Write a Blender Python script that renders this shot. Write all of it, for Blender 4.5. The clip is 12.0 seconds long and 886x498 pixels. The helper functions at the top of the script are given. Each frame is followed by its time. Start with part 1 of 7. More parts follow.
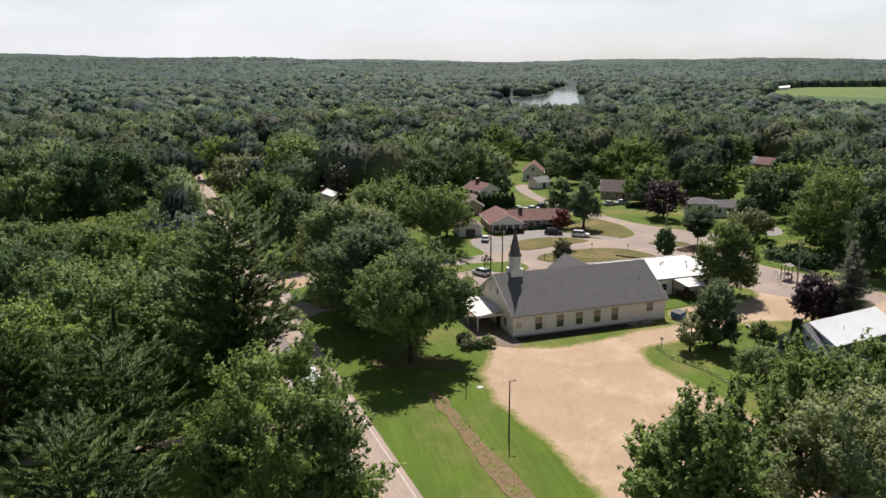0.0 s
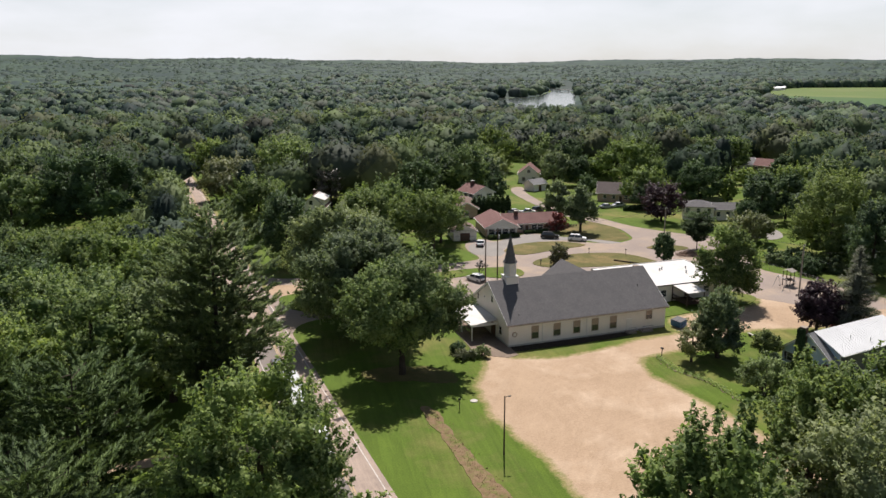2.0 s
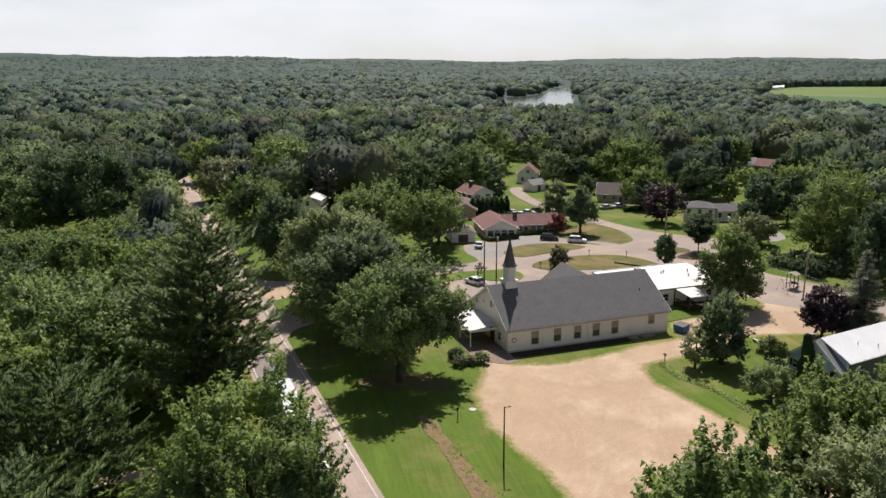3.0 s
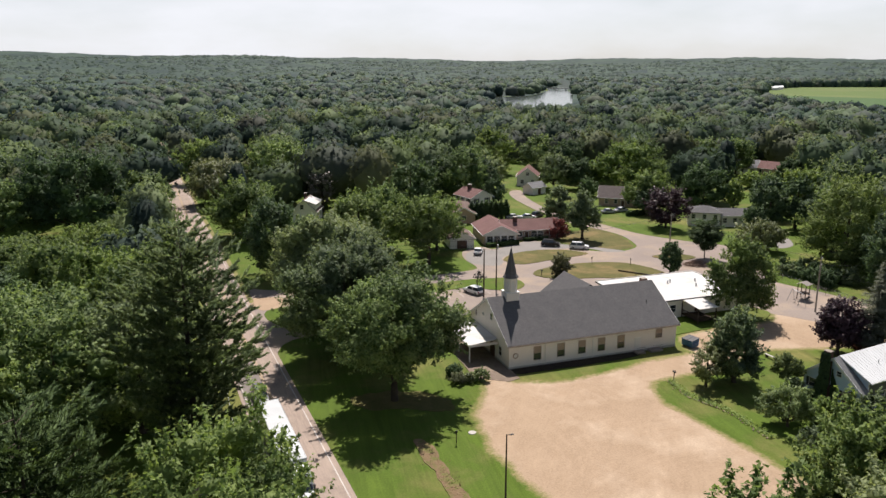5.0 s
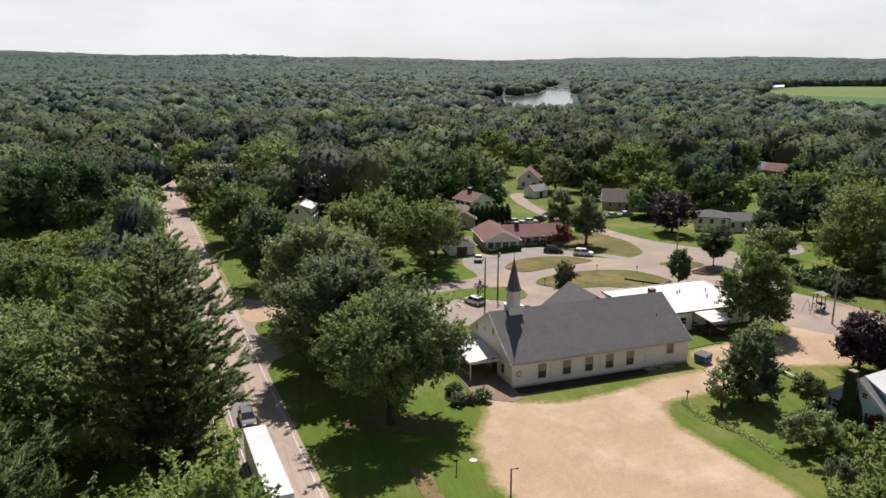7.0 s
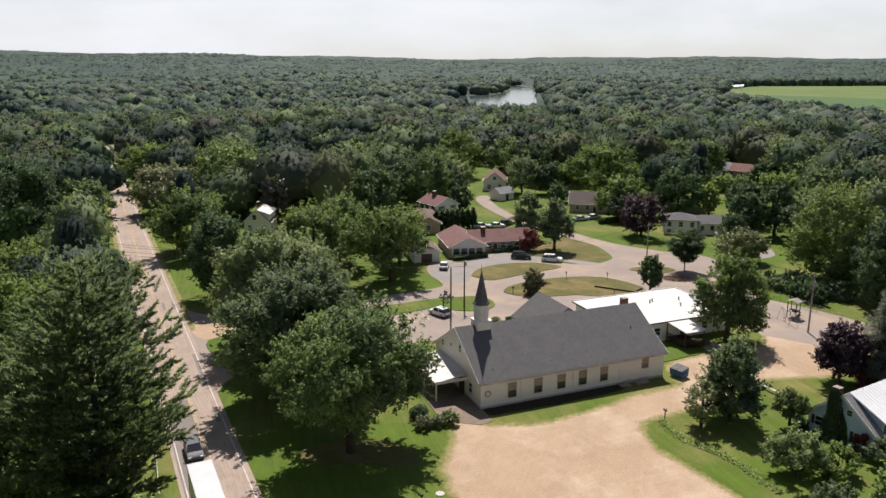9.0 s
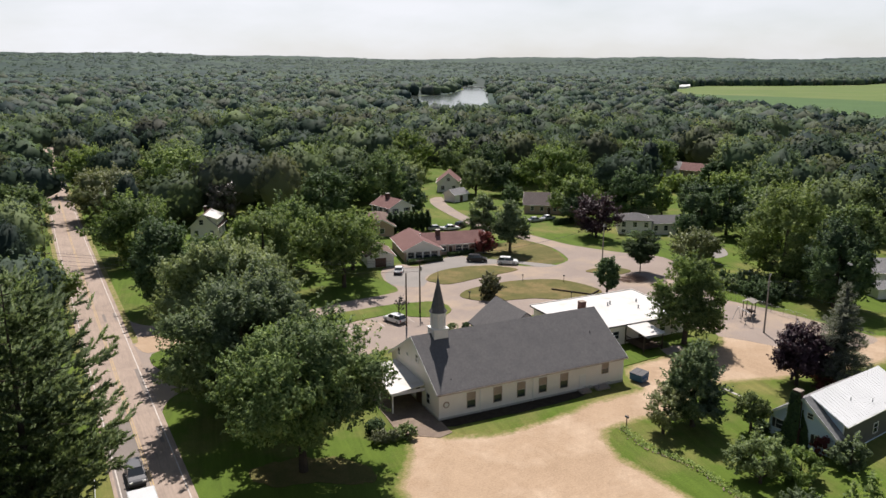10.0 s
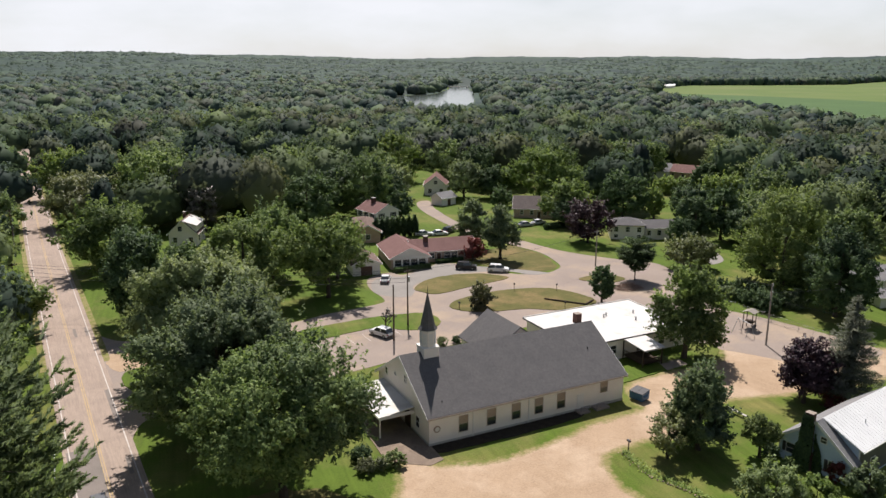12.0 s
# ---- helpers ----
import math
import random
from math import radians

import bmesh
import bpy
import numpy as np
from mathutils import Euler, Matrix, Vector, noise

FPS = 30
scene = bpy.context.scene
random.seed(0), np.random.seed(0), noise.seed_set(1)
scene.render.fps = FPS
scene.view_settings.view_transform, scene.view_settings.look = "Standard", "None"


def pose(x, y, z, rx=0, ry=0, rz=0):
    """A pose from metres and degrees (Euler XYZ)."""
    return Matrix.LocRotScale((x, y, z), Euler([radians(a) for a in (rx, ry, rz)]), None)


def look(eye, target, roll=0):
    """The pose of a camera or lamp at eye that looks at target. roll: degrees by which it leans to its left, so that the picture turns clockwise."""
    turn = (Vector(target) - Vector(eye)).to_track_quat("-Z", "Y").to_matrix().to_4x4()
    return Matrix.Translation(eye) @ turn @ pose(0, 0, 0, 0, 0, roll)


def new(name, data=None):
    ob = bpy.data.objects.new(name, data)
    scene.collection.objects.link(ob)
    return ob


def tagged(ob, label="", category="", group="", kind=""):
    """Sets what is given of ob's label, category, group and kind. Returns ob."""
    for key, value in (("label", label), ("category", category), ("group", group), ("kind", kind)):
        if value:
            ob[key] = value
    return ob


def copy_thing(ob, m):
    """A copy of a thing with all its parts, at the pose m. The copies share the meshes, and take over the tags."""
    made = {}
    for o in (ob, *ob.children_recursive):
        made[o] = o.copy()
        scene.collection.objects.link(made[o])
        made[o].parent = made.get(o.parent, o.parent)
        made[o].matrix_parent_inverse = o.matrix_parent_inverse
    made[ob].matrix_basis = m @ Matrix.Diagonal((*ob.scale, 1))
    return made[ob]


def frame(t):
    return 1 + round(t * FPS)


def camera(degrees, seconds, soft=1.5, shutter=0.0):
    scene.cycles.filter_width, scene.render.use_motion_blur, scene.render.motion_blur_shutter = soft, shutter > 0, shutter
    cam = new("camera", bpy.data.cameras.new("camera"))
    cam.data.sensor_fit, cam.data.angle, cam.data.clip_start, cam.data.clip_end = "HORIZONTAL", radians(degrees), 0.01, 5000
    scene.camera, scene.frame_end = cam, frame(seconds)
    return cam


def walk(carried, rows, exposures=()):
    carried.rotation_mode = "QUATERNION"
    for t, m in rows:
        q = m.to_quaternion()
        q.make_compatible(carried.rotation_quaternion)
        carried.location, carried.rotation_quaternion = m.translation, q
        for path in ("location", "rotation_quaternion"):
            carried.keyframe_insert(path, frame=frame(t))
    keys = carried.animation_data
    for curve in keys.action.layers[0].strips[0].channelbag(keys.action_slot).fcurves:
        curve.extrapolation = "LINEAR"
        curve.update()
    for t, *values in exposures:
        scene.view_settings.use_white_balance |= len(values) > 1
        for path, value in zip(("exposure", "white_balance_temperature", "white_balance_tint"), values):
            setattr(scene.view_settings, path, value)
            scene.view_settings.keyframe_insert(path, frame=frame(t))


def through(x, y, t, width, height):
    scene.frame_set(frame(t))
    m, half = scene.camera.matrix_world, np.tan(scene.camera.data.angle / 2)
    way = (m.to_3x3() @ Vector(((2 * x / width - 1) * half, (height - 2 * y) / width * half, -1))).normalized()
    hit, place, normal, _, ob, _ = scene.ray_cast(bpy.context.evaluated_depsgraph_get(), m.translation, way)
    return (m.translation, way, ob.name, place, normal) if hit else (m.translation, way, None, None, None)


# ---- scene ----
cam = camera(60.3, 12.0)
PATH = [
    (0, (-50.431, -111.887, 44.975), (-49.806, -110.045, 44.507), -0.3),
    (0.5, (-49.926, -111.207, 44.922), (-49.300, -109.366, 44.456), -0.41),
    (1, (-49.489, -110.214, 44.981), (-48.858, -108.375, 44.513), -0.42),
    (1.5, (-48.981, -109.098, 45.081), (-48.348, -107.259, 44.613), -0.34),
    (2, (-48.517, -107.916, 44.942), (-47.882, -106.077, 44.476), -0.35),
    (2.5, (-47.991, -106.563, 44.977), (-47.353, -104.726, 44.510), -0.27),
    (3, (-47.537, -105.195, 45.058), (-46.898, -103.359, 44.589), -0.28),
    (5, (-45.508, -99.355, 45.384), (-44.864, -97.521, 44.913), -0.13),
    (5.5, (-44.937, -97.717, 45.398), (-44.292, -95.884, 44.926), -0.05),
    (6, (-44.274, -96.166, 45.481), (-43.627, -94.333, 45.010), 0.04),
    (6.5, (-43.761, -94.550, 45.520), (-43.114, -92.717, 45.048), -0.08),
    (8.5, (-41.086, -88.161, 45.783), (-40.444, -86.328, 45.309), -0.23),
    (9, (-40.434, -86.369, 45.729), (-39.705, -84.568, 45.254), -0.04),
    (9.5, (-39.751, -84.641, 45.711), (-38.958, -82.868, 45.234), -0.06),
    (10, (-39.211, -82.998, 45.725), (-38.371, -81.246, 45.250), 0.03),
    (10.5, (-38.697, -81.477, 45.858), (-37.825, -79.741, 45.384), 0.11),
    (11, (-38.140, -79.942, 45.942), (-37.263, -78.210, 45.465), 0.2),
    (11.5, (-37.551, -78.463, 46.054), (-36.675, -76.730, 45.576), 0.19),
    (12, (-36.882, -77.032, 46.061), (-36.009, -75.296, 45.584), 0.07),
]
walk(cam, [(t, look(eye, target, roll)) for t, eye, target, roll in PATH])

# ---- sky, sun, exposure ----
SUN_DIR = Vector((0.39 * math.cos(radians(56)), 0.92 * math.cos(radians(56)), math.sin(radians(56)))).normalized()
world = bpy.data.worlds.new("sky")
scene.world = world
world.use_nodes = True
wn, wl = world.node_tree.nodes, world.node_tree.links
sky = wn.new("ShaderNodeTexSky")
sky.sky_type = "NISHITA"
sky.sun_disc = False
sky.sun_elevation = radians(56)
sky.sun_rotation = math.atan2(SUN_DIR.x, SUN_DIR.y)
sky.altitude = 200
sky.air_density, sky.dust_density, sky.ozone_density = 1.0, 0.8, 1.5
# a thin bright veil of high cloud all over the sky, with blue gaps
tc = wn.new("ShaderNodeTexCoord")
mp = wn.new("ShaderNodeMapping")
mp.inputs["Scale"].default_value = (1.0, 1.0, 3.0)
wl.new(tc.outputs["Generated"], mp.inputs["Vector"])
nz = wn.new("ShaderNodeTexNoise")
nz.inputs["Scale"].default_value, nz.inputs["Detail"].default_value, nz.inputs["Roughness"].default_value = 1.6, 6.0, 0.55
wl.new(mp.outputs[0], nz.inputs["Vector"])
cl = wn.new("ShaderNodeMapRange")
cl.inputs["From Min"].default_value, cl.inputs["From Max"].default_value = 0.36, 0.58
cl.inputs["To Min"].default_value, cl.inputs["To Max"].default_value = 0.45, 0.96
wl.new(nz.outputs["Fac"], cl.inputs["Value"])
mx = wn.new("ShaderNodeMix")
mx.data_type = "RGBA"
# the veil is thickest low down and thins out overhead
sz = wn.new("ShaderNodeSeparateXYZ")
wl.new(tc.outputs["Generated"], sz.inputs[0])
low = wn.new("ShaderNodeMapRange")
low.inputs["From Min"].default_value, low.inputs["From Max"].default_value = 0.07, 0.24
low.inputs["To Min"].default_value, low.inputs["To Max"].default_value = 1.0, 0.13
wl.new(sz.outputs[2], low.inputs["Value"])
mul = wn.new("ShaderNodeMath")
mul.operation = "MULTIPLY"
wl.new(cl.outputs[0], mul.inputs[0])
wl.new(low.outputs[0], mul.inputs[1])
wl.new(mul.outputs[0], mx.inputs[0])
dim = wn.new("ShaderNodeVectorMath")
dim.operation = "SCALE"
dim.inputs[3].default_value = 0.72
wl.new(sky.outputs[0], dim.inputs[0])
wl.new(dim.outputs[0], mx.inputs[6])
mx.inputs[7].default_value = (9.15, 9.28, 9.85, 1)
wl.new(mx.outputs[2], wn["Background"].inputs[0])
wn["Background"].inputs[1].default_value = 0.07
sun = new("sun", bpy.data.lights.new("sun", "SUN"))
sun.data.energy, sun.data.angle, sun.data.color = 5.0, radians(0.6), (1.0, 0.93, 0.885)
sun.matrix_world = look((0, 0, 200), Vector((0, 0, 200)) - SUN_DIR)
scene.view_settings.exposure = 0.52


# ---- materials ----
def nodes_of(name):
    m = bpy.data.materials.new(name)
    m.use_nodes = True
    return m, m.node_tree.nodes, m.node_tree.links, m.node_tree.nodes["Principled BSDF"]


def noise_node(n, l, src, scale, detail=4.0, rough=0.6):
    t = n.new("ShaderNodeTexNoise")
    t.inputs["Scale"].default_value, t.inputs["Detail"].default_value, t.inputs["Roughness"].default_value = scale, detail, rough
    l.new(src, t.inputs["Vector"])
    return t.outputs["Fac"]


def spread(n, l, fac, lo, hi):
    r = n.new("ShaderNodeMapRange")
    r.inputs["From Min"].default_value, r.inputs["From Max"].default_value = lo, hi
    l.new(fac, r.inputs["Value"])
    return r.outputs["Result"]


def blend(n, l, fac, a, b, how="MIX"):
    x = n.new("ShaderNodeMix")
    x.data_type, x.blend_type = "RGBA", how
    if isinstance(fac, float):
        x.inputs[0].default_value = fac
    else:
        l.new(fac, x.inputs[0])
    for sock, v in ((x.inputs[6], a), (x.inputs[7], b)):
        if isinstance(v, tuple):
            sock.default_value = (*v, 1)
        else:
            l.new(v, sock)
    return x.outputs[2]


def surface(n, l, pos, a, b=None, big=0.3, fine=6.0, grain=0.35, c=None, cscale=0.08, streak=None, tracks=()):
    """The colour of a surface that varies at two scales between a and b, with stains of colour c; and its grain."""
    b = b or tuple(v * 0.72 for v in a)
    col = blend(n, l, spread(n, l, noise_node(n, l, pos, big), 0.3, 0.7), a, b)
    if c:
        col = blend(n, l, spread(n, l, noise_node(n, l, pos, cscale, 5.0, 0.65), 0.48, 0.68), col, c)
    if streak:
        turn, amount, across = streak
        mp = n.new("ShaderNodeMapping")
        mp.vector_type = "TEXTURE"
        mp.inputs["Rotation"].default_value = (0, 0, radians(turn))
        mp.inputs["Scale"].default_value = (across * 14, across, across)
        l.new(pos, mp.inputs["Vector"])
        k = noise_node(n, l, mp.outputs[0], 1.0, 5.0, 0.6)
        k.node.inputs["Distortion"].default_value = 1.2
        col = blend(n, l, 1.0, col, blend(n, l, spread(n, l, k, 0.35, 0.65), (1 - amount,) * 3, (1 + amount, 1 + amount, 1 + amount * 0.9)), "MULTIPLY")
    for cx, cy in tracks:
        # wheel tracks that curve round a turning point, worn pale here and there
        mp = n.new("ShaderNodeMapping")
        mp.inputs["Location"].default_value = (-cx, -cy, 0)
        l.new(pos, mp.inputs["Vector"])
        w = n.new("ShaderNodeTexWave")
        w.wave_type, w.rings_direction = "RINGS", "Z"
        for key, val in (("Scale", 0.2), ("Distortion", 9.0), ("Detail", 4.0), ("Detail Scale", 0.35), ("Detail Roughness", 0.62)):
            w.inputs[key].default_value = val
        l.new(mp.outputs[0], w.inputs["Vector"])
        worn = blend(n, l, spread(n, l, noise_node(n, l, mp.outputs[0], 0.11, 3.0), 0.42, 0.62), (1, 1, 1), blend(n, l, spread(n, l, w.outputs["Fac"], 0.55, 1.0), (0.982, 0.98, 0.978), (1.04, 1.042, 1.048)))
        col = blend(n, l, 1.0, col, worn, "MULTIPLY")
    f = noise_node(n, l, pos, fine, 3.0, 0.7)
    col = blend(n, l, grain, col, blend(n, l, spread(n, l, f, 0.25, 0.75), (0.55, 0.55, 0.55), (1.35, 1.35, 1.35)), "MULTIPLY")
    return col, f


def relief(n, l, p, f, bump, dist):
    bp = n.new("ShaderNodeBump")
    bp.inputs["Strength"].default_value, bp.inputs["Distance"].default_value = bump, dist
    l.new(f, bp.inputs["Height"])
    l.new(bp.outputs[0], p.inputs["Normal"])


def material(name, a, b=None, rough=0.85, bump=0.15, metal=0.0, rand=0.0, dist=0.03, spec=0.3, **look_):
    """A surface with colour at two scales, stains and fine relief."""
    m, n, l, p = nodes_of(name)
    pos = n.new("ShaderNodeNewGeometry").outputs["Position"]
    col, f = surface(n, l, pos, a, b, **look_)
    if rand:
        r = n.new("ShaderNodeObjectInfo").outputs["Random"]
        col = blend(n, l, 1.0, col, blend(n, l, r, (1 - rand,) * 3, (1 + rand,) * 3), "MULTIPLY")
    l.new(col, p.inputs["Base Color"])
    p.inputs["Specular IOR Level"].default_value = spec if rough < 0.8 else 0.08
    p.inputs["Roughness"].default_value, p.inputs["Metallic"].default_value = rough, metal
    if bump:
        relief(n, l, p, f, bump, dist)
    return m


def edged(name, inner, between, outer, ragged=0.7):
    """Ground that thins out towards its rim: 'rim' is the distance in metres inside (+) or outside (-) its outline."""
    m, n, l, p = nodes_of(name)
    pos = n.new("ShaderNodeNewGeometry").outputs["Position"]
    at = n.new("ShaderNodeAttribute")
    at.attribute_name = "rim"
    def shifted(scale, by, src):
        w = n.new("ShaderNodeMath")
        w.operation = "MULTIPLY_ADD"
        l.new(spread(n, l, noise_node(n, l, pos, scale, 5.0, 0.65), 0.25, 0.75), w.inputs[0])
        w.inputs[1].default_value = by
        l.new(src, w.inputs[2])
        return w.outputs[0]
    d = shifted(1.6, ragged, shifted(0.25, 1.6 * ragged, at.outputs["Fac"]))
    cols = [surface(n, l, pos, **k) for k in (inner, between, outer)]
    mid = 1.3 * ragged
    col = blend(n, l, spread(n, l, d, mid - 0.9, mid - 0.35), cols[2][0], cols[1][0])
    col = blend(n, l, spread(n, l, d, mid - 0.2, mid + 0.7), col, cols[0][0])
    l.new(col, p.inputs["Base Color"])
    p.inputs["Specular IOR Level"].default_value, p.inputs["Roughness"].default_value = 0.08, 0.9
    relief(n, l, p, cols[0][1], 0.4, 0.03)
    return m


def leafy(name, a, b, tint=0.25, through=0.35, cell=0.09, gloss=0.22):
    """Leaves: each differs between a and b, whole trees differ by a slow patchwork, light shines through."""
    m, n, l, p = nodes_of(name)
    a, b = (tuple(v * f for v, f in zip(k, (1.0, 1.0, 1.06))) for k in (a, b))
    geo = n.new("ShaderNodeNewGeometry")
    col = blend(n, l, geo.outputs["Random Per Island"], a, b)
    v = n.new("ShaderNodeTexVoronoi")
    v.inputs["Scale"].default_value = cell
    l.new(geo.outputs["Position"], v.inputs["Vector"])
    s = n.new("ShaderNodeSeparateColor")
    l.new(v.outputs["Color"], s.inputs[0])
    col = blend(n, l, 1.0, col, blend(n, l, s.outputs[0], (1 - tint, 1 - tint, 1 - tint * 0.6), (1 + tint * 1.1, 1 + tint, 1 + tint * 0.3)), "MULTIPLY")
    r = n.new("ShaderNodeObjectInfo").outputs["Random"]
    col = blend(n, l, 1.0, col, blend(n, l, r, (0.82, 0.86, 0.85), (1.15, 1.12, 1.1)), "MULTIPLY")
    l.new(col, p.inputs["Base Color"])
    p.inputs["Roughness"].default_value = 0.46 if gloss > 0.2 else 0.6
    p.inputs["Specular IOR Level"].default_value = gloss
    t = n.new("ShaderNodeBsdfTranslucent")
    l.new(blend(n, l, 1.0, col, (1.2, 1.2, 0.82), "MULTIPLY"), t.inputs[0])
    x = n.new("ShaderNodeMixShader")
    x.inputs[0].default_value = through
    l.new(p.outputs[0], x.inputs[1])
    l.new(t.outputs[0], x.inputs[2])
    l.new(x.outputs[0], n["Material Output"].inputs[0])
    return m


GRASS_LOOK = dict(a=(0.089, 0.132, 0.019), b=(0.062, 0.1, 0.015), big=0.12, fine=5.0, c=(0.165, 0.155, 0.05), cscale=0.06, grain=0.6, streak=(82, 0.12, 1.1))
GRAVEL_LOOK = dict(a=(0.37, 0.27, 0.183), b=(0.315, 0.226, 0.15), big=0.16, fine=4.0, c=(0.435, 0.332, 0.238), cscale=0.09, grain=0.4, streak=(52, 0.03, 1.6), tracks=((12.0, -66.0), (-30.0, -20.0)))
VERGE_LOOK = dict(a=(0.27, 0.215, 0.11), b=(0.15, 0.155, 0.045), big=0.9, fine=4.0, c=(0.125, 0.15, 0.035), cscale=0.45, grain=0.6)
GRASS = material("grass", bump=0.5, **GRASS_LOOK)
DRYGRASS = material("dry_grass", (0.118, 0.106, 0.038), (0.085, 0.086, 0.027), big=0.25, fine=5.0, c=(0.19, 0.14, 0.063), cscale=0.12, grain=0.6, bump=0.5)
ASPHALT = material("sunbleached_asphalt", (0.33, 0.262, 0.215), (0.29, 0.228, 0.188), big=0.15, fine=9.0, c=(0.25, 0.2, 0.168), cscale=0.2, grain=0.4, streak=(93, 0.1, 0.35))
DARKASPHALT = material("patched_asphalt", (0.21, 0.18, 0.16), (0.17, 0.15, 0.135), big=0.3, fine=9.0, grain=0.4)
PAVING = material("pale_asphalt", (0.275, 0.226, 0.193), (0.24, 0.196, 0.168), big=0.12, fine=7.0, c=(0.34, 0.265, 0.195), cscale=0.07, grain=0.35)
GREYPAVE = material("grey_drive", (0.25, 0.23, 0.21), (0.21, 0.195, 0.178), big=0.2, fine=7.0)
GRAVEL = material("tan_gravel", bump=0.35, **GRAVEL_LOOK)
GRAVELEDGE = edged("tan_gravel_thinning_into_grass", GRAVEL_LOOK, VERGE_LOOK, GRASS_LOOK)
VERGE = material("worn_verge", bump=0.5, **VERGE_LOOK)
SOIL = material("turned_soil", (0.21, 0.145, 0.085), (0.14, 0.095, 0.052), big=1.2, fine=5.0, c=(0.12, 0.14, 0.035), cscale=0.7, bump=0.8, dist=0.1)
SOILDARK = material("dark_mulch_shade", (0.05, 0.04, 0.03), (0.03, 0.024, 0.018), big=1.2, fine=8.0, bump=0.8, dist=0.05)
CONCRETE = material("concrete", (0.46, 0.43, 0.39), (0.4, 0.37, 0.33), big=0.6, fine=12.0)
WALKWAY = material("worn_walk", (0.3, 0.25, 0.21), (0.26, 0.215, 0.18), big=0.6, fine=10.0)
WALKDARK = material("dark_brown_walk", (0.2, 0.155, 0.12), (0.15, 0.115, 0.09), big=0.5, fine=8.0, c=(0.26, 0.2, 0.15), cscale=0.4)
WHITELINE = material("road_paint_white", (0.6, 0.56, 0.51), (0.36, 0.32, 0.29), big=0.9, fine=7.0, grain=0.7)
YELLOWLINE = material("road_paint_yellow", (0.5, 0.36, 0.17), (0.34, 0.26, 0.17), big=0.9, fine=7.0, grain=0.7)
SIDING = material("white_siding", (0.77, 0.72, 0.66), (0.72, 0.67, 0.61), big=0.5, fine=9.0, rough=0.6, grain=0.1, bump=0.05)
TRIM = material("white_trim", (0.72, 0.7, 0.66), (0.64, 0.62, 0.58), rough=0.5, grain=0.1, bump=0.0)
BLUESIDING = material("pale_blue_siding", (0.5, 0.59, 0.7), (0.45, 0.54, 0.64), big=0.5, fine=9.0, rough=0.6, grain=0.1)
WHITEROOF = material("white_membrane", (0.58, 0.56, 0.535), (0.51, 0.49, 0.465), big=0.25, fine=4.0, rough=0.6, c=(0.45, 0.42, 0.38), cscale=0.3, grain=0.15, bump=0.05)
METALROOF = material("white_metal_roof", (0.7, 0.7, 0.69), (0.62, 0.62, 0.61), big=0.3, fine=5.0, rough=0.4, grain=0.08, bump=0.0)
CREAM = material("cream_siding", (0.68, 0.66, 0.6), (0.62, 0.6, 0.55), big=0.5, fine=9.0, rough=0.65, grain=0.1)
TANWALL = material("tan_brick_wall", (0.42, 0.31, 0.235), (0.36, 0.26, 0.2), big=1.0, fine=14.0)
BRICK = material("red_brick", (0.13, 0.075, 0.06), (0.09, 0.052, 0.044), big=1.5, fine=18.0)
DARKPANEL = material("dark_side_panel", (0.1, 0.1, 0.085), (0.075, 0.075, 0.065), big=0.8, fine=9.0, rough=0.7)
DARKWOOD = material("dark_timber", (0.075, 0.055, 0.042), (0.05, 0.038, 0.03), big=1.0, fine=14.0)
POLEWOOD = material("weathered_pole", (0.12, 0.09, 0.07), (0.08, 0.06, 0.05), big=1.0, fine=14.0)
PALEPOLE = material("grey_pole", (0.3, 0.27, 0.24), (0.24, 0.215, 0.19), big=1.0, fine=14.0)
BARK = material("bark", (0.085, 0.066, 0.05), (0.05, 0.04, 0.032), big=1.0, fine=9.0, bump=0.6)
DARKMETAL = material("dark_metal", (0.035, 0.035, 0.038), (0.05, 0.05, 0.052), rough=0.45, metal=0.6)
STEEL = material("galvanised_steel", (0.42, 0.43, 0.44), (0.33, 0.34, 0.35), rough=0.4, metal=0.8)
CHROME = material("chrome", (0.7, 0.7, 0.7), (0.6, 0.6, 0.6), rough=0.18, metal=1.0, bump=0.0)
RUBBER = material("tyre_rubber", (0.02, 0.02, 0.02), (0.03, 0.03, 0.03), rough=0.9)
BLUEBIN = material("blue_bin_paint", (0.05, 0.13, 0.25), (0.04, 0.1, 0.19), big=1.0, fine=8.0, rough=0.45)
SHUTTER = material("dark_shutter", (0.03, 0.028, 0.03), (0.045, 0.042, 0.044), rough=0.6)
SASH = material("tan_window_sash", (0.4, 0.33, 0.27), (0.33, 0.27, 0.22), rough=0.5, grain=0.1, bump=0.0)
BLIND = material("tan_blind", (0.36, 0.28, 0.22), (0.3, 0.235, 0.18), rough=0.7)
BRUSH = material("cut_brush", (0.3, 0.21, 0.165), (0.2, 0.145, 0.11), big=1.0, fine=8.0)
DOORPAINT = material("brown_door", (0.09, 0.045, 0.03), (0.07, 0.035, 0.025), rough=0.5)
REDLAMP = material("red_lens", (0.3, 0.01, 0.01), (0.2, 0.01, 0.01), rough=0.2, bump=0.0)
HEADLAMP = material("clear_lens", (0.75, 0.75, 0.72), (0.65, 0.65, 0.62), rough=0.12, bump=0.0)


def paint(name, col, rough=0.28):
    return material(name, col, tuple(v * 0.9 for v in col), rough=rough, grain=0.05, bump=0.0)


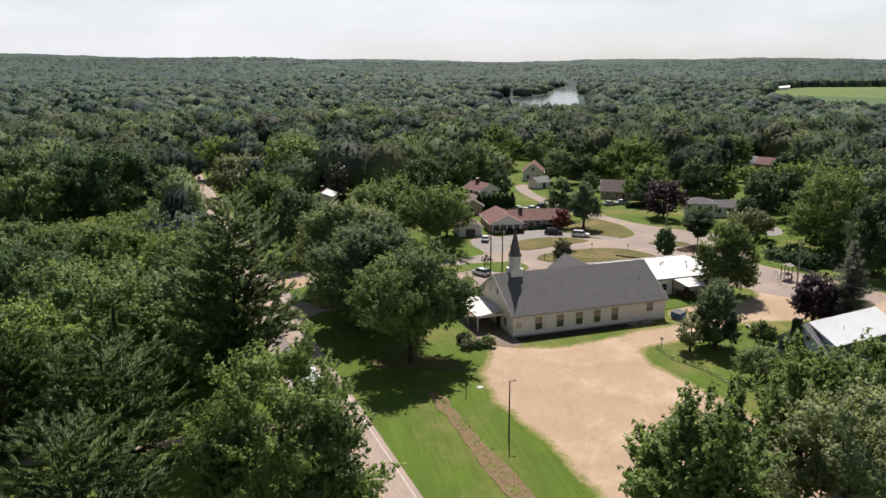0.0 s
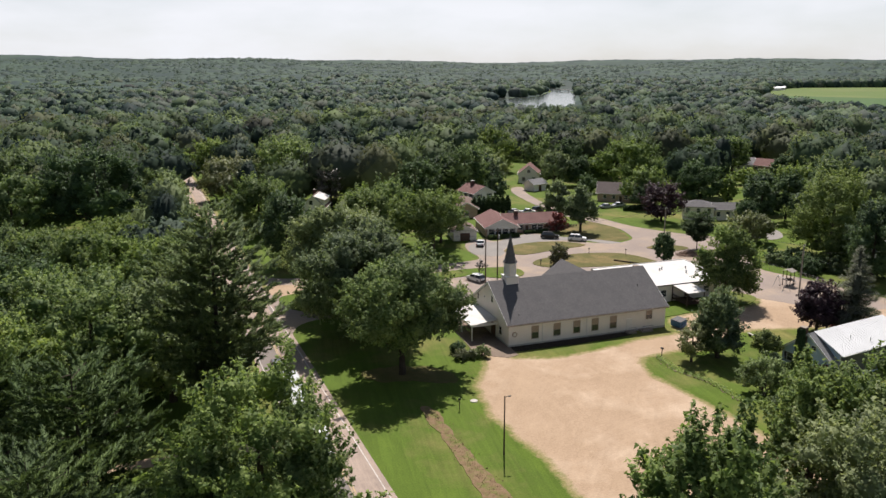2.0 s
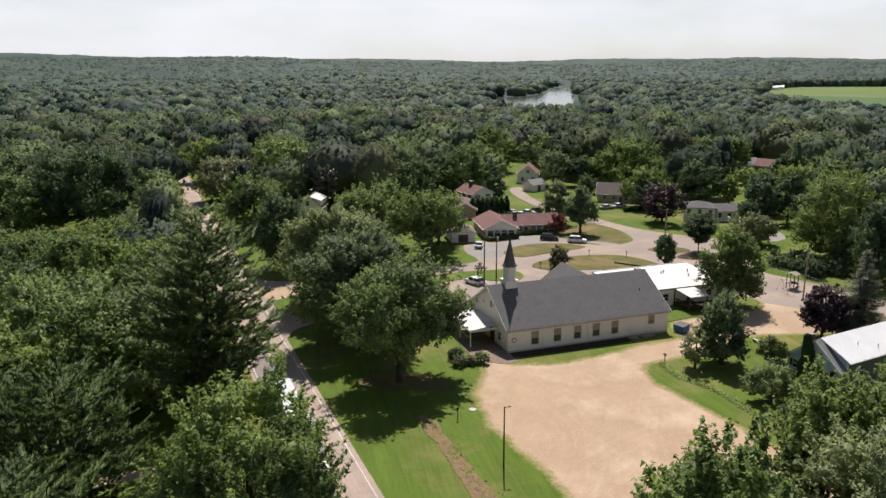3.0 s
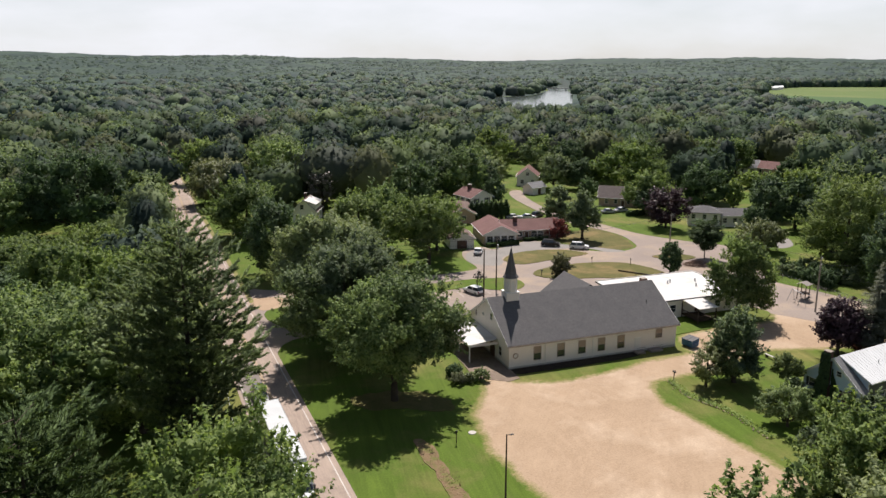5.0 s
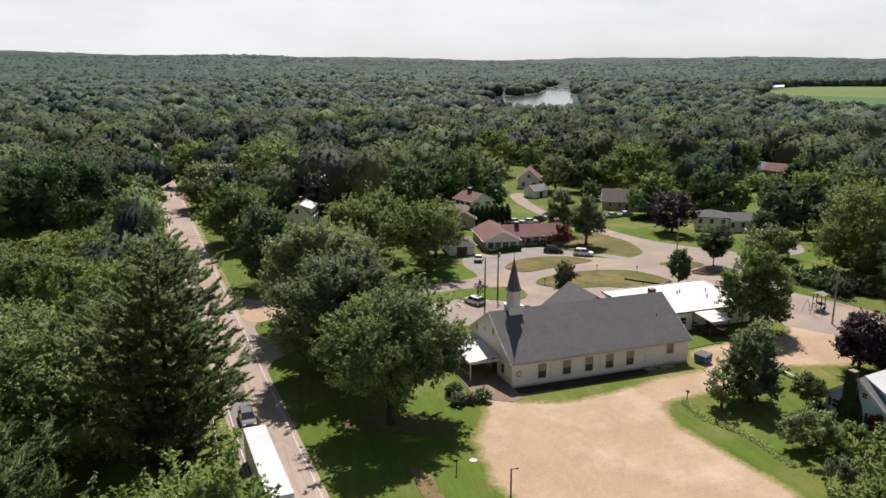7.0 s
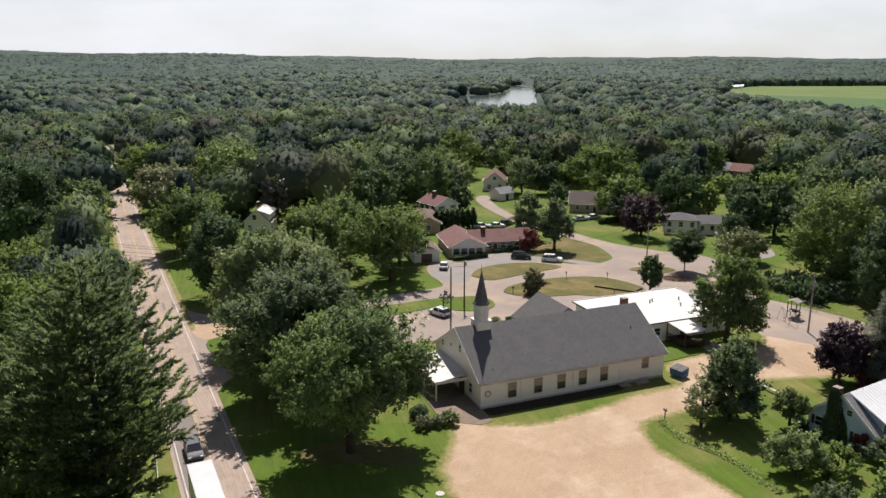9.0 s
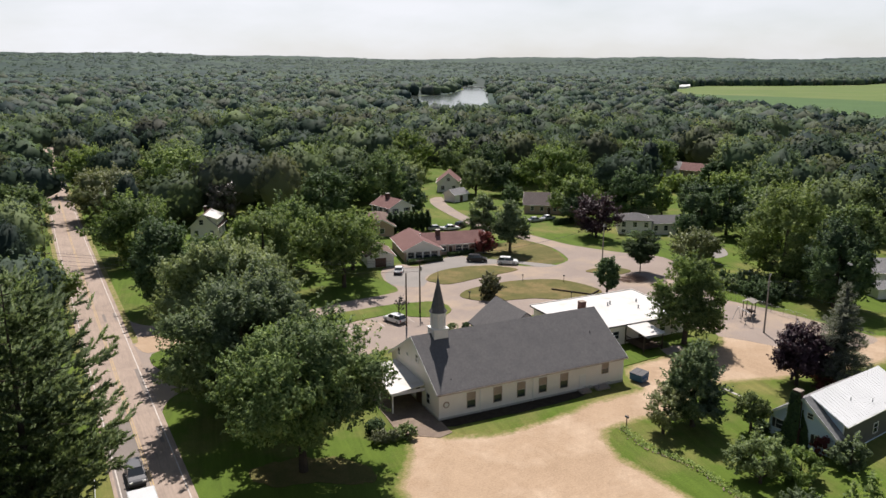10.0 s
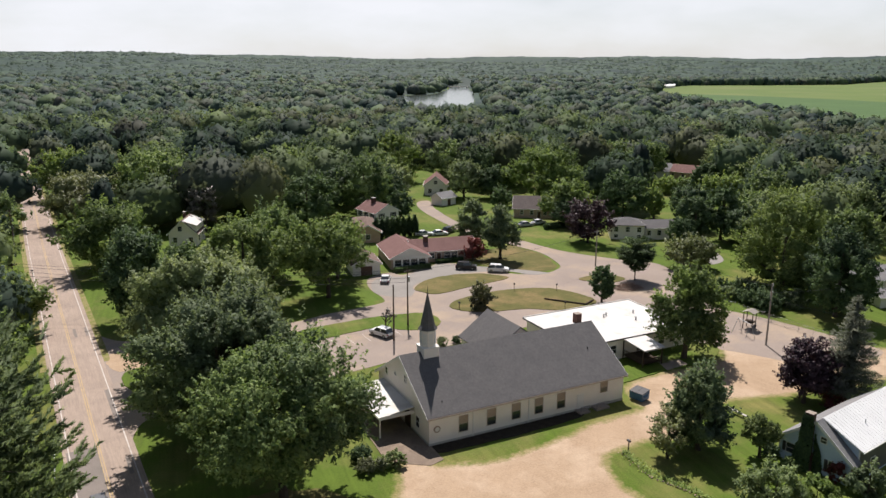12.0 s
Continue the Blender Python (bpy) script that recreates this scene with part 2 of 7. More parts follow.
WHITECAR, BLACKCAR, SILVERCAR, GREYCAR = paint("white_car_paint", (0.75, 0.75, 0.75)), paint("black_car_paint", (0.025, 0.024, 0.026)), paint("silver_car_paint", (0.45, 0.45, 0.46)), paint("grey_car_paint", (0.13, 0.13, 0.135))


def glass(name, col=(0.03, 0.035, 0.04)):
    m, n, l, p = nodes_of(name)
    p.inputs["Base Color"].default_value = (*col, 1)
    p.inputs["Roughness"].default_value = 0.06
    p.inputs["Specular IOR Level"].default_value = 0.7
    return m


GLASS = glass("dark_window_glass")


def shingles(name, a, b, course=0.16):
    """Asphalt shingles: thin courses across the slope, blotches and grit."""
    m, n, l, p = nodes_of(name)
    geo = n.new("ShaderNodeNewGeometry").outputs["Position"]
    s = n.new("ShaderNodeSeparateXYZ")
    l.new(geo, s.inputs[0])
    d = n.new("ShaderNodeMath")
    d.operation = "DIVIDE"
    l.new(s.outputs[2], d.inputs[0])
    d.inputs[1].default_value = course * 0.5
    f = n.new("ShaderNodeMath")
    f.operation = "FRACT"
    l.new(d.outputs[0], f.inputs[0])
    col = blend(n, l, spread(n, l, noise_node(n, l, geo, 0.5, 6.0, 0.7), 0.3, 0.7), a, b)
    col = blend(n, l, 0.4, col, blend(n, l, spread(n, l, noise_node(n, l, geo, 3.0, 4.0, 0.8), 0.3, 0.7), (0.6, 0.6, 0.6), (1.4, 1.4, 1.4)), "MULTIPLY")
    col = blend(n, l, 0.35, col, blend(n, l, f.outputs[0], (0.65, 0.65, 0.65), (1.15, 1.15, 1.15)), "MULTIPLY")
    l.new(col, p.inputs["Base Color"])
    p.inputs["Roughness"].default_value = 0.9
    p.inputs["Specular IOR Level"].default_value = 0.15
    bp = n.new("ShaderNodeBump")
    bp.inputs["Strength"].default_value, bp.inputs["Distance"].default_value = 0.4, 0.02
    l.new(f.outputs[0], bp.inputs["Height"])
    l.new(bp.outputs[0], p.inputs["Normal"])
    return m


GREYSHINGLE = shingles("grey_shingles", (0.126, 0.12, 0.119), (0.102, 0.098, 0.099))
REDSHINGLE = shingles("red_brown_shingles", (0.19, 0.108, 0.098), (0.15, 0.084, 0.076))
BROWNSHINGLE = shingles("brown_shingles", (0.17, 0.12, 0.1), (0.13, 0.092, 0.078))
DULLSHINGLE = shingles("grey_brown_shingles", (0.135, 0.112, 0.104), (0.11, 0.09, 0.084))
PALESHINGLE = shingles("pale_grey_shingles", (0.23, 0.225, 0.225), (0.18, 0.175, 0.175))

LEAF = leafy("maple_leaves", (0.056, 0.099, 0.035), (0.222, 0.289, 0.11), through=0.38, gloss=0.14)
LEAFLIGHT = leafy("light_leaves", (0.074, 0.124, 0.034), (0.237, 0.303, 0.094), through=0.42, gloss=0.14)
LEAFGOLD = leafy("yellow_green_leaves", (0.078, 0.118, 0.036), (0.24, 0.292, 0.1), through=0.4, gloss=0.12)
LEAFGREY = leafy("grey_green_leaves", (0.102, 0.14, 0.06), (0.285, 0.342, 0.162), through=0.38, gloss=0.14)
LEAFDARK = leafy("dark_leaves", (0.04, 0.068, 0.031), (0.109, 0.164, 0.07), through=0.3, gloss=0.1)
LEAFPALE = leafy("pale_grey_leaves", (0.122, 0.158, 0.07), (0.3, 0.35, 0.168), through=0.42, gloss=0.16)
LEAFPEAR = leafy("pear_leaves", (0.062, 0.096, 0.044), (0.2, 0.25, 0.125), through=0.36, gloss=0.2)
LEAFPURPLE = leafy("purple_leaves", (0.031, 0.018, 0.022), (0.082, 0.041, 0.048), through=0.25)
LEAFRED = leafy("red_leaves", (0.11, 0.028, 0.026), (0.19, 0.055, 0.045), through=0.3)
LEAFOLIVE = leafy("olive_leaves", (0.11, 0.13, 0.06), (0.2, 0.222, 0.1), through=0.3)
LEAFBRONZE = leafy("bronze_green_leaves", (0.066, 0.07, 0.034), (0.15, 0.148, 0.07), through=0.3)
LEAFBROWN = leafy("bare_grey_twigs", (0.09, 0.085, 0.07), (0.15, 0.14, 0.12), through=0.1)
NEEDLE = leafy("pine_needles", (0.105, 0.15, 0.068), (0.25, 0.3, 0.138), through=0.42, gloss=0.1)
NEEDLEDARK = leafy("dark_pine_needles", (0.03, 0.052, 0.022), (0.105, 0.152, 0.06), through=0.25, gloss=0.08)
NEEDLEBLUE = leafy("spruce_needles", (0.11, 0.122, 0.085), (0.215, 0.225, 0.16), through=0.3, gloss=0.06)
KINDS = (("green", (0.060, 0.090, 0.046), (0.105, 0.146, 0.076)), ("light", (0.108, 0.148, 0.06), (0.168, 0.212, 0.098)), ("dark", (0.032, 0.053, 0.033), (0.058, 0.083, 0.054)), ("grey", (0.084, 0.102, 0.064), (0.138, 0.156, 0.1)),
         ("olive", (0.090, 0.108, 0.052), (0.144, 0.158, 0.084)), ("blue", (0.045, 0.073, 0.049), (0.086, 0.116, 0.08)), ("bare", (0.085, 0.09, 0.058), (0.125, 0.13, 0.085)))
# blue raised so the woodland leaf colours hold some distance haze
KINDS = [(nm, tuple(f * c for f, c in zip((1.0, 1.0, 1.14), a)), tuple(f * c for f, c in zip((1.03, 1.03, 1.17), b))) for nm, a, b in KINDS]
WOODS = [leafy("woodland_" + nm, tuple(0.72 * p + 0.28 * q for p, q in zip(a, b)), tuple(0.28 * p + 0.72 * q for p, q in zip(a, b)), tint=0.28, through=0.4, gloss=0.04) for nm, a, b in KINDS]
# far leaves bluer and closer in tone, haze mixed into their colour
HAZEWOODS = [leafy("far_woodland_" + nm, tuple((0.58 * p + 0.42 * q) * f for p, q, f in zip(a, b, (0.79, 0.83, 0.95))), tuple((0.42 * p + 0.58 * q) * f for p, q, f in zip(a, b, (0.79, 0.83, 0.95))), tint=0.15, through=0.3, cell=0.02, gloss=0.04) for nm, a, b in KINDS]
# hill foliage pale blue-green, aerial haze painted into the base colours
HAZEHILLTREES = [leafy("hill_woodland_" + nm, a, b, tint=0.16, through=0.2, cell=0.008, gloss=0.03) for nm, a, b in (("green", (0.052, 0.076, 0.059), (0.060, 0.086, 0.065)), ("light", (0.060, 0.086, 0.062), (0.069, 0.096, 0.069)), ("dark", (0.043, 0.065, 0.055), (0.050, 0.072, 0.061)), ("grey", (0.057, 0.077, 0.065), (0.065, 0.087, 0.072)))]
HAZEHILLWOODS = leafy("hill_woodland", (0.047, 0.070, 0.056), (0.058, 0.083, 0.065), tint=0.25, through=0.1, cell=0.012, gloss=0.03)


# ---- building blocks ----
def part(name, bm, mat, parent=None, label="", smooth=False):
    me = bpy.data.meshes.new(name)
    bm.normal_update()
    bm.to_mesh(me)
    bm.free()
    for m in mat if isinstance(mat, (list, tuple)) else (mat,):
        me.materials.append(m)
    if smooth:
        me.shade_smooth()
    ob = new(name, me)
    ob.parent = parent
    return tagged(ob, label)


def thing(name, m, label, category, group="", kind=""):
    ob = new(name)
    ob.matrix_world = m
    return tagged(ob, label, category, group, kind)


def share(name, me, parent, m, label=""):
    ob = new(name, me)
    ob.parent = parent
    ob.matrix_local = m
    return tagged(ob, label)


def solid(*bits):
    """One bmesh out of several lists (verts, faces)."""
    bm = bmesh.new()
    for vs, fs in bits:
        made = [bm.verts.new(v) for v in vs]
        for fc in fs:
            bm.faces.new([made[i] for i in fc])
    bmesh.ops.recalc_face_normals(bm, faces=bm.faces)
    return bm


BOXF = ((0, 3, 2, 1), (4, 5, 6, 7), (0, 1, 5, 4), (1, 2, 6, 5), (2, 3, 7, 6), (3, 0, 4, 7))


def box(x0, x1, y0, y1, z0, z1):
    return [(x0, y0, z0), (x1, y0, z0), (x1, y1, z0), (x0, y1, z0), (x0, y0, z1), (x1, y0, z1), (x1, y1, z1), (x0, y1, z1)], BOXF


def prism(outline, axis, a, b):
    """The outline (pairs) pushed along an axis from a to b."""
    k = len(outline)
    def at(p, d):
        return (d, p[0], p[1]) if axis == "x" else (p[0], d, p[1]) if axis == "y" else (p[0], p[1], d)
    vs = [at(p, a) for p in outline] + [at(p, b) for p in outline]
    fs = [tuple(range(k - 1, -1, -1)), tuple(range(k, 2 * k))] + [(i, (i + 1) % k, k + (i + 1) % k, k + i) for i in range(k)]
    return vs, fs


def tube(points, radii, sides=8):
    """A tapered round bar along points."""
    pts = [Vector(p) for p in points]
    vs, fs = [], []
    for i, p in enumerate(pts):
        d = (pts[min(i + 1, len(pts) - 1)] - pts[max(i - 1, 0)]).normalized()
        u = d.orthogonal().normalized()
        w = d.cross(u)
        for k in range(sides):
            a = 2 * math.pi * k / sides
            vs.append(tuple(p + radii[i] * (math.cos(a) * u + math.sin(a) * w)))
    for i in range(len(pts) - 1):
        for k in range(sides):
            q = (k + 1) % sides
            fs.append((i * sides + k, i * sides + q, (i + 1) * sides + q, (i + 1) * sides + k))
    fs.append(tuple(range(sides - 1, -1, -1)))
    fs.append(tuple((len(pts) - 1) * sides + k for k in range(sides)))
    return vs, fs


def softened(bm, w=0.02, seg=1):
    bmesh.ops.bevel(bm, geom=list(bm.edges), offset=w, segments=seg, affect="EDGES")
    return bm


def curve_round(ctrl, per=6):
    """A closed smooth outline through control points."""
    out, k = [], len(ctrl)
    for i in range(k):
        p0, p1, p2, p3 = (Vector(ctrl[(i + j - 1) % k]) for j in range(4))
        for s in range(per):
            t = s / per
            out.append(0.5 * (2 * p1 + (p2 - p0) * t + (2 * p0 - 5 * p1 + 4 * p2 - p3) * t * t + (3 * p1 - p0 - 3 * p2 + p3) * t ** 3))
    return [(p.x, p.y) for p in out]


def np_mesh(name, verts, loops, totals, mats, index=None):
    me = bpy.data.meshes.new(name)
    me.vertices.add(len(verts))
    me.vertices.foreach_set("co", np.ascontiguousarray(verts, np.float32).ravel())
    me.loops.add(len(loops))
    me.loops.foreach_set("vertex_index", np.ascontiguousarray(loops, np.int32))
    me.polygons.add(len(totals))
    starts = np.concatenate([[0], np.cumsum(totals)[:-1]]).astype(np.int32)
    me.polygons.foreach_set("loop_start", starts)
    for m in mats:
        me.materials.append(m)
    if index is not None:
        me.polygons.foreach_set("material_index", np.asarray(index, np.int32))
    me.update(calc_edges=True)
    return me


def inside(x, y, poly):
    c = np.zeros(len(x), bool)
    k = len(poly)
    for i in range(k):
        (x0, y0), (x1, y1) = poly[i], poly[(i + 1) % k]
        c ^= ((y0 > y) != (y1 > y)) & (x < (x1 - x0) * (y - y0) / (y1 - y0 + 1e-9) + x0)
    return c


# ---- ground, water, roads ----
def smooth01(v):
    v = np.clip(v, 0, 1)
    return v * v * (3 - 2 * v)


def terrain(x, y):
    """Height of the land: level town, a river plain below it, wooded hills at the horizon."""
    x, y = np.asarray(x, float), np.asarray(y, float)
    r = np.hypot(x, y - 40)
    az = np.degrees(np.arctan2(x, y + 60))
    top = np.interp(az, [-60, -12, 6, 17, 24, 40, 55, 75], [85, 88, 76, 52, 48, 58, 58, 60])
    roll = 6 * np.sin(x / 310 + 1) * np.cos(y / 420)
    start = np.interp(az, [-30, 10, 30, 60], [1300, 1500, 1700, 2600])
    rise = smooth01((r - start) / (3900 - start))
    return -6 * smooth01((r - 230) / 350) + (top + roll) * rise + 11 * np.sin(r / 190 + az * 0.11) * np.sin(az * 0.23 + r / 900) * smooth01((r - start) / 500)


rings = np.concatenate([np.linspace(20, 240, 8), 240 * np.geomspace(1.06, 19.0, 54)])
segs = 120
ang = np.linspace(0, 2 * np.pi, segs, endpoint=False)
gx, gy = (rings[:, None] * np.cos(ang)).ravel(), (rings[:, None] * np.sin(ang) + 40).ravel()
gv = np.concatenate([[[0, 40, 0]], np.stack([gx, gy, terrain(gx, gy)], 1)])
gi = np.arange(segs)
gj = (gi + 1) % segs
tri = np.stack([np.zeros(segs, int), 1 + gi, 1 + gj], 1)
quad = np.concatenate([np.stack([1 + k * segs + gi, 1 + (k + 1) * segs + gi, 1 + (k + 1) * segs + gj, 1 + k * segs + gj], 1) for k in range(len(rings) - 1)])
ground = new("ground", np_mesh("ground", gv, np.concatenate([tri.ravel(), quad.ravel()]), [3] * segs + [4] * len(quad), [GRASS]))
ground.data.shade_smooth()
tagged(ground, "mown green lawn and open land reaching the horizon", "ground", kind="structure")


def slab(name, ctrl, z, mat, label, category, per=6, low=-0.15, edge=0.0, round_=True, rag=0.0):
    """A flat patch of ground with an outline, a little proud of what lies below; edge slopes its rim."""
    line = curve_round(ctrl, per) if round_ else ctrl
    if rag:
        off = lambda x, y, k: rag * (0.8 * noise.noise((x * 0.35, y * 0.35, k)) + 0.4 * noise.noise((x * 1.3, y * 1.3, k + 4)) + 0.12 * noise.noise((x * 2.7, y * 2.7, k + 7)))
        line = [(x + off(x, y, 3.1), y + off(x, y, 9.4)) for x, y in line]
    bm = bmesh.new()
    ring = [bm.verts.new((x, y, z)) for x, y in line]
    face = bm.faces.new(ring)
    if face.calc_area() and face.normal.z < 0:
        face.normal_flip()
    bm.normal_update()
    if face.normal.z < 0:
        face.normal_flip()
    res = bmesh.ops.extrude_face_region(bm, geom=[face])
    if edge:
        bmesh.ops.inset_region(bm, faces=[f for f in res["geom"] if isinstance(f, bmesh.types.BMFace)], thickness=edge, depth=0.0)
    for v in ring:
        v.co.z = low
    bmesh.ops.triangulate(bm, faces=[f for f in bm.faces if len(f.verts) > 4])
    bmesh.ops.recalc_face_normals(bm, faces=bm.faces)
    ob = part(name, bm, mat)
    return tagged(ob, label, category, kind="structure")


def ribbon(name, line, half, z, mat, parent=None, offset=0.0, label="", low=0.0):
    """A strip along a line of (x, y), beside it by an offset."""
    pts = [Vector((x, y, 0)) for x, y in line]
    bm = bmesh.new()
    rows = []
    for i, p in enumerate(pts):
        d = (pts[min(i + 1, len(pts) - 1)] - pts[max(i - 1, 0)]).normalized()
        nrm = Vector((d.y, -d.x, 0))
        zz = z + float(terrain(p.x, p.y))
        rows.append([bm.verts.new(p + nrm * (offset + s * half) + Vector((0, 0, h))) for s, h in ((-1, zz - low), (-1, zz), (1, zz), (1, zz - low))])
    for a, b in zip(rows, rows[1:]):
        for k in range(3):
            if k == 1 or low:
                bm.faces.new((a[k], a[k + 1], b[k + 1], b[k]))
    bmesh.ops.recalc_face_normals(bm, faces=bm.faces)
    for f in bm.faces:
        if abs(f.normal.z) > 0.5 and f.normal.z < 0:
            f.normal_flip()
    return part(name, bm, mat, parent, label)


def spine(ctrl, per=8):
    out = []
    for i in range(len(ctrl) - 1):
        p0, p1, p2, p3 = (Vector(ctrl[min(max(i + j - 1, 0), len(ctrl) - 1)]) for j in range(4))
        for s in range(per):
            t = s / per
            out.append(0.5 * (2 * p1 + (p2 - p0) * t + (2 * p0 - 5 * p1 + 4 * p2 - p3) * t * t + (3 * p1 - p0 - 3 * p2 + p3) * t ** 3))
    return [(p.x, p.y) for p in out] + [tuple(ctrl[-1])]


ROAD = spine([(-28.0, -150), (-31.6, -70), (-33.7, -31), (-35.7, 5), (-37.6, 40), (-39.4, 72), (-43.2, 140), (-46.0, 200), (-49.3, 251), (-51.0, 300), (-52.6, 345), (-55, 420)])
road = ribbon("road", ROAD, 4.0, 0.05, ASPHALT, low=0.2)
tagged(road, "sunbleached two-lane asphalt road with painted lines", "road", kind="structure")
near = [p for p in ROAD if p[1] < 22]
tagged(ribbon("resurfaced_lane", near, 1.75, 0.056, DARKASPHALT, road, offset=-1.85), "greyer resurfaced lane")
for off in (-3.3, 3.3):
    ribbon("edge_line", [p for p in ROAD if p[1] < 300], 0.07, 0.062, WHITELINE, road, offset=off, label="worn white edge line")
for off in (-0.14, 0.14):
    ribbon("centre_line", [p for p in ROAD if p[1] < 300], 0.055, 0.062, YELLOWLINE, road, offset=off, label="double yellow centre line")
for off in (-4.5, 4.5):
    ribbon("shoulder", [p for p in ROAD if 44 < p[1]], 0.5, 0.045, VERGE, road, offset=off, label="worn gravel shoulder")
rng = random.Random(5)
for k in range(9):
    y0 = rng.uniform(-30, 60)
    seg = [p for p in ROAD if y0 < p[1] < y0 + rng.uniform(6, 12)]
    if len(seg) > 1:
        ribbon("tar_patch", seg, rng.uniform(0.1, 0.35), 0.06 + 0.0005 * k, DARKASPHALT, road, offset=rng.choice((3.0, 2.7, 1.2)), label="dark repair strip")

STREET_WEST = [(-33.6, 15), (-35.4, 32), (-36.6, 50), (-36.4, 68), (-34.6, 63.5), (-33.2, 59.2), (-29.5, 55.4), (-20, 53.6), (-3, 52.6), (5, 54.4), (15.7, 55.8), (18, 58.5), (18, 66), (20.6, 73.5), (26.3, 76), (28.6, 73), (34, 75.5), (40.5, 78), (45, 74.8), (48.5, 68.4), (50.5, 63.4), (54, 60.8), (57.5, 59.9), (62, 61.5), (64.8, 64.6), (67.2, 74.5), (66, 83.5), (61.5, 100), (62, 118), (64.5, 140)]
STREET_EAST = [(69, 153), (74, 154), (69.5, 140), (66.2, 118), (66, 100), (70, 90.9), (73, 76), (79.5, 63.8), (86, 54.5), (80, 38), (73.4, 26.5), (76.5, 16.3), (79.3, 5.2), (80, -5), (66, -4), (60, 4), (54.5, 14), (54.3, 29), (46, 32), (28, 31), (12, 28.5), (0, 26.4), (-16, 24.6), (-26, 25.2), (-30.3, 23.2), (-32.1, 19.8)]
paving = slab("pavement", STREET_WEST + STREET_EAST, 0.04, PAVING, "pale weathered asphalt street and parking lot", "pavement", per=5)
slab("grey_drive", [(18, 62), (20, 70), (24.5, 73.2), (28, 71.6), (34, 75), (40, 77.2), (46, 72.8), (52, 67.3), (56, 63.2), (58.5, 59.5), (54, 60.4), (50.5, 65.3), (39.9, 68.2), (30.4, 66.2), (26.7, 63.4), (25.5, 60), (22.5, 57.5)], 0.052, GREYPAVE, "grey asphalt loop drive before the red-roofed house", "pavement")
LOT_SOUTH = [(-5.0, -2.5), (-7, -7), (-10.4, -13.2), (-12.0, -22.3), (-11.2, -31.2), (-10.6, -37.6), (-10.9, -47), (-9, -62), (10, -64), (18.5, -50), (17.6, -38), (16.9, -31), (16.1, -25), (15.4, -19), (15.6, -15.5), (16.8, -12.6), (19.5, -11.0), (24, -10.8), (30, -11.5), (36, -8.4), (40.7, -6.7), (46, -7.2)]
LOT_NORTH = [(52.8, -9.2), (62, -11), (72, -11.5), (81, -9), (82, -4), (70, -1), (62.5, 2), (60.5, 8), (58.6, 9.5), (57.4, 8.0), (54.8, 5.0), (48.8, 4.2), (42, 4.4), (34.5, 3.6), (31.2, -1.5), (30.2, -3.6), (22.4, -4.2), (16.9, -5.5), (6.8, -6.8), (1.6, -5.5), (-1.5, -4.2), (-4, -1.5)]
LOT = LOT_SOUTH + LOT_NORTH
def rim_sheet(name, ctrl, z, mat, label, category, cell=0.6, reach=2.4):
    """A sheet over an outline and a little beyond, that carries the distance from the outline."""
    line = np.array(curve_round(ctrl, 8))
    x0, y0 = line.min(0) - reach - cell
    x1, y1 = line.max(0) + reach + cell
    X, Y = np.meshgrid(np.arange(x0, x1, cell), np.arange(y0, y1, cell), indexing="ij")
    P = np.stack([X.ravel(), Y.ravel()], 1)
    A, B = line, np.roll(line, -1, 0)
    best = np.full(len(P), 1e9)
    for p, q in zip(A, B):
        e = q - p
        t = np.clip(((P - p) @ e) / max(e @ e, 1e-9), 0, 1)
        best = np.minimum(best, np.hypot(*(P - p - t[:, None] * e).T))
    rim = np.where(inside(P[:, 0], P[:, 1], [tuple(p) for p in line]), best, -best)
    nx, ny = X.shape
    idx = np.arange(nx * ny).reshape(nx, ny)
    qd = np.stack([idx[:-1, :-1], idx[1:, :-1], idx[1:, 1:], idx[:-1, 1:]], -1).reshape(-1, 4)
    qd = qd[(rim[qd] > -reach).all(1)]
    used, inv = np.unique(qd, return_inverse=True)
    h = z * np.clip((rim[used] + reach) / (0.7 * reach), 0.2, 1)
    me = np_mesh(name, np.concatenate([P[used], h[:, None]], 1), inv.ravel(), [4] * len(qd), [mat])
    me.shade_smooth()
    at = me.attributes.new("rim", "FLOAT", "POINT")
    at.data.foreach_set("value", np.ascontiguousarray(rim[used], np.float32))
    return tagged(new(name, me), label, category, kind="structure")


rim_sheet("gravel_lot", LOT, 0.03, GRAVELEDGE, "tan gravel parking lot thinning into grass at its edge", "gravel lot")
slab("dirt_patch", [(-32.9, 42.6), (-33.4, 48.5), (-31.5, 50.6), (-27, 48.6), (-26.5, 44.6), (-29.5, 42.6)], 0.056, GRAVEL, "sandy dirt washed over the street corner", "dirt", per=10, rag=0.8)
slab("lawn_strip", [(-9, 40.2), (-2.5, 47.4), (6, 48.3), (15, 48.4), (20.5, 47), (22.3, 44), (21.8, 40.5), (18.7, 38.4), (14.3, 39.8), (9.9, 43.2), (0.5, 42.0)], 0.13, GRASS, "mown grass strip between street and parking lot", "lawn", edge=0.1, per=10, rag=0.35)
slab("lawn_island", [(26.5, 62), (29.8, 65.6), (35.5, 67.8), (43.5, 66.6), (46.8, 63.4), (48.4, 60.6), (45, 59.2), (39, 58.2), (29.5, 56.6), (26.8, 59)], 0.13, DRYGRASS, "curved grass island beside the loop drive", "lawn", edge=0.1, per=10, rag=0.35)
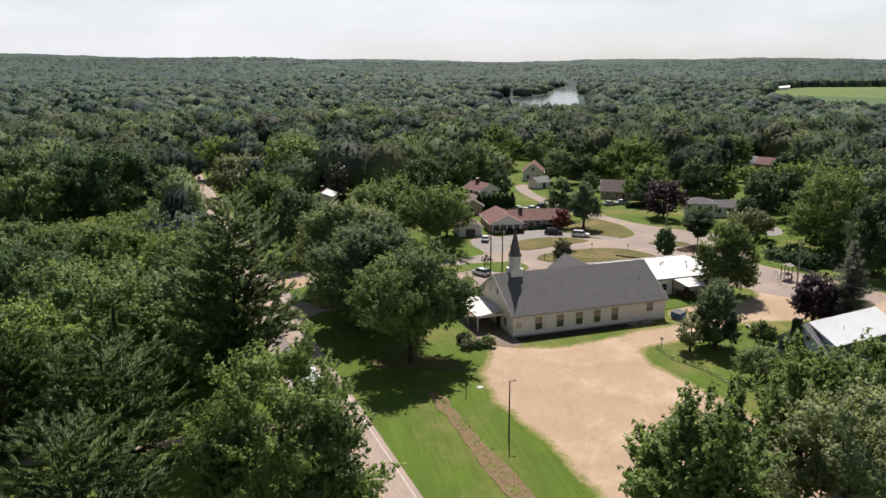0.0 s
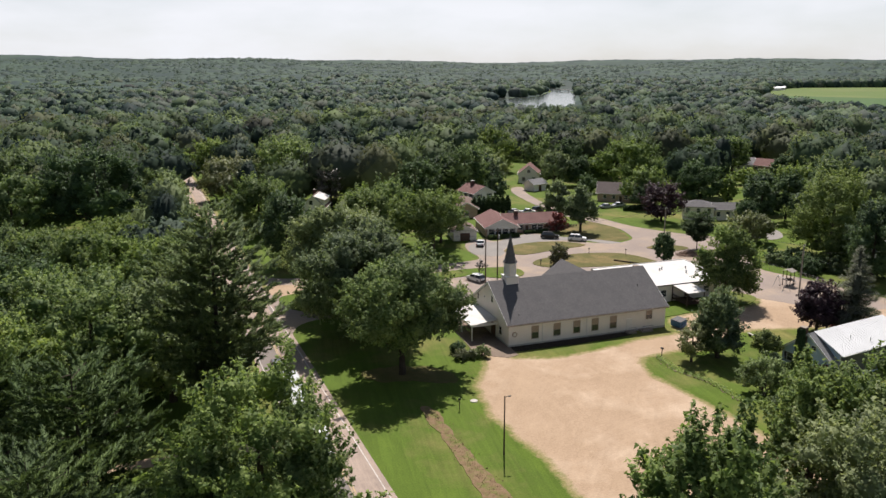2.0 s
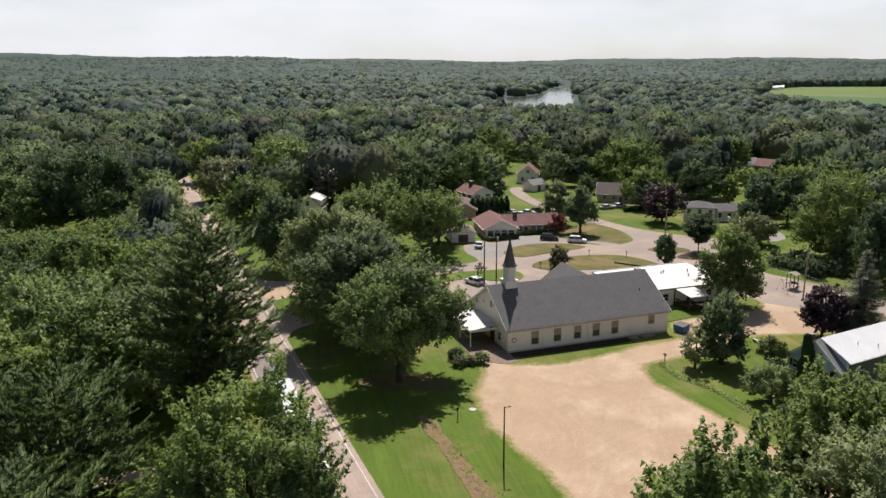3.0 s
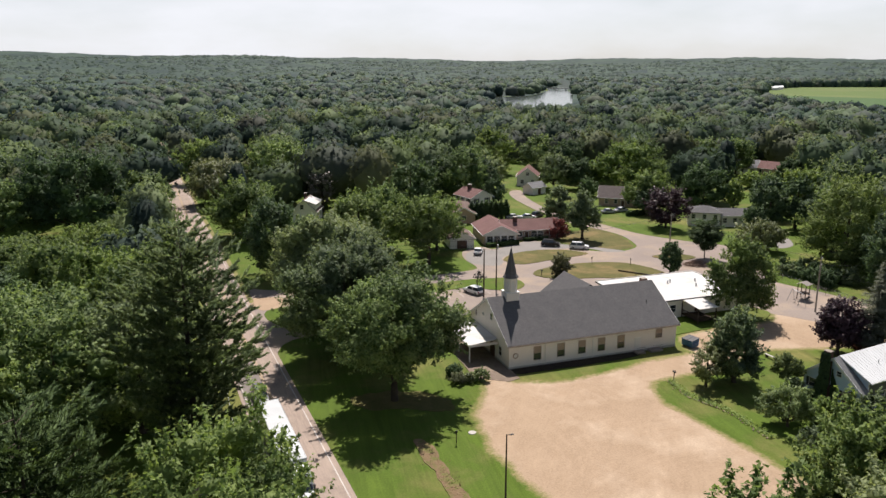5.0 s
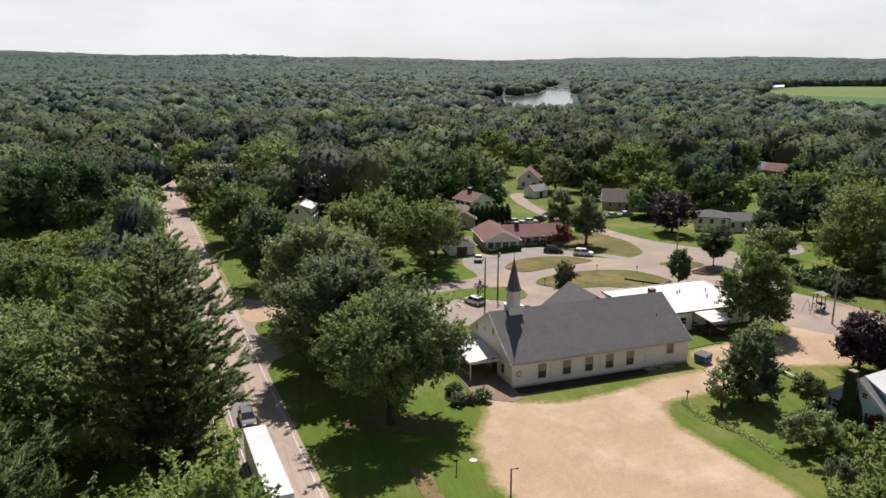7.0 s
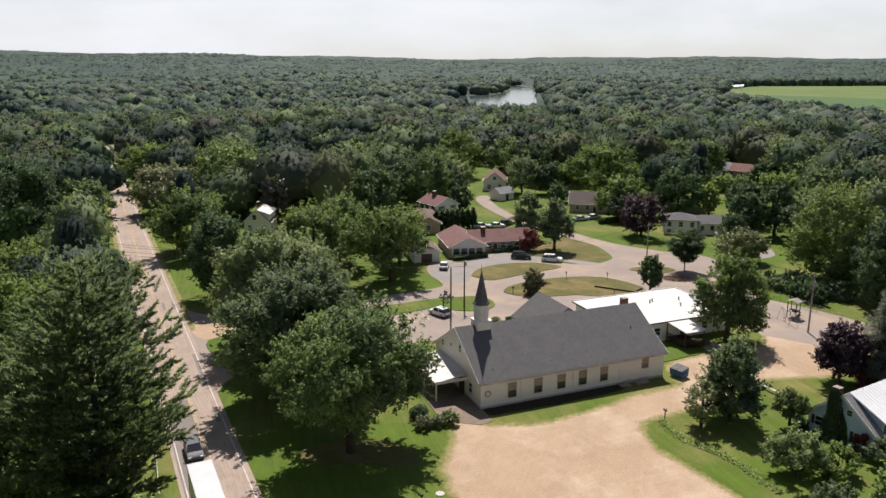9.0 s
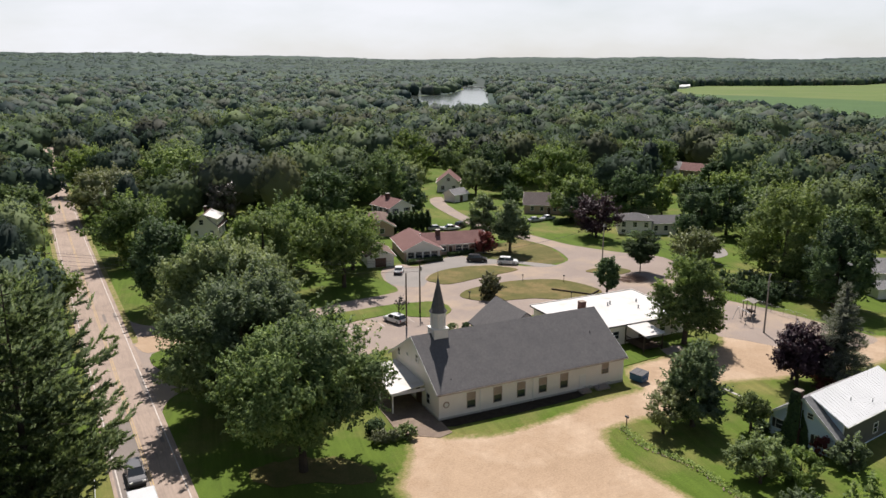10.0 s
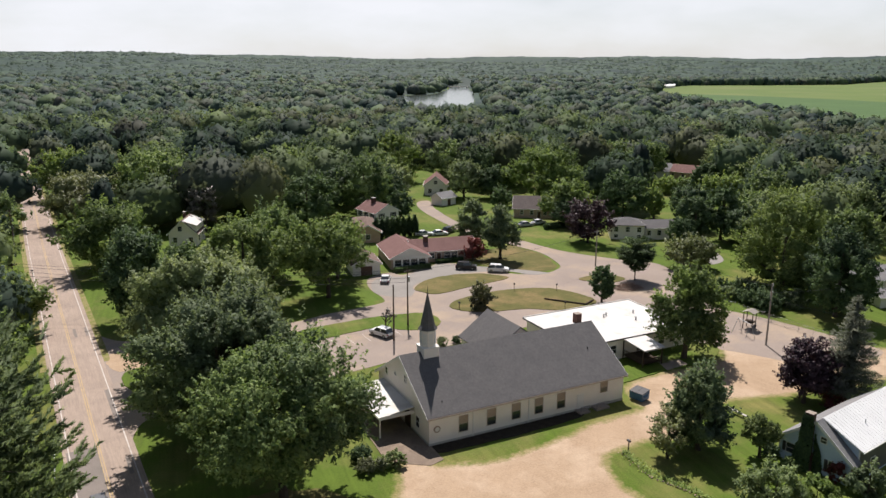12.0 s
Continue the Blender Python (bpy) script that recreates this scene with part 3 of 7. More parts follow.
slab("lawn_island", [(27.4, 47.2), (29.6, 50.7), (36.6, 52.4), (44.3, 52.5), (52.1, 49.4), (55, 43), (55.2, 38.6), (51.9, 36.0), (46.0, 36.4), (40.5, 40), (33, 42), (29.3, 43.7)], 0.13, DRYGRASS, "dry grass island with shrubs and a timber edge", "lawn", edge=0.1, per=10, rag=0.35)
slab("lawn_island", [(61.3, 52.5), (65.9, 53.4), (70.3, 51.1), (70.5, 48), (65.1, 47.4)], 0.13, DRYGRASS, "small grass island in the street", "lawn", edge=0.1, per=10, rag=0.35)
slab("lawn_corner", [(-30.6, 32.8), (-32.2, 39.6), (-28.6, 42.6), (-12, 44.5), (-6, 38.5), (-7, 33), (-18, 29.6), (-27, 30.2)], 0.13, GRASS, "shaded grass between street and parking lot", "lawn", edge=0.1, per=10, rag=0.35)
slab("lawn_east", [(30.9, 4.5), (35, 8.5), (44, 9), (47, 16), (53, 16), (56.6, 11.5), (57.2, 8.8), (54.4, 6.2), (48.8, 5.2), (42, 5.2), (36, 4.6)], 0.13, GRASS, "mown lawn beside the annex", "lawn", edge=0.1, per=10, rag=0.35)
slab("grey_drive", [(96.5, 49.6), (102, 50.2), (107, 57.5), (104, 59)], 0.04, GREYPAVE, "short pale drive beside a house lawn", "pavement")
slab("worn_lawn", [(52.5, 84), (58.4, 84.5), (64.6, 86.5), (66.3, 80), (66.6, 74.5), (64.4, 66.5), (62, 62.6), (57.6, 61.4), (54.2, 63.8), (49.5, 69.5), (49, 76)], 0.022, DRYGRASS, "dry olive lawn between the drive and the street", "lawn", per=10, rag=0.6)
slab("worn_lawn", [(-25, -2.5), (-21, -1.2), (-16, -2.6), (-12.6, -6.5), (-12.8, -10.5), (-16, -9.2), (-19, -7.6), (-23.5, -6.5)], 0.022, DRYGRASS, "dry worn grass round the foot of the maple", "lawn", per=10, rag=1.1)
slab("walkway", [(-6.2, -1.2), (-1.8, -4.2), (0.2, -3.6), (0.2, 17), (-5.4, 17), (-5.8, 4)], 0.075, WALKDARK, "dark brown concrete walk under the entrance canopy", "walkway", round_=False)
# mulch strip as wide as the wall's shadow, its dark colour deepening it
slab("mulch_shade_bed", [(0.3, -1.9), (8, -2.3), (16, -2.2), (22.0, -1.6), (22.0, 0.05), (0.3, 0.05)], 0.07, SOILDARK, "dark mulch and shadow strip along the church wall", "flower bed", per=10, rag=0.3)
slab("path", [(-70, -18.2), (-58.5, -19.2), (-48, -18.9), (-37.6, -19.6), (-37.6, -21.6), (-48, -21.0), (-58, -21.2), (-70, -20.4)], 0.04, GRAVEL, "narrow tan gravel path under the pines", "path", per=12, rag=0.4)
slab("soil_strip", [(-20.3, -17.0), (-19.0, -17.4), (-18.7, -24), (-18.5, -32), (-17.8, -42.8), (-17.2, -60), (-19.6, -60), (-20.6, -41.4), (-20.5, -26.6)], 0.05, SOIL, "strip of freshly turned brown soil", "soil strip", per=16, rag=0.7)
bmx = bmesh.new()
rs = random.Random(2)
for k in range(380):
    y = rs.uniform(-58, -18)
    cx = -19.6 + (-y - 18) * 0.03
    x = cx + rs.gauss(0, 0.7)
    s = rs.uniform(0.03, 0.08)
    mt = Matrix.Translation((x, y, 0.05 + s * 0.2)) @ Euler((rs.random() * 6, rs.random() * 6, 0)).to_matrix().to_4x4() @ Matrix.Diagonal((s, s * rs.uniform(0.6, 1.2), s * 0.7, 1))
    bmesh.ops.create_icosphere(bmx, subdivisions=1, radius=1, matrix=mt) if k % 3 == 0 else bmesh.ops.create_cube(bmx, size=1.4, matrix=mt)
tagged(part("soil_clods", bmx, SOIL), "clods of turned brown soil", "soil", kind="stuff")
for k in range(9):
    a, b = (-5.2 + k * 2.9, 40.4 - k * 0.1), (-5.4 + k * 2.9, 44.6 - k * 0.5)
    if k < 7:
        a, b = (-4.6 + 2.9 * k, 37.4), (-4.8 + 2.9 * k, 41.3)
        ribbon("bay_line", [a, b], 0.06, 0.046, WHITELINE, paving, label="painted bay line")

WATER, wn_, wl_, wp_ = nodes_of("river_water")
wp_.inputs["Base Color"].default_value = (0.07, 0.085, 0.075, 1)
wp_.inputs["Roughness"].default_value = 0.12
bpw = wn_.new("ShaderNodeBump")
bpw.inputs["Strength"].default_value, bpw.inputs["Distance"].default_value = 0.03, 0.2
wl_.new(noise_node(wn_, wl_, wn_.new("ShaderNodeNewGeometry").outputs["Position"], 0.25), bpw.inputs["Height"])
wl_.new(bpw.outputs[0], wp_.inputs["Normal"])
RIVER = [(285, 560), (330, 555), (434, 770), (530, 945), (636, 1137), (702, 1279), (811, 1470), (772, 1515), (672, 1305), (622, 1225), (572, 1145), (520, 1075), (470, 1052), (440, 1062), (412, 1003), (368, 860), (305, 700)]
slab("river", RIVER, -5.8, WATER, "calm river reflecting a pale sky", "river", low=-7)
bridge = thing("bridge", pose(0, 0, 0), "low grey bridge across the far end of the river", "bridge")
part("deck", solid(prism([(672, 1324), (707, 1282), (710, 1284.5), (675, 1326.5)], "z", -3.2, -2.0)), CONCRETE, bridge)
for t in (0.15, 0.5, 0.85):
    part("pier", solid(box(672 + 35 * t + 0.8, 672 + 35 * t + 2.2, 1325 - 42 * t - 0.7, 1325 - 42 * t + 0.7, -7, -3.2)), CONCRETE, bridge)
CROP = material("bean_field", (0.115, 0.155, 0.045), (0.095, 0.135, 0.042), big=0.01, fine=0.2, c=(0.135, 0.16, 0.06), cscale=0.006, grain=0.15, bump=0.0)
CROPLOW = material("corn_field", (0.075, 0.125, 0.045), (0.062, 0.108, 0.04), big=0.02, fine=0.3, grain=0.2, bump=0.0)
FIELD_FAR = [(880, 940), (1010, 1085), (1123, 1185), (1268, 1255), (1433, 1185), (1649, 1156), (2027, 1300), (2450, 1400)]
FIELD = FIELD_FAR + [(2600, 700), (2000, 150), (700, 220), (600, 255), (570, 350), (640, 540), (760, 780), (820, 880)]
slab("crop_field", FIELD, -5.5, CROP, "flat pale green crop field beyond the woods", "field", low=-7)
slab("crop_field", [(845, 885), (889, 890), (939, 757), (945, 572), (930, 400), (900, 235), (705, 225), (605, 260), (576, 350), (646, 540), (766, 780)], -4.9, CROPLOW, "darker green corn strip of the field", "field", low=-7)
FRONT = [(320, 60), (320, 380), (600, 800), (760, 940), (830, 870), (780, 780), (660, 540), (600, 350), (620, 240), (700, 180)]



# ---- buildings ----
_shared = {}


def window_mesh(w, h, key):
    """Frame and pane meshes of a window in the plane x-z, facing -y, its foot at the origin."""
    if (w, h, key) not in _shared:
        t = 0.07
        bm = solid(box(-w / 2 - t, w / 2 + t, -0.07, 0.03, -t, 0), box(-w / 2 - t, w / 2 + t, -0.07, 0.03, h, h + t),
                   box(-w / 2 - t, -w / 2, -0.07, 0.03, 0, h), box(w / 2, w / 2 + t, -0.07, 0.03, 0, h), box(-w / 2, w / 2, -0.05, 0.02, h / 2 - 0.025, h / 2 + 0.025))
        fr = bpy.data.meshes.new("window_frame")
        bm.to_mesh(fr)
        fr.materials.append(SASH if key == "blind" else TRIM)
        panes = []
        for z0, z1, mt in ((0, h / 2, GLASS), (h / 2, h, BLIND if key == "blind" else GLASS)):
            bm = solid(box(-w / 2, w / 2, -0.02, 0.0, z0 + 0.01, z1 - 0.01))
            pm = bpy.data.meshes.new("pane")
            bm.to_mesh(pm)
            pm.materials.append(mt)
            panes.append(pm)
        _shared[(w, h, key)] = fr, panes
    return _shared[(w, h, key)]


def window(parent, m, w=1.0, h=1.3, key="plain", shutters=False):
    fr, panes = window_mesh(w, h, key)
    ob = share("window", fr, parent, m)
    for pm in panes:
        share("pane", pm, ob, Matrix())
    if shutters:
        if ("shutter", h) not in _shared:
            bm = solid(box(-0.2, 0.2, -0.06, 0.0, 0, h), *[box(-0.17, 0.17, -0.08, -0.05, 0.06 + k * 0.12, 0.12 + k * 0.12) for k in range(int(h / 0.12) - 1)])
            sm = bpy.data.meshes.new("shutter")
            bm.to_mesh(sm)
            sm.materials.append(SHUTTER)
            _shared[("shutter", h)] = sm
        for s in (-1, 1):
            share("shutter", _shared[("shutter", h)], ob, pose(s * (w / 2 + 0.3), -0.01, 0))
    return ob


def door(parent, m, w=1.0, h=2.1, mat=None, label=""):
    ob = part("door", solid(box(-w / 2 - 0.1, w / 2 + 0.1, -0.05, 0.02, 0, h + 0.1)), TRIM, parent, label)
    ob.matrix_local = m
    part("door_leaf", softened(solid(box(-w / 2, w / 2, -0.08, -0.04, 0.02, h)), 0.01), mat or DOORPAINT, ob)
    k = part("door_handle", solid(tube([(w / 2 - 0.1, -0.13, 1.0), (w / 2 - 0.1, -0.13, 1.12)], [0.02, 0.02], 6)), STEEL, ob)
    return ob


SIDES = {"front": lambda L, W, u, z: pose(u, -W / 2, z), "back": lambda L, W, u, z: pose(u, W / 2, z, 0, 0, 180), "left": lambda L, W, u, z: pose(-L / 2, u, z, 0, 0, -90), "right": lambda L, W, u, z: pose(L / 2, u, z, 0, 0, 90)}


def gable_shell(L, W, H, R):
    """Walls with gables at both ends of x."""
    return prism([(-W / 2, 0), (W / 2, 0), (W / 2, H), (0, H + R), (-W / 2, H)], "x", -L / 2, L / 2)


def gable_roof(L, W, H, R, over=0.4, thick=0.16):
    s = R / (W / 2)
    y = W / 2 + over
    z = H - s * over
    bits = []
    for sg in (-1, 1):
        bits.append(prism([(0, H + R + 0.03), (sg * y, z + 0.03), (sg * y, z + thick + 0.03), (0, H + R + thick + 0.03)], "x", -L / 2 - over, L / 2 + over))
    return solid(*bits)


def hip_roof(L, W, H, R, over=0.5, thick=0.14):
    x, y = L / 2 + over, W / 2 + over
    k = max((L - W) / 2, 0.05)
    z = H - 0.1
    vs = [(-x, -y, z), (x, -y, z), (x, y, z), (-x, y, z), (-x, -y, z + thick), (x, -y, z + thick), (x, y, z + thick), (-x, y, z + thick), (-k, 0, H + R), (k, 0, H + R)]
    return solid((vs, [(3, 2, 1, 0), (0, 1, 5, 4), (1, 2, 6, 5), (2, 3, 7, 6), (3, 0, 4, 7), (4, 5, 9, 8), (5, 6, 9), (6, 7, 8, 9), (7, 4, 8)]))


def house(m, L, W, H, R, wall, roof, label, kind="gable", wins=(), doors=(), chimney=None, shutters=False, over=0.45, name="house", trim=True):
    """A house with its front towards -y of its own axes. wins: (side, along, sill, width, height)."""
    h = thing(name, m, label, "house")
    if kind == "gable":
        part("wall", solid(gable_shell(L, W, H, R)), wall, h)
        rf = part("roof", gable_roof(L, W, H, R, over), roof, h)
        if trim:
            s = R / (W / 2)
            for e in (-1, 1):
                for sg in (-1, 1):
                    y, z = W / 2 + over, H - s * over
                    x0 = e * (L / 2 + over)
                    part("bargeboard", solid(prism([(0, H + R - 0.16), (sg * y, z - 0.16), (sg * y, z + 0.17), (0, H + R + 0.17)], "x", x0, x0 + e * 0.05)), TRIM, rf)
                    if e > 0:
                        part("gutter", solid(box(-L / 2 - over, L / 2 + over, min(sg * y, sg * (y + 0.1)), max(sg * y, sg * (y + 0.1)), z + 0.02, z + 0.14)), TRIM, rf)
    else:
        part("wall", solid(box(-L / 2, L / 2, -W / 2, W / 2, 0, H)), wall, h)
        rf = part("roof", hip_roof(L, W, H, R, over), roof, h)
    for side, u, z, w, hh in wins:
        window(h, SIDES[side](L, W, u, z), w, hh, shutters=shutters)
    for side, u, w in doors:
        door(h, SIDES[side](L, W, u, 0), w)
    if chimney:
        cx, cy, cw, top = chimney
        c = part("chimney", solid(box(cx - cw / 2, cx + cw / 2, cy - cw / 2, cy + cw / 2, H * 0.8, top)), BRICK, rf, "brick chimney")
        part("chimney_cap", solid(box(cx - cw / 2 - 0.06, cx + cw / 2 + 0.06, cy - cw / 2 - 0.06, cy + cw / 2 + 0.06, top + 0.005, top + 0.12)), CONCRETE, rf)
    return h


# church: long nave along x, gable end and entrance canopy at x = 0
CL, CW, CE, CR = 30.0, 16.4, 3.95, 5.0
church = thing("church", pose(CL / 2, CW / 2, 0), "long white church with grey shingled roof and steeple", "church")
part("wall", solid(gable_shell(CL, CW, CE, CR)), SIDING, church, "white clad nave wall")
part("plinth", solid(box(-CL / 2 - 0.04, CL / 2 + 0.04, -CW / 2 - 0.04, CW / 2 + 0.04, 0, 0.35)), CONCRETE, church, "pale concrete plinth")
croof = part("roof", gable_roof(CL, CW, CE, CR, 0.4, 0.2), GREYSHINGLE, church, "dark grey shingled roof")
sl = CR / (CW / 2)
for sg in (-1, 1):
    y, z = CW / 2 + 0.4, CE - sl * 0.4
    for e in (-1, 1):
        x0 = e * (CL / 2 + 0.4)
        part("bargeboard", solid(prism([(0, CE + CR - 0.2), (sg * y, z - 0.2), (sg * y, z + 0.2), (0, CE + CR + 0.2)], "x", x0, x0 + e * 0.06)), TRIM, croof)
    part("gutter", solid(box(-CL / 2 - 0.4, CL / 2 + 0.4, min(sg * y, sg * (y + 0.12)), max(sg * y, sg * (y + 0.12)), z, z + 0.15)), WALKWAY, croof)
for x in (4.75, 8.8, 12.5, 16.0, 19.55):
    window(church, pose(x - CL / 2, -CW / 2, 1.08), 1.2, 2.1, "blind")
window(church, pose(26.65 - CL / 2, -CW / 2, 1.95), 1.1, 1.45, "blind")
for x in (6.1, 14.4):
    part("downpipe", solid(box(x - CL / 2 - 0.05, x - CL / 2 + 0.05, -CW / 2 - 0.12, -CW / 2 - 0.02, 0.1, CE - 0.2)), TRIM, church)
crest = part("round_plaque", solid(tube([(-CL / 2 + 1.05, -CW / 2 - 0.01, 2.15), (-CL / 2 + 1.05, -CW / 2 - 0.09, 2.15)], [0.46, 0.46], 20)), BLIND, church, "round dark plaque on the wall")
part("plaque_face", solid(tube([(-CL / 2 + 1.05, -CW / 2 - 0.09, 2.15), (-CL / 2 + 1.05, -CW / 2 - 0.11, 2.15)], [0.3, 0.3], 16)), CREAM, crest)
for u, z, w, h in ((1.2, 5.75, 0.75, 1.05), (-2.2, 5.6, 0.5, 0.35), (-5.2, 4.6, 0.75, 0.95)):
    window(church, pose(-CL / 2, -u, z, 0, 0, -90), w, h)
window(church, pose(-CL / 2, -4.9, 1.2, 0, 0, -90), 1.0, 1.4)
door(church, pose(-CL / 2, -1.9, 0.1, 0, 0, -90), 1.9, 2.3, label="brown double entrance door")
window(church, pose(-CL / 2, 4.6, 1.2, 0, 0, -90), 1.0, 1.4)
# side door stoops
for x, w in ((21.9, 1.6), (24.6, 2.2)):
    # darker walk colour carries the shade that lies on the stoops
    st = part("stoop", softened(solid(box(x - CL / 2, x - CL / 2 + w, -CW / 2 - 1.3, -CW / 2 - 0.04, 0, 0.32)), 0.02), WALKWAY, church, "low concrete stoop")
    part("stoop_rail", solid(tube([(x - CL / 2 + 0.1, -CW / 2 - 1.2, 0.3), (x - CL / 2 + 0.1, -CW / 2 - 1.2, 1.1), (x - CL / 2 + w - 0.1, -CW / 2 - 1.2, 1.1), (x - CL / 2 + w - 0.1, -CW / 2 - 1.2, 0.3)], [0.025] * 4, 6)), DARKMETAL, st)
door(church, pose(22.7 - CL / 2, -CW / 2, 0.3), 0.95, 2.05, TRIM, "white side door")
part("roof_vent", solid(tube([(-12.6, -6.9, 3.9), (-12.6, -6.9, 5.1)], [0.07, 0.07], 8)), DARKMETAL, croof)
part("roof_vent", solid(tube([(11.8, -4.0, 6.0), (11.8, -4.0, 7.1)], [0.07, 0.07], 8)), DARKMETAL, croof)
# steeple on the ridge
SX = 3.75 - CL / 2
steeple = part("steeple", softened(solid(box(SX - 1.1, SX + 1.1, -1.1, 1.1, 7.4, 9.75)), 0.03), SIDING, church, "white steeple with a dark pointed spire")
part("steeple_cornice", solid(box(SX - 1.19, SX + 1.19, -1.19, 1.19, 9.75, 9.9)), TRIM, steeple)
oct_ = lambda r: [(SX + r * math.cos(math.pi / 8 + k * math.pi / 4), r * math.sin(math.pi / 8 + k * math.pi / 4)) for k in range(8)]
part("belfry", solid(prism(oct_(1.05), "z", 9.9, 12.05)), SIDING, steeple, "eight-sided white belfry")
for k in range(8):
    a = k * math.pi / 4
    lv = part("louvre", solid(box(-0.26, 0.26, -0.05, 0.0, 10.25, 11.75), *[box(-0.22, 0.22, -0.08, -0.04, 10.3 + j * 0.14, 10.38 + j * 0.14) for j in range(10)]), TRIM, steeple)
    lv.matrix_local = Matrix.Translation((SX, 0, 0)) @ pose(0, 0, 0, 0, 0, math.degrees(a)) @ pose(0, -0.985, 0)
part("belfry_cornice", solid(prism(oct_(1.22), "z", 12.05, 12.2)), TRIM, steeple)
def taper(r0, z0, r1, z1):
    a, b = oct_(r0), oct_(r1)
    vs = [(x, y, z0) for x, y in a] + [(x, y, z1) for x, y in b]
    return vs, [tuple(range(7, -1, -1)), tuple(range(8, 16))] + [(k, (k + 1) % 8, 8 + (k + 1) % 8, 8 + k) for k in range(8)]
part("spire", solid(taper(1.3, 12.2, 0.95, 12.75), taper(0.95, 12.75, 0.06, 17.0)), GREYSHINGLE, steeple, "dark shingled spire")
part("finial", solid(tube([(SX, 0, 16.9), (SX, 0, 18.0)], [0.05, 0.02], 6)), DARKMETAL, steeple)
# entrance canopy
can = part("canopy", solid(prism([(-4.8, 2.78), (0.0, 3.35), (0.0, 3.5), (-4.8, 2.95)], "y", -CW / 2 + 4.4, -CW / 2 + 14.6)), WHITEROOF, church, "flat white entrance canopy")
can.matrix_local = pose(-CL / 2, 0, 0)
part("canopy_fascia", solid(box(-4.9, -4.8, -CW / 2 + 4.35, -CW / 2 + 14.65, 2.7, 3.0), box(-4.8, 0, -CW / 2 + 4.33, -CW / 2 + 4.4, 2.62, 3.05)), TRIM, can)
for y in (4.6, 9.4, 14.2):
    part("canopy_post", softened(solid(box(-4.7, -4.52, y - CW / 2, y - CW / 2 + 0.18, 0, 2.75)), 0.01), TRIM, can)

# annex wings behind the nave
wing = thing("church_wing", pose(22.9, 20.6, 0, 0, 0, 90), "grey gabled rear wing of the church", "church wing")
part("wall", solid(gable_shell(9.2, 10.0, 3.2, 3.6)), SIDING, wing)
part("roof", gable_roof(9.2, 10.0, 3.2, 3.6, 0.4), GREYSHINGLE, wing)
for u in (-3, 2.6):
    window(wing, pose(4.6, u, 1.0, 0, 0, 90), 1.2, 1.4)
window(wing, pose(2.0, 5.0, 1.0, 0, 0, 180), 1.2, 1.4)
annex = thing("annex", pose(0, 0, 0), "low annex with a flat white roof", "annex")
part("wall", solid(box(31.5, 53.2, 12.4, 27.0, 0, 3.3)), SIDING, annex, "white annex wall")
aroof = part("roof", solid(box(31.0, 53.7, 11.9, 27.5, 3.3, 3.62)), WHITEROOF, annex, "flat white membrane roof")
part("roof_fascia", solid(box(31.0, 53.75, 11.84, 11.9, 3.38, 3.58), box(53.7, 53.76, 11.9, 27.5, 3.38, 3.58), box(30.94, 31.0, 11.9, 27.5, 3.38, 3.58)), GREYSHINGLE, aroof, "dark fascia")
part("roof_upstand", solid(box(31.0, 53.7, 27.4, 27.55, 3.62, 3.74), box(53.6, 53.75, 11.9, 27.4, 3.62, 3.74)), WHITEROOF, aroof)
for x, y in ((43.5, 21.5), (44.4, 22.0), (40.0, 24.2), (49.5, 21.0), (47.5, 18.0)):
    v = part("roof_vent", solid(tube([(x, y, 3.6), (x, y, 4.1)], [0.14, 0.14], 8), tube([(x, y, 4.1), (x, y, 4.2)], [0.22, 0.2], 8)), STEEL, aroof)
part("chimney", solid(box(37.2, 38.3, 20.8, 21.8, 3.6, 5.2)), BRICK, aroof, "brown brick chimney")
part("chimney_cap", solid(box(37.16, 38.34, 20.76, 21.84, 5.205, 5.27)), WALKWAY, annex)
for x in (38.3, 48.2, 50.6):
    window(annex, pose(x, 12.4, 1.1), 1.2, 1.3)
door(annex, pose(43.6, 12.4, 0.7), 1.0, 2.1)
porch = thing("porch", pose(42.0, 9.8, 0), "timber porch with a pale roof and steps", "porch")
part("porch_roof", solid(prism([(-2.7, 2.95), (2.6, 3.35), (2.6, 3.47), (-2.7, 3.07)], "x", -2.0, 2.2)), WHITEROOF, porch, "pale flat porch roof")
part("deck", solid(*[box(-1.9 + k * 0.2, -1.72 + k * 0.2, -2.3, 2.5, 0.62, 0.68) for k in range(20)]), DARKWOOD, porch)
for x in (-1.85, 1.95):
    for y in (-2.3, 2.3):
        part("post", solid(box(x - 0.07, x + 0.07, y - 0.07, y + 0.07, 0, 3.05)), DARKWOOD, porch)
for y in (-2.3,):
    part("rail", solid(box(-1.85, 1.95, y - 0.03, y + 0.03, 1.55, 1.62), *[box(-1.8 + k * 0.16, -1.76 + k * 0.16, y - 0.02, y + 0.02, 0.7, 1.55) for k in range(24)]), DARKWOOD, porch)
part("rail", solid(box(-1.88, -1.82, -2.3, 2.3, 1.55, 1.62), *[box(-1.87, -1.83, -2.2 + k * 0.16, -2.16 + k * 0.16, 0.7, 1.55) for k in range(28)]), DARKWOOD, porch)
for k in range(4):
    part("step", solid(box(2.0 + k * 0.32, 2.34 + k * 0.32, -2.0, -0.3, 0.0, 0.62 - k * 0.155)), WALKWAY, porch)
slab("walkway", [(43, 5.2), (47.5, 5.5), (47.8, 7.6), (44, 8.4)], 0.14, WALKWAY, "worn concrete landing below the porch steps", "walkway", round_=False)

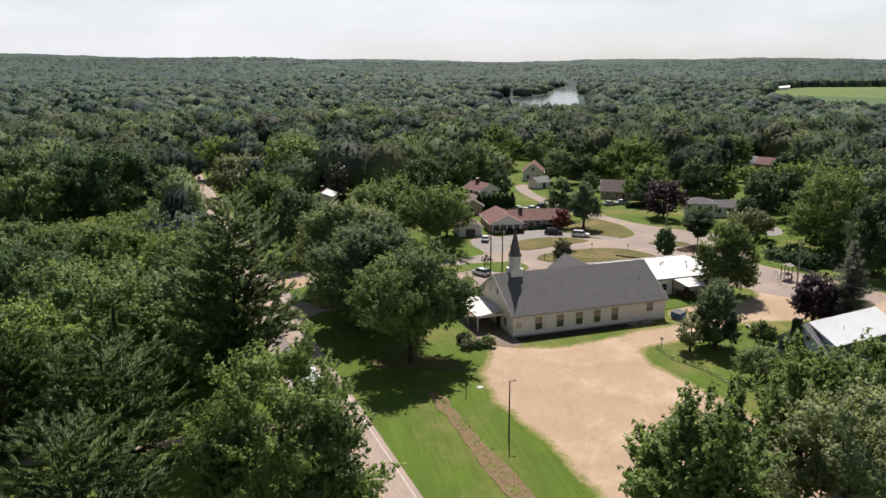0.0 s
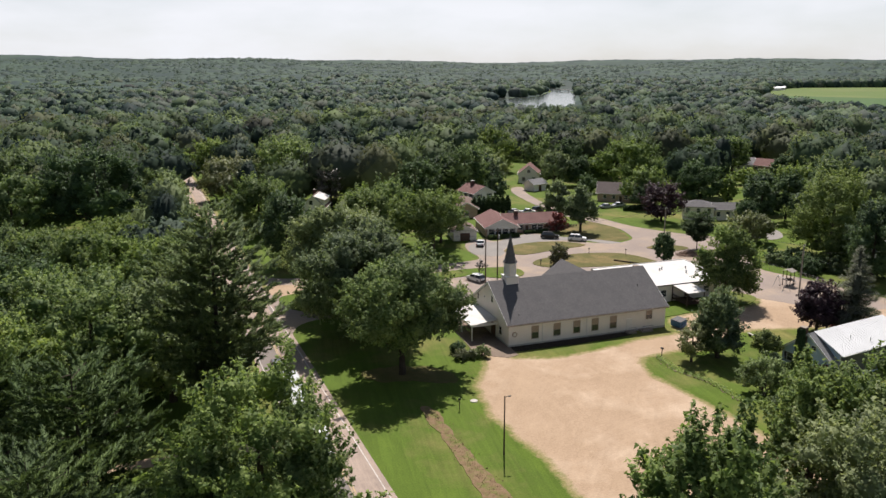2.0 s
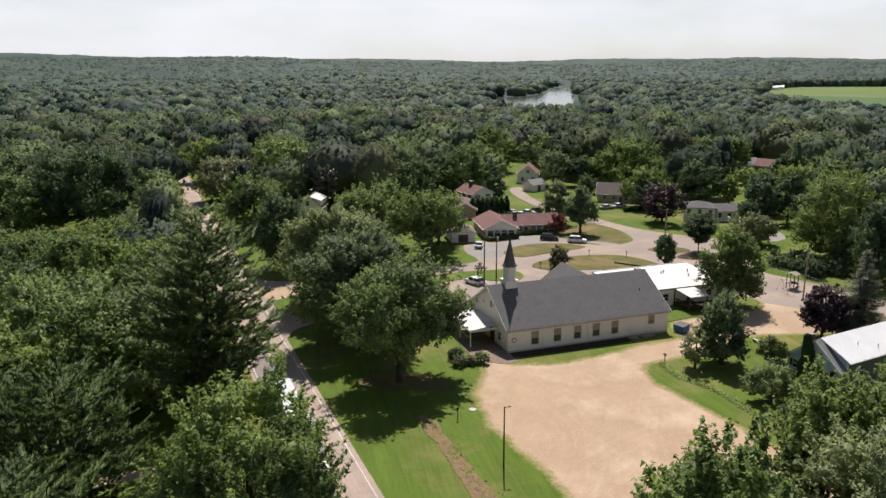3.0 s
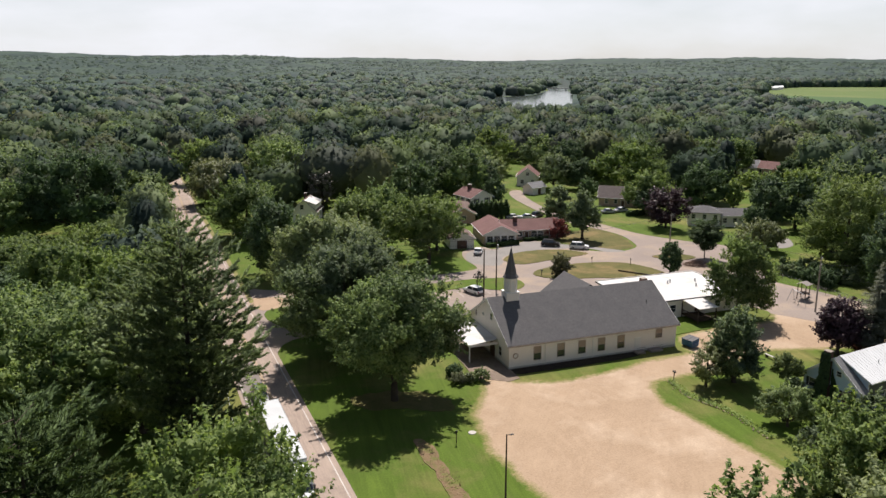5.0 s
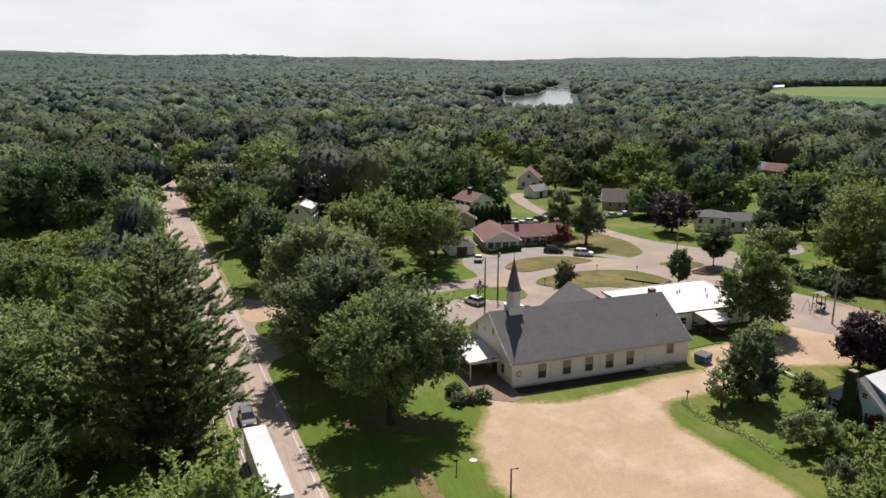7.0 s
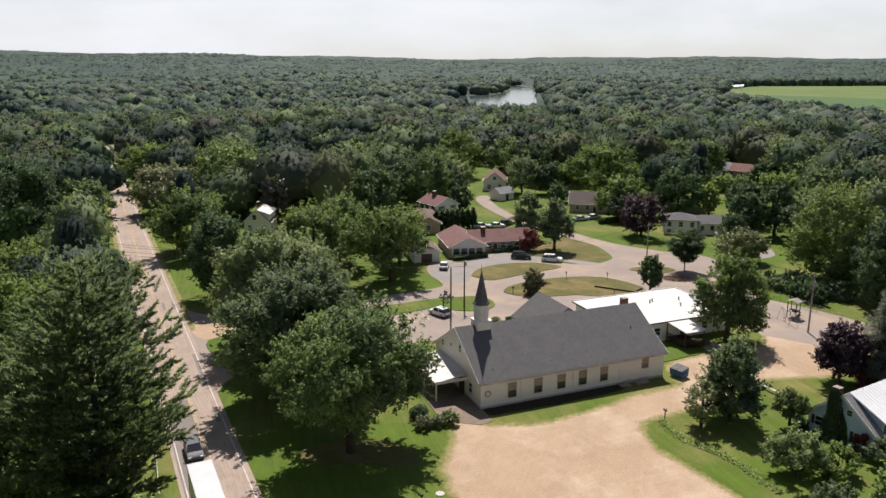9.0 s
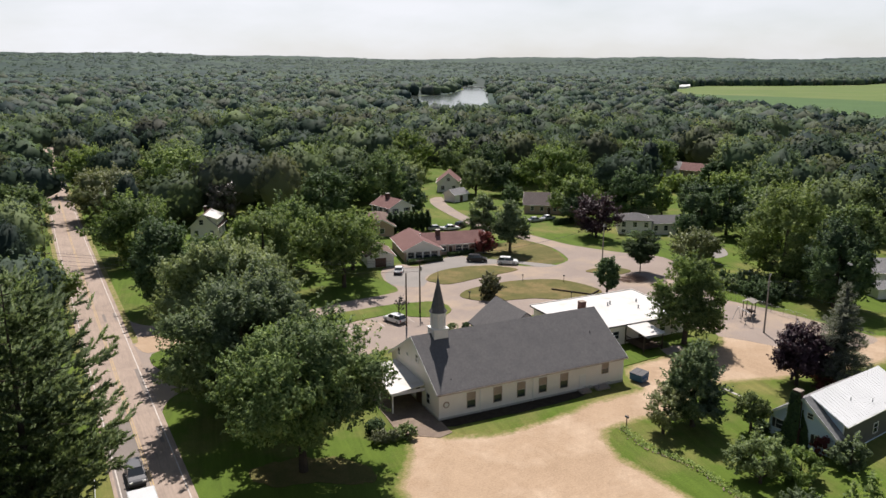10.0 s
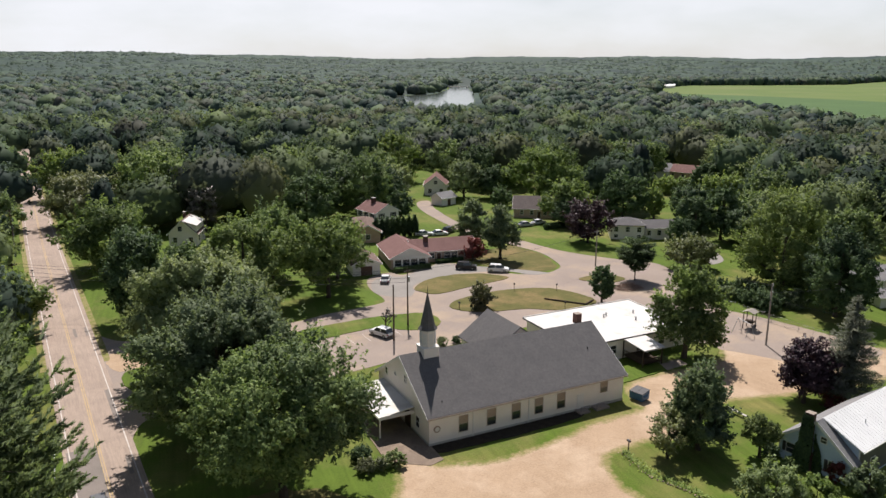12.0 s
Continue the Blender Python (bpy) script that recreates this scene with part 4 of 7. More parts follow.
# houses
W1 = lambda us, z=1.0, w=1.0, h=1.3, side="front": tuple((side, u, z, w, h) for u in us)
# red-roofed ranch with a forward wing
house(pose(43.2, 83.6, 0, 0, 0, -10), 15.5, 8.2, 2.7, 2.0, TANWALL, REDSHINGLE, "ranch house with red-brown roof and tan brick walls", wins=W1((-3.5, 0.5, 2.2, 5.5), 0.9, 1.5, 1.3), doors=(("front", -1.6, 1.0),), chimney=(-4.0, -0.9, 1.0, 5.6))
rw = house(pose(33.6, 84.2, 0, 0, 0, 79.5), 14.5, 9.0, 2.7, 2.1, TANWALL, REDSHINGLE, "red-brown roofed wing with wide white gable", wins=tuple(("left", u, 0.8, 1.5, 1.4) for u in (-2.8, -0.9, 1.0, 2.9)) + W1((-4, 0, 4), 1.0), name="house_wing")
part("gable_panel", solid(prism([(-4.45, 2.72), (4.45, 2.72), (0, 4.72)], "x", -7.34, -7.26)), TRIM, rw, "white clad gable")
part("porch_beam", solid(box(-7.42, -7.26, -4.5, 4.5, 2.35, 2.7)), TRIM, rw)
for y in (-3.9, -1.85, 0.05, 1.95, 3.9):
    part("porch_column", solid(box(-7.44, -7.27, y - 0.14, y + 0.14, 0, 2.35)), TRIM, rw)
house(pose(22.0, 80.6, 0, 0, 0, 80), 9.0, 6.2, 2.6, 1.5, CREAM, BROWNSHINGLE, "small garage with brown roof", name="garage", doors=(("left", 0.0, 2.6),))
# white two-storey house with a lower wing
house(pose(42.6, 122.5, 0, 0, 0, 103), 9.4, 7.8, 5.2, 2.0, SIDING, REDSHINGLE, "white two-storey house with red-brown roof and dark shutters", wins=tuple(("left", u, z, 1.0, 1.4) for u in (-2.0, 2.0) for z in (0.9, 3.4)) + tuple(("back", u, z, 1.0, 1.4) for u in (-2.8, 0.2, 3.0) for z in (0.9, 3.4)) + W1((-3, 0, 3), 3.4), chimney=(1.2, 0.6, 1.0, 8.4), shutters=True)
house(pose(34.4, 110.0, 0, 0, 0, 72), 10, 6.4, 2.9, 1.8, TANWALL, BROWNSHINGLE, "low tan wing with brown roof", wins=W1((-2.5, 0.5, 3)) + (("left", 0, 0.9, 1.2, 1.3),), name="house_wing")
house(pose(35.6, 116.0, 0, 0, 0, 70), 6.0, 5.0, 3.9, 1.0, CREAM, BROWNSHINGLE, "sun porch with a row of small windows", "hip", wins=tuple(("left", u, 2.4, 0.8, 1.0) for u in (-1.6, -0.5, 0.6, 1.7)), name="sun_porch")
# far houses
house(pose(83.5, 168, 0, 0, 0, 62), 11, 8, 3.6, 3.2, SIDING, REDSHINGLE, "white house with red gable roof among trees", wins=tuple(("left", u, 0.9, 1.2, 1.4) for u in (-2, 2)) + (("left", 0, 4.0, 1.2, 1.2),) + W1((-3, 0, 3)))
house(pose(75.7, 146.5, 0, 0, 0, 20), 6.5, 5, 2.6, 1.5, SIDING, PALESHINGLE, "small white shed beside the lane", name="shed", doors=(("front", 0, 1.4),))
house(pose(93.5, 116.5, 0, 0, 0, -35), 15, 9, 2.9, 3.0, TANWALL, DULLSHINGLE, "tan ranch house with broad grey-brown roof", wins=W1((-5, -2, 2, 5)) + (("left", 0, 1, 1.4, 1.3),), doors=(("front", 0.2, 1.0),))
house(pose(98.4, 81.4, 0, 0, 0, -34), 8.8, 7.6, 3.9, 1.5, SIDING, GREYSHINGLE, "pale split-level house with grey roof", "hip", wins=W1((-3, 0, 3), 2.1) + W1((-3, 3), 0.5, 1.0, 0.8) + tuple(("left", u, 2.1, 1.1, 1.3) for u in (-2, 2)))
house(pose(105.6, 77.6, 0, 0, 0, -20), 8.4, 7.2, 3.2, 1.4, SIDING, GREYSHINGLE, "low grey-roofed wing with a dark porch", wins=W1((-3.4, -0.6), 1.2) + W1((3.2,), 0.2, 2.0, 2.2), name="house_wing")
wh = house(pose(-9.2, 127.0, 0, 0, 0, 68), 9.0, 7.0, 3.4, 3.3, SIDING, BROWNSHINGLE, "white house with brown gable roof and pale dormer above the trees", wins=W1((-2, 2), 1.0) + (("left", 0.6, 3.9, 1.0, 1.3), ("left", -2, 1, 1, 1.3), ("left", 2, 1, 1, 1.3)), chimney=(2.5, 1, 0.7, 7.6))
part("dormer", solid(prism([(-3.4, 3.0), (-3.4, 5.3), (0, 6.5), (0, 4.0)], "x", -4.3, 3.8)), SIDING, wh, "white dormer wall")
part("dormer_roof", solid(prism([(0.1, 6.62), (-3.8, 5.28), (-3.8, 5.42), (0.1, 6.76)], "x", -4.75, 4.1)), WHITEROOF, wh, "pale flat dormer roof")
house(pose(190.5, 154.5, 0, 0, 0, -62), 11, 9, 3, 2.4, TANWALL, REDSHINGLE, "distant house with a red roof and brick wall", wins=W1((-4, 0, 4)))
house(pose(183.5, 163, 0, 0, 0, -35), 9, 9, 3, 2.6, CREAM, PALESHINGLE, "distant grey-roofed house among trees", wins=W1((-2, 2)))
house(pose(112.5, 21.0, 0, 0, 0, -25), 20, 9, 2.8, 1.9, CREAM, PALESHINGLE, "long low house with pale grey roof", wins=W1((-7, -4, -1, 2, 5, 8), 1.0))
house(pose(104.5, 11.5, 0, 0, 0, -20), 5.0, 4.2, 2.2, 0.9, CREAM, PALESHINGLE, "small grey-roofed shed on a lawn", name="shed")
for x, y, L, r in ((1078, 1132, 15, -35), (1107, 1158, 24, -45), (1136, 1178, 12, -40)):
    house(pose(x, y, -5.6, 0, 0, r), L, 11, 4.5, 2.5, SIDING, METALROOF, "distant white farm building at the field edge", name="barn", trim=False)

# foreground house: gable end towards the lot, white metal roof
fh = thing("house", pose(37.3, -25.0, 0, 0, 0, 9), "pale blue house with white metal roof and ivy-covered chimney", "house")
part("wall", solid(prism([(4.3, 0), (4.3, 2.8), (0, 6.2), (-4.3, 2.8), (-4.3, 0)], "x", 0, 17)), BLUESIDING, fh, "pale blue clad wall")
dormer = part("dormer", solid(prism([(-4.28, 2.6), (-4.28, 4.15), (0, 6.15), (0, 4.0)], "x", 1.3, 16.8)), BLUESIDING, fh, "long raised dormer wall")
part("dormer_roof", solid(prism([(0.05, 6.3), (-4.85, 4.05), (-4.85, 4.2), (0.05, 6.46)], "x", 0.9, 17.3)), METALROOF, dormer, "white metal roof")
for k in range(27):
    part("roof_rib", solid(prism([(0.0, 6.44), (-4.85, 4.19), (-4.85, 4.212), (0.0, 6.465)], "x", 1.0 + k * 0.61, 1.03 + k * 0.61)), METALROOF, dormer)
part("gutter", solid(box(0.9, 17.3, -4.97, -4.85, 4.02, 4.16)), TRIM, dormer)
for sg in (-1, 1):
    x1 = 17.35 if sg > 0 else 1.25
    part("roof", solid(prism([(0, 6.25), (sg * 4.75, 2.5), (sg * 4.75, 2.66), (0, 6.42)], "x", -0.4, x1)), PALESHINGLE, fh, "grey shingled slope")
    part("bargeboard", solid(prism([(0, 6.02), (sg * 4.75, 2.26), (sg * 4.75, 2.68), (0, 6.44)], "x", -0.46, -0.4)), TRIM, fh)
for bx in (box(-0.04, 0.1, -4.34, -4.2, 0, 2.8), box(-0.04, 0.1, 4.2, 4.34, 0, 2.8), box(1.26, 1.4, -4.33, -4.2, 2.6, 4.15)):
    part("corner_board", solid(bx), TRIM, fh)
for y, z, w, h, sh in ((2.9, 1.1, 1.0, 1.2, True), (-2.2, 0.9, 1.0, 1.2, True), (-0.85, 3.9, 0.7, 0.7, False)):
    window(fh, pose(0, y, z, 0, 0, -90), w, h, shutters=sh)
# darker panel just proud of the long side wall
part("side_panel", solid(box(1.5, 16.9, -4.36, -4.29, 0.25, 3.98)), DARKPANEL, fh, "dark panel over the long side wall")
window(fh, pose(4.5, -4.36, 1.0), 1.0, 1.3)
window(fh, pose(9, -4.36, 1.0), 1.0, 1.3)
chim = part("chimney", softened(solid(box(-0.75, 0.05, 0.35, 1.25, 0, 7.1), box(-0.85, 0.05, 0.1, 1.5, 0, 2.2)), 0.02), BRICK, fh, "brick chimney overgrown with ivy")
part("chimney_cap", solid(box(-0.79, 0.09, 0.31, 1.29, 7.1, 7.18)), WALKWAY, chim)
part("roof_vent", solid(tube([(6, -2.4, 5.0), (6, -2.4, 5.8)], [0.06, 0.06], 8)), STEEL, dormer)
part("roof_vent", solid(tube([(9, -3.6, 4.6), (9, -3.6, 5.3)], [0.06, 0.06], 8)), STEEL, dormer)


# ---- trees and shrubs ----
def unit(v):
    return v / np.maximum(np.linalg.norm(v, axis=-1, keepdims=True), 1e-9)


def cards(g, pos, out, size, aspect=0.75, jitter=0.7, soft=0.6, round_=None):
    """Leaf sprays: one pointed three-cornered leaf each, at pos, facing roughly outwards; corners and their soft normals."""
    k = len(pos)
    out = unit(out)
    nrm = unit(out + jitter * g.normal(size=(k, 3)))
    t = unit(np.cross(nrm, g.normal(size=(k, 3))))
    b = np.cross(nrm, t)
    s = (size * (0.6 + 0.8 * g.random((k, 1))))
    v = np.stack([pos - t * s * 0.7 - b * s * aspect, pos + t * s * 1.1, pos - t * s * 0.7 + b * s * aspect], 1)
    flip = (np.cross(v[:, 1] - v[:, 0], v[:, 2] - v[:, 0]) * nrm).sum(1) < 0
    v[flip] = v[flip][:, ::-1]
    soft_n = unit((out if round_ is None else round_) * soft + nrm * (1 - soft))
    return np.concatenate([v.reshape(-1, 3), np.repeat(soft_n, 3, 0)], 1)


ICO = bmesh.new()
bmesh.ops.create_icosphere(ICO, subdivisions=2, radius=1)
ICO_V = np.array([v.co[:] for v in ICO.verts])
ICO_F = np.array([[v.index for v in f.verts] for f in ICO.faces])
ICO.free()
ICO1 = bmesh.new()
bmesh.ops.create_icosphere(ICO1, subdivisions=1, radius=1)
ICO1_V = np.array([v.co[:] for v in ICO1.verts])
ICO1_F = np.array([[v.index for v in f.verts] for f in ICO1.faces])
ICO1.free()


def leaf_mesh(name, leaves, mats, cores=(), index=None):
    """Leaves and dark inner masses (points with normals, triangles) in one mesh."""
    vs, loops = [leaves], [np.arange(len(leaves))]
    off = len(leaves)
    for v, f in cores:
        if v.shape[1] == 3:
            v = np.concatenate([v, unit(v - v.mean(0))], 1)
        vs.append(v)
        loops.append((f + off).ravel())
        off += len(v)
    vs, loops = np.concatenate(vs), np.concatenate(loops)
    me = np_mesh(name, vs[:, :3], loops, np.full(len(loops) // 3, 3), mats, index)
    me.shade_smooth()
    at = me.attributes.new("custom_normal", "FLOAT_VECTOR", "POINT")
    at.data.foreach_set("vector", np.ascontiguousarray(vs[:, 3:], np.float32).ravel())
    return me


def envelope(kind, u):
    """Radius share of a crown at height share u (0 foot, 1 top)."""
    if kind == "round":
        return np.sqrt(np.clip(1 - (2 * u - 1) ** 2, 0, 1)) * (1.08 - 0.2 * u)
    if kind == "oval":
        return np.clip(np.sin(np.pi * np.clip(u * 0.93 + 0.05, 0, 1)) ** 0.7, 0, 1)
    if kind == "pear":
        return np.clip(np.sin(np.pi * np.clip(u ** 0.7 * 0.95 + 0.05, 0, 1)) ** 0.8, 0, 1)
    if kind == "cone":
        return np.clip(1.02 - u, 0, 1) ** 0.85
    if kind == "spread":
        return np.clip(np.sin(np.pi * np.clip(u * 0.8 + 0.18, 0, 1)), 0, 1) ** 0.6
    return 1 - 0.9 * u


def broadleaf(seed, h, r, foot, leaf, n=5000, size=0.34, kind="round", clumps=46, droop=0.0, trunk=0.0, gap=0.0, shift=(0.0, 0.0), core=0.5, tuft=2.4):
    """Meshes of a broad-leaved tree: trunk with limbs, and a lumpy crown of leaves."""
    g = np.random.default_rng(seed)
    n, size = int(n * 1.5), size * 0.9
    u = 0.06 + 0.9 * g.random(clumps) ** 0.85
    az = g.random(clumps) * 2 * np.pi
    rad = envelope(kind, u) * (0.45 + 0.42 * g.random(clumps) ** 0.5)
    lob = 1 + 0.22 * np.sin(az * 2 + seed) + 0.16 * np.sin(az * 3 + seed * 2.1)
    c = np.stack([rad * lob * r * np.cos(az), rad * lob * r * np.sin(az), foot + u * (h - foot) * 0.93], 1)
    cr = r * (0.2 + 0.17 * g.random(clumps)) * (1.1 - 0.35 * u)
    # short shoots that stand out of the crown
    ns = clumps
    us, as_ = 0.12 + 0.88 * g.random(ns), g.random(ns) * 2 * np.pi
    rs_ = envelope(kind, us * 0.96) * np.minimum((0.8 + 0.36 * g.random(ns)) * (1 + 0.22 * np.sin(as_ * 2 + seed) + 0.16 * np.sin(as_ * 3 + seed * 2.1)), 1.12)
    sc = np.stack([rs_ * r * np.cos(as_), rs_ * r * np.sin(as_), foot + us * (h - foot) * 0.97], 1)
    c = np.concatenate([c, sc]) + np.array([shift[0], shift[1], 0.0])
    cr = np.concatenate([cr, r * (0.08 + 0.08 * g.random(ns))])
    u = np.concatenate([u, us])
    # tufts of leaves on the clumps and along the shoots
    per = 14
    nt = int(0.68 * n) // per
    which = g.choice(len(c), nt, p=cr ** 1.8 / (cr ** 1.8).sum())
    d = unit(g.normal(size=(nt, 3)) + np.array([0, 0, 0.3]))
    reach = 0.62 + 0.45 * g.random((nt, 1)) ** 0.7
    hub = c[which] + d * cr[which][:, None] * reach * np.array([1.12, 1.12, 0.82])
    mid = np.array([shift[0], shift[1], foot + (h - foot) * 0.4])
    axis = unit(c - np.array([shift[0], shift[1], foot + (h - foot) * 0.35]) + np.array([0, 0, 0.25 * r]))
    spray = which >= clumps
    along = (g.random((nt, 1)) * 2.4 - 0.9) * cr[which][:, None]
    hub = np.where(spray[:, None], c[which] + axis[which] * along + d * cr[which][:, None] * 0.42, hub)
    hub[:, 2] -= droop * np.hypot(hub[:, 0], hub[:, 1]) / r * g.random(nt) * 2.0
    hub[:, 2] = np.maximum(hub[:, 2], foot * 0.75)
    if gap:
        keep = g.random(nt) > gap * (np.sin(hub[:, 0] * 1.7 + seed) * np.sin(hub[:, 1] * 1.3) * np.sin(hub[:, 2] * 1.9) > 0.1)
        hub, d = hub[keep], d[keep]
        nt = len(hub)
    outw = unit(hub - mid)
    lead = unit(d * 0.4 + outw * 0.6 + np.array([0, 0, 0.55]) + 0.22 * g.normal(size=(nt, 3)))
    ln = min(size * tuft, 0.17 * r) * (0.6 + 0.8 * g.random((nt, 1)))
    hub, d, outw, lead, ln = (np.repeat(v, per, 0) for v in (hub, d, outw, lead, ln))
    s_ = g.random((len(hub), 1))
    off = g.normal(size=(len(hub), 3))
    off -= (off * lead).sum(1, keepdims=True) * lead
    pos = hub + lead * ln * (2.3 * s_ - 0.8) + off * ln * 0.34 * (1.1 - 0.7 * s_)
    face = unit(unit(off) * 0.55 + lead * 0.4 + np.array([0, 0, 0.45]))
    # single leaves fill the clumps between the tufts
    ns = n - nt * per
    wl_ = g.choice(clumps, ns, p=cr[:clumps] ** 1.8 / (cr[:clumps] ** 1.8).sum())
    ds = unit(g.normal(size=(ns, 3)) + np.array([0, 0, 0.3]))
    ps = c[wl_] + ds * cr[wl_][:, None] * (0.58 + 0.24 * g.random((ns, 1))) * np.array([1.12, 1.12, 0.82])
    ps[:, 2] = np.maximum(ps[:, 2] - droop * np.hypot(ps[:, 0], ps[:, 1]) / r * g.random(ns) * 2.0, foot * 0.75)
    pos, d, outw = np.concatenate([pos, ps]), np.concatenate([d, ds]), np.concatenate([outw, unit(ps - mid)])
    face = np.concatenate([face, unit(ds + np.array([0, 0, 0.45]))])
    q = cards(g, pos, face, size, 0.6, 0.5, 0.45, round_=unit(face * 0.6 + d * 0.35 + outw * 0.4))
    cores = []
    for k in range(0, clumps):
        f = core + 0.12 * g.random()
        cores.append((c[k] + ICO1_V * cr[k] * f * (0.8 + 0.35 * g.random((len(ICO1_V), 1))) * np.array([1.1, 1.1, 0.8]), ICO1_F))
    crown = leaf_mesh("crown", q, [leaf], cores)
    tr = trunk or 0.022 * h + 0.05
    bits = [tube([(0, 0, -0.2), (0.02 * h * g.normal() * 0.4, 0, foot * 0.6), (0.0, 0, foot + (h - foot) * 0.35), (0, 0, foot + (h - foot) * 0.75)], [tr * 1.35, tr, tr * 0.7, tr * 0.2], 8)]
    for k in np.argsort(u[:clumps])[: min(14, clumps)]:
        z0 = max(foot * 0.7, c[k, 2] - 0.5 * np.hypot(c[k, 0], c[k, 1]) - 0.6)
        bits.append(tube([(0, 0, z0), tuple(c[k] * [0.5, 0.5, 0] + [0, 0, (z0 + c[k, 2]) / 2 - 0.2]), tuple(c[k])], [tr * 0.42, tr * 0.28, tr * 0.1], 6))
    return crown, bits


def conifer(seed, h, r, foot, leaf, n=5000, size=0.3, kind="cone", tiers=16, lift=0.0, width=0.3, tuft=0, plume=1.5):
    """Meshes of a conifer: straight trunk and whorls of boughs."""
    g = np.random.default_rng(seed)
    pos, out, bits = [], [], [tube([(0, 0, -0.2), (0, 0, h * 0.5), (0, 0, h * 0.97)], [0.014 * h, 0.009 * h, 0.03], 8)]
    boughs = []
    for t in range(tiers):
        u = t / tiers
        z = foot + (h - foot) * u
        k = int(6 + 3 * (1 - u))
        a0 = g.random() * 6.28
        for j in range(k):
            a = a0 + 2 * np.pi * j / k + 0.25 * g.normal()
            ln = r * envelope(kind, np.array(u)) * (0.6 + 0.5 * g.random())
            boughs.append((a, z + 0.3 * g.normal(), max(ln, 0.25), u))
    w = np.array([b[2] for b in boughs]) ** 1.5
    which = g.choice(len(boughs), n, p=w / w.sum())
    a, z, ln = (np.array([b[i] for b in boughs])[which] for i in range(3))
    s = g.random(n) ** (0.8 if tuft else 0.6)
    side = g.normal(size=n) * 0.17 * ln * (1.15 - 0.55 * s) + 0.12 * g.normal(size=n)
    x = np.cos(a) * s * ln - np.sin(a) * side
    y = np.sin(a) * s * ln + np.cos(a) * side
    zz = z + s * ln * (lift - 0.25 + 0.3 * s) + 0.16 * g.normal(size=n)
    pos = np.stack([x, y, zz], 1)
    out = np.stack([np.cos(a) * 0.5, np.sin(a) * 0.5, np.full(n, 0.9)], 1)
    t = unit(np.stack([np.cos(a), np.sin(a), np.full(n, 0.15)], 1) + 0.45 * g.normal(size=(n, 3)))
    if tuft:
        # feathery plumes that sweep outwards and up from the boughs, each set round with short needles
        k = -(-n // tuft)
        al = a[::tuft]
        sd = g.choice([-1.0, 0.0, 1.0], k) * (0.4 + 0.7 * g.random(k))
        lead = unit(np.stack([np.cos(al) - np.sin(al) * sd, np.sin(al) + np.cos(al) * sd, 0.35 + 0.55 * g.random(k)], 1) + 0.22 * g.normal(size=(k, 3)))
        span = plume * (0.6 + 0.6 * g.random(k))
        start, lead, span = (np.repeat(v, tuft, 0)[:n] for v in (pos[::tuft], lead, span[:, None]))
        w_ = g.random((n, 1))
        off = g.normal(size=(n, 3))
        off = unit(off - (off * lead).sum(1, keepdims=True) * lead)
        pos = start + lead * span * w_ + off * 0.13 * plume * (1.15 - w_) * (0.4 + 0.6 * g.random((n, 1)))
        t = unit(lead + 0.75 * off)
        out = unit(off + 0.25 * lead + np.array([0, 0, 0.6]))
    nrm = unit(out + 0.5 * g.normal(size=(n, 3)))
    b = unit(np.cross(nrm, t))
    sz = size * (0.6 + 0.8 * g.random((n, 1)))
    v = np.stack([pos - t * sz * 0.8 - b * sz * width, pos - t * sz * 0.8 + b * sz * width, pos + t * sz * 1.3], 1)
    flip = (np.cross(v[:, 1] - v[:, 0], v[:, 2] - v[:, 0]) * nrm).sum(1) < 0
    v[flip] = v[flip][:, ::-1]
    q = np.concatenate([v.reshape(-1, 3), np.repeat(unit(nrm * 0.6 + out * 0.6), 3, 0)], 1)
    ax = np.linspace(0, 2 * np.pi, 9)[:-1]
    wide = 0.2
    cv = np.concatenate([np.stack([wide * r * envelope(kind, np.array(uu)) * np.cos(ax), wide * r * envelope(kind, np.array(uu)) * np.sin(ax), np.full(8, foot + (h - foot) * uu)], 1) for uu in (0.02, 0.3, 0.6, 0.9)])
    cf = np.array([f for k in range(3) for i in range(8) for f in ((k * 8 + i, k * 8 + (i + 1) % 8, k * 8 + 8 + i), (k * 8 + (i + 1) % 8, k * 8 + 8 + (i + 1) % 8, k * 8 + 8 + i))])
    crown = leaf_mesh("crown", q, [leaf], [] if tuft else [(cv, cf)])
    for aa, z0, l0, u in boughs[:: 3]:
        bits.append(tube([(0, 0, z0), (np.cos(aa) * l0 * 0.8, np.sin(aa) * l0 * 0.8, z0 + l0 * 0.8 * (lift - 0.02))], [0.06, 0.02], 5))
    return crown, bits


def plant(x, y, made, label, category="tree", turn=0.0, name="tree", group=""):
    crown, bits = made
    ob = thing(name, pose(x, y, 0, 0, 0, turn), label, category, group)
    part("trunk", solid(*bits), BARK, ob)
    share("crown", crown, ob, Matrix())
    return ob


# the large trees round the church and along the road
plant(-19.4, -4.6, broadleaf(1, 17.4, 8.9, 5.6, LEAF, 34000, 0.23, "round", 54, gap=0.6, trunk=0.42, shift=(0.4, 0.3)), "broad green maple on the church lawn", name="maple_tree")
plant(-22.4, 13.2, broadleaf(2, 19.2, 8.9, 3.4, LEAFGREY, 34000, 0.25, "round", 64, gap=0.2, shift=(0.8, 0.0), core=0.62), "large green maple with pale glossy leaves beside the road", name="maple_tree")
plant(-20.5, 31.5, broadleaf(3, 19.5, 9.2, 4.0, LEAFPALE, 28000, 0.28, "round", 72, core=0.62), "wide grey-green tree beside the parking lot", name="silver_maple_tree")
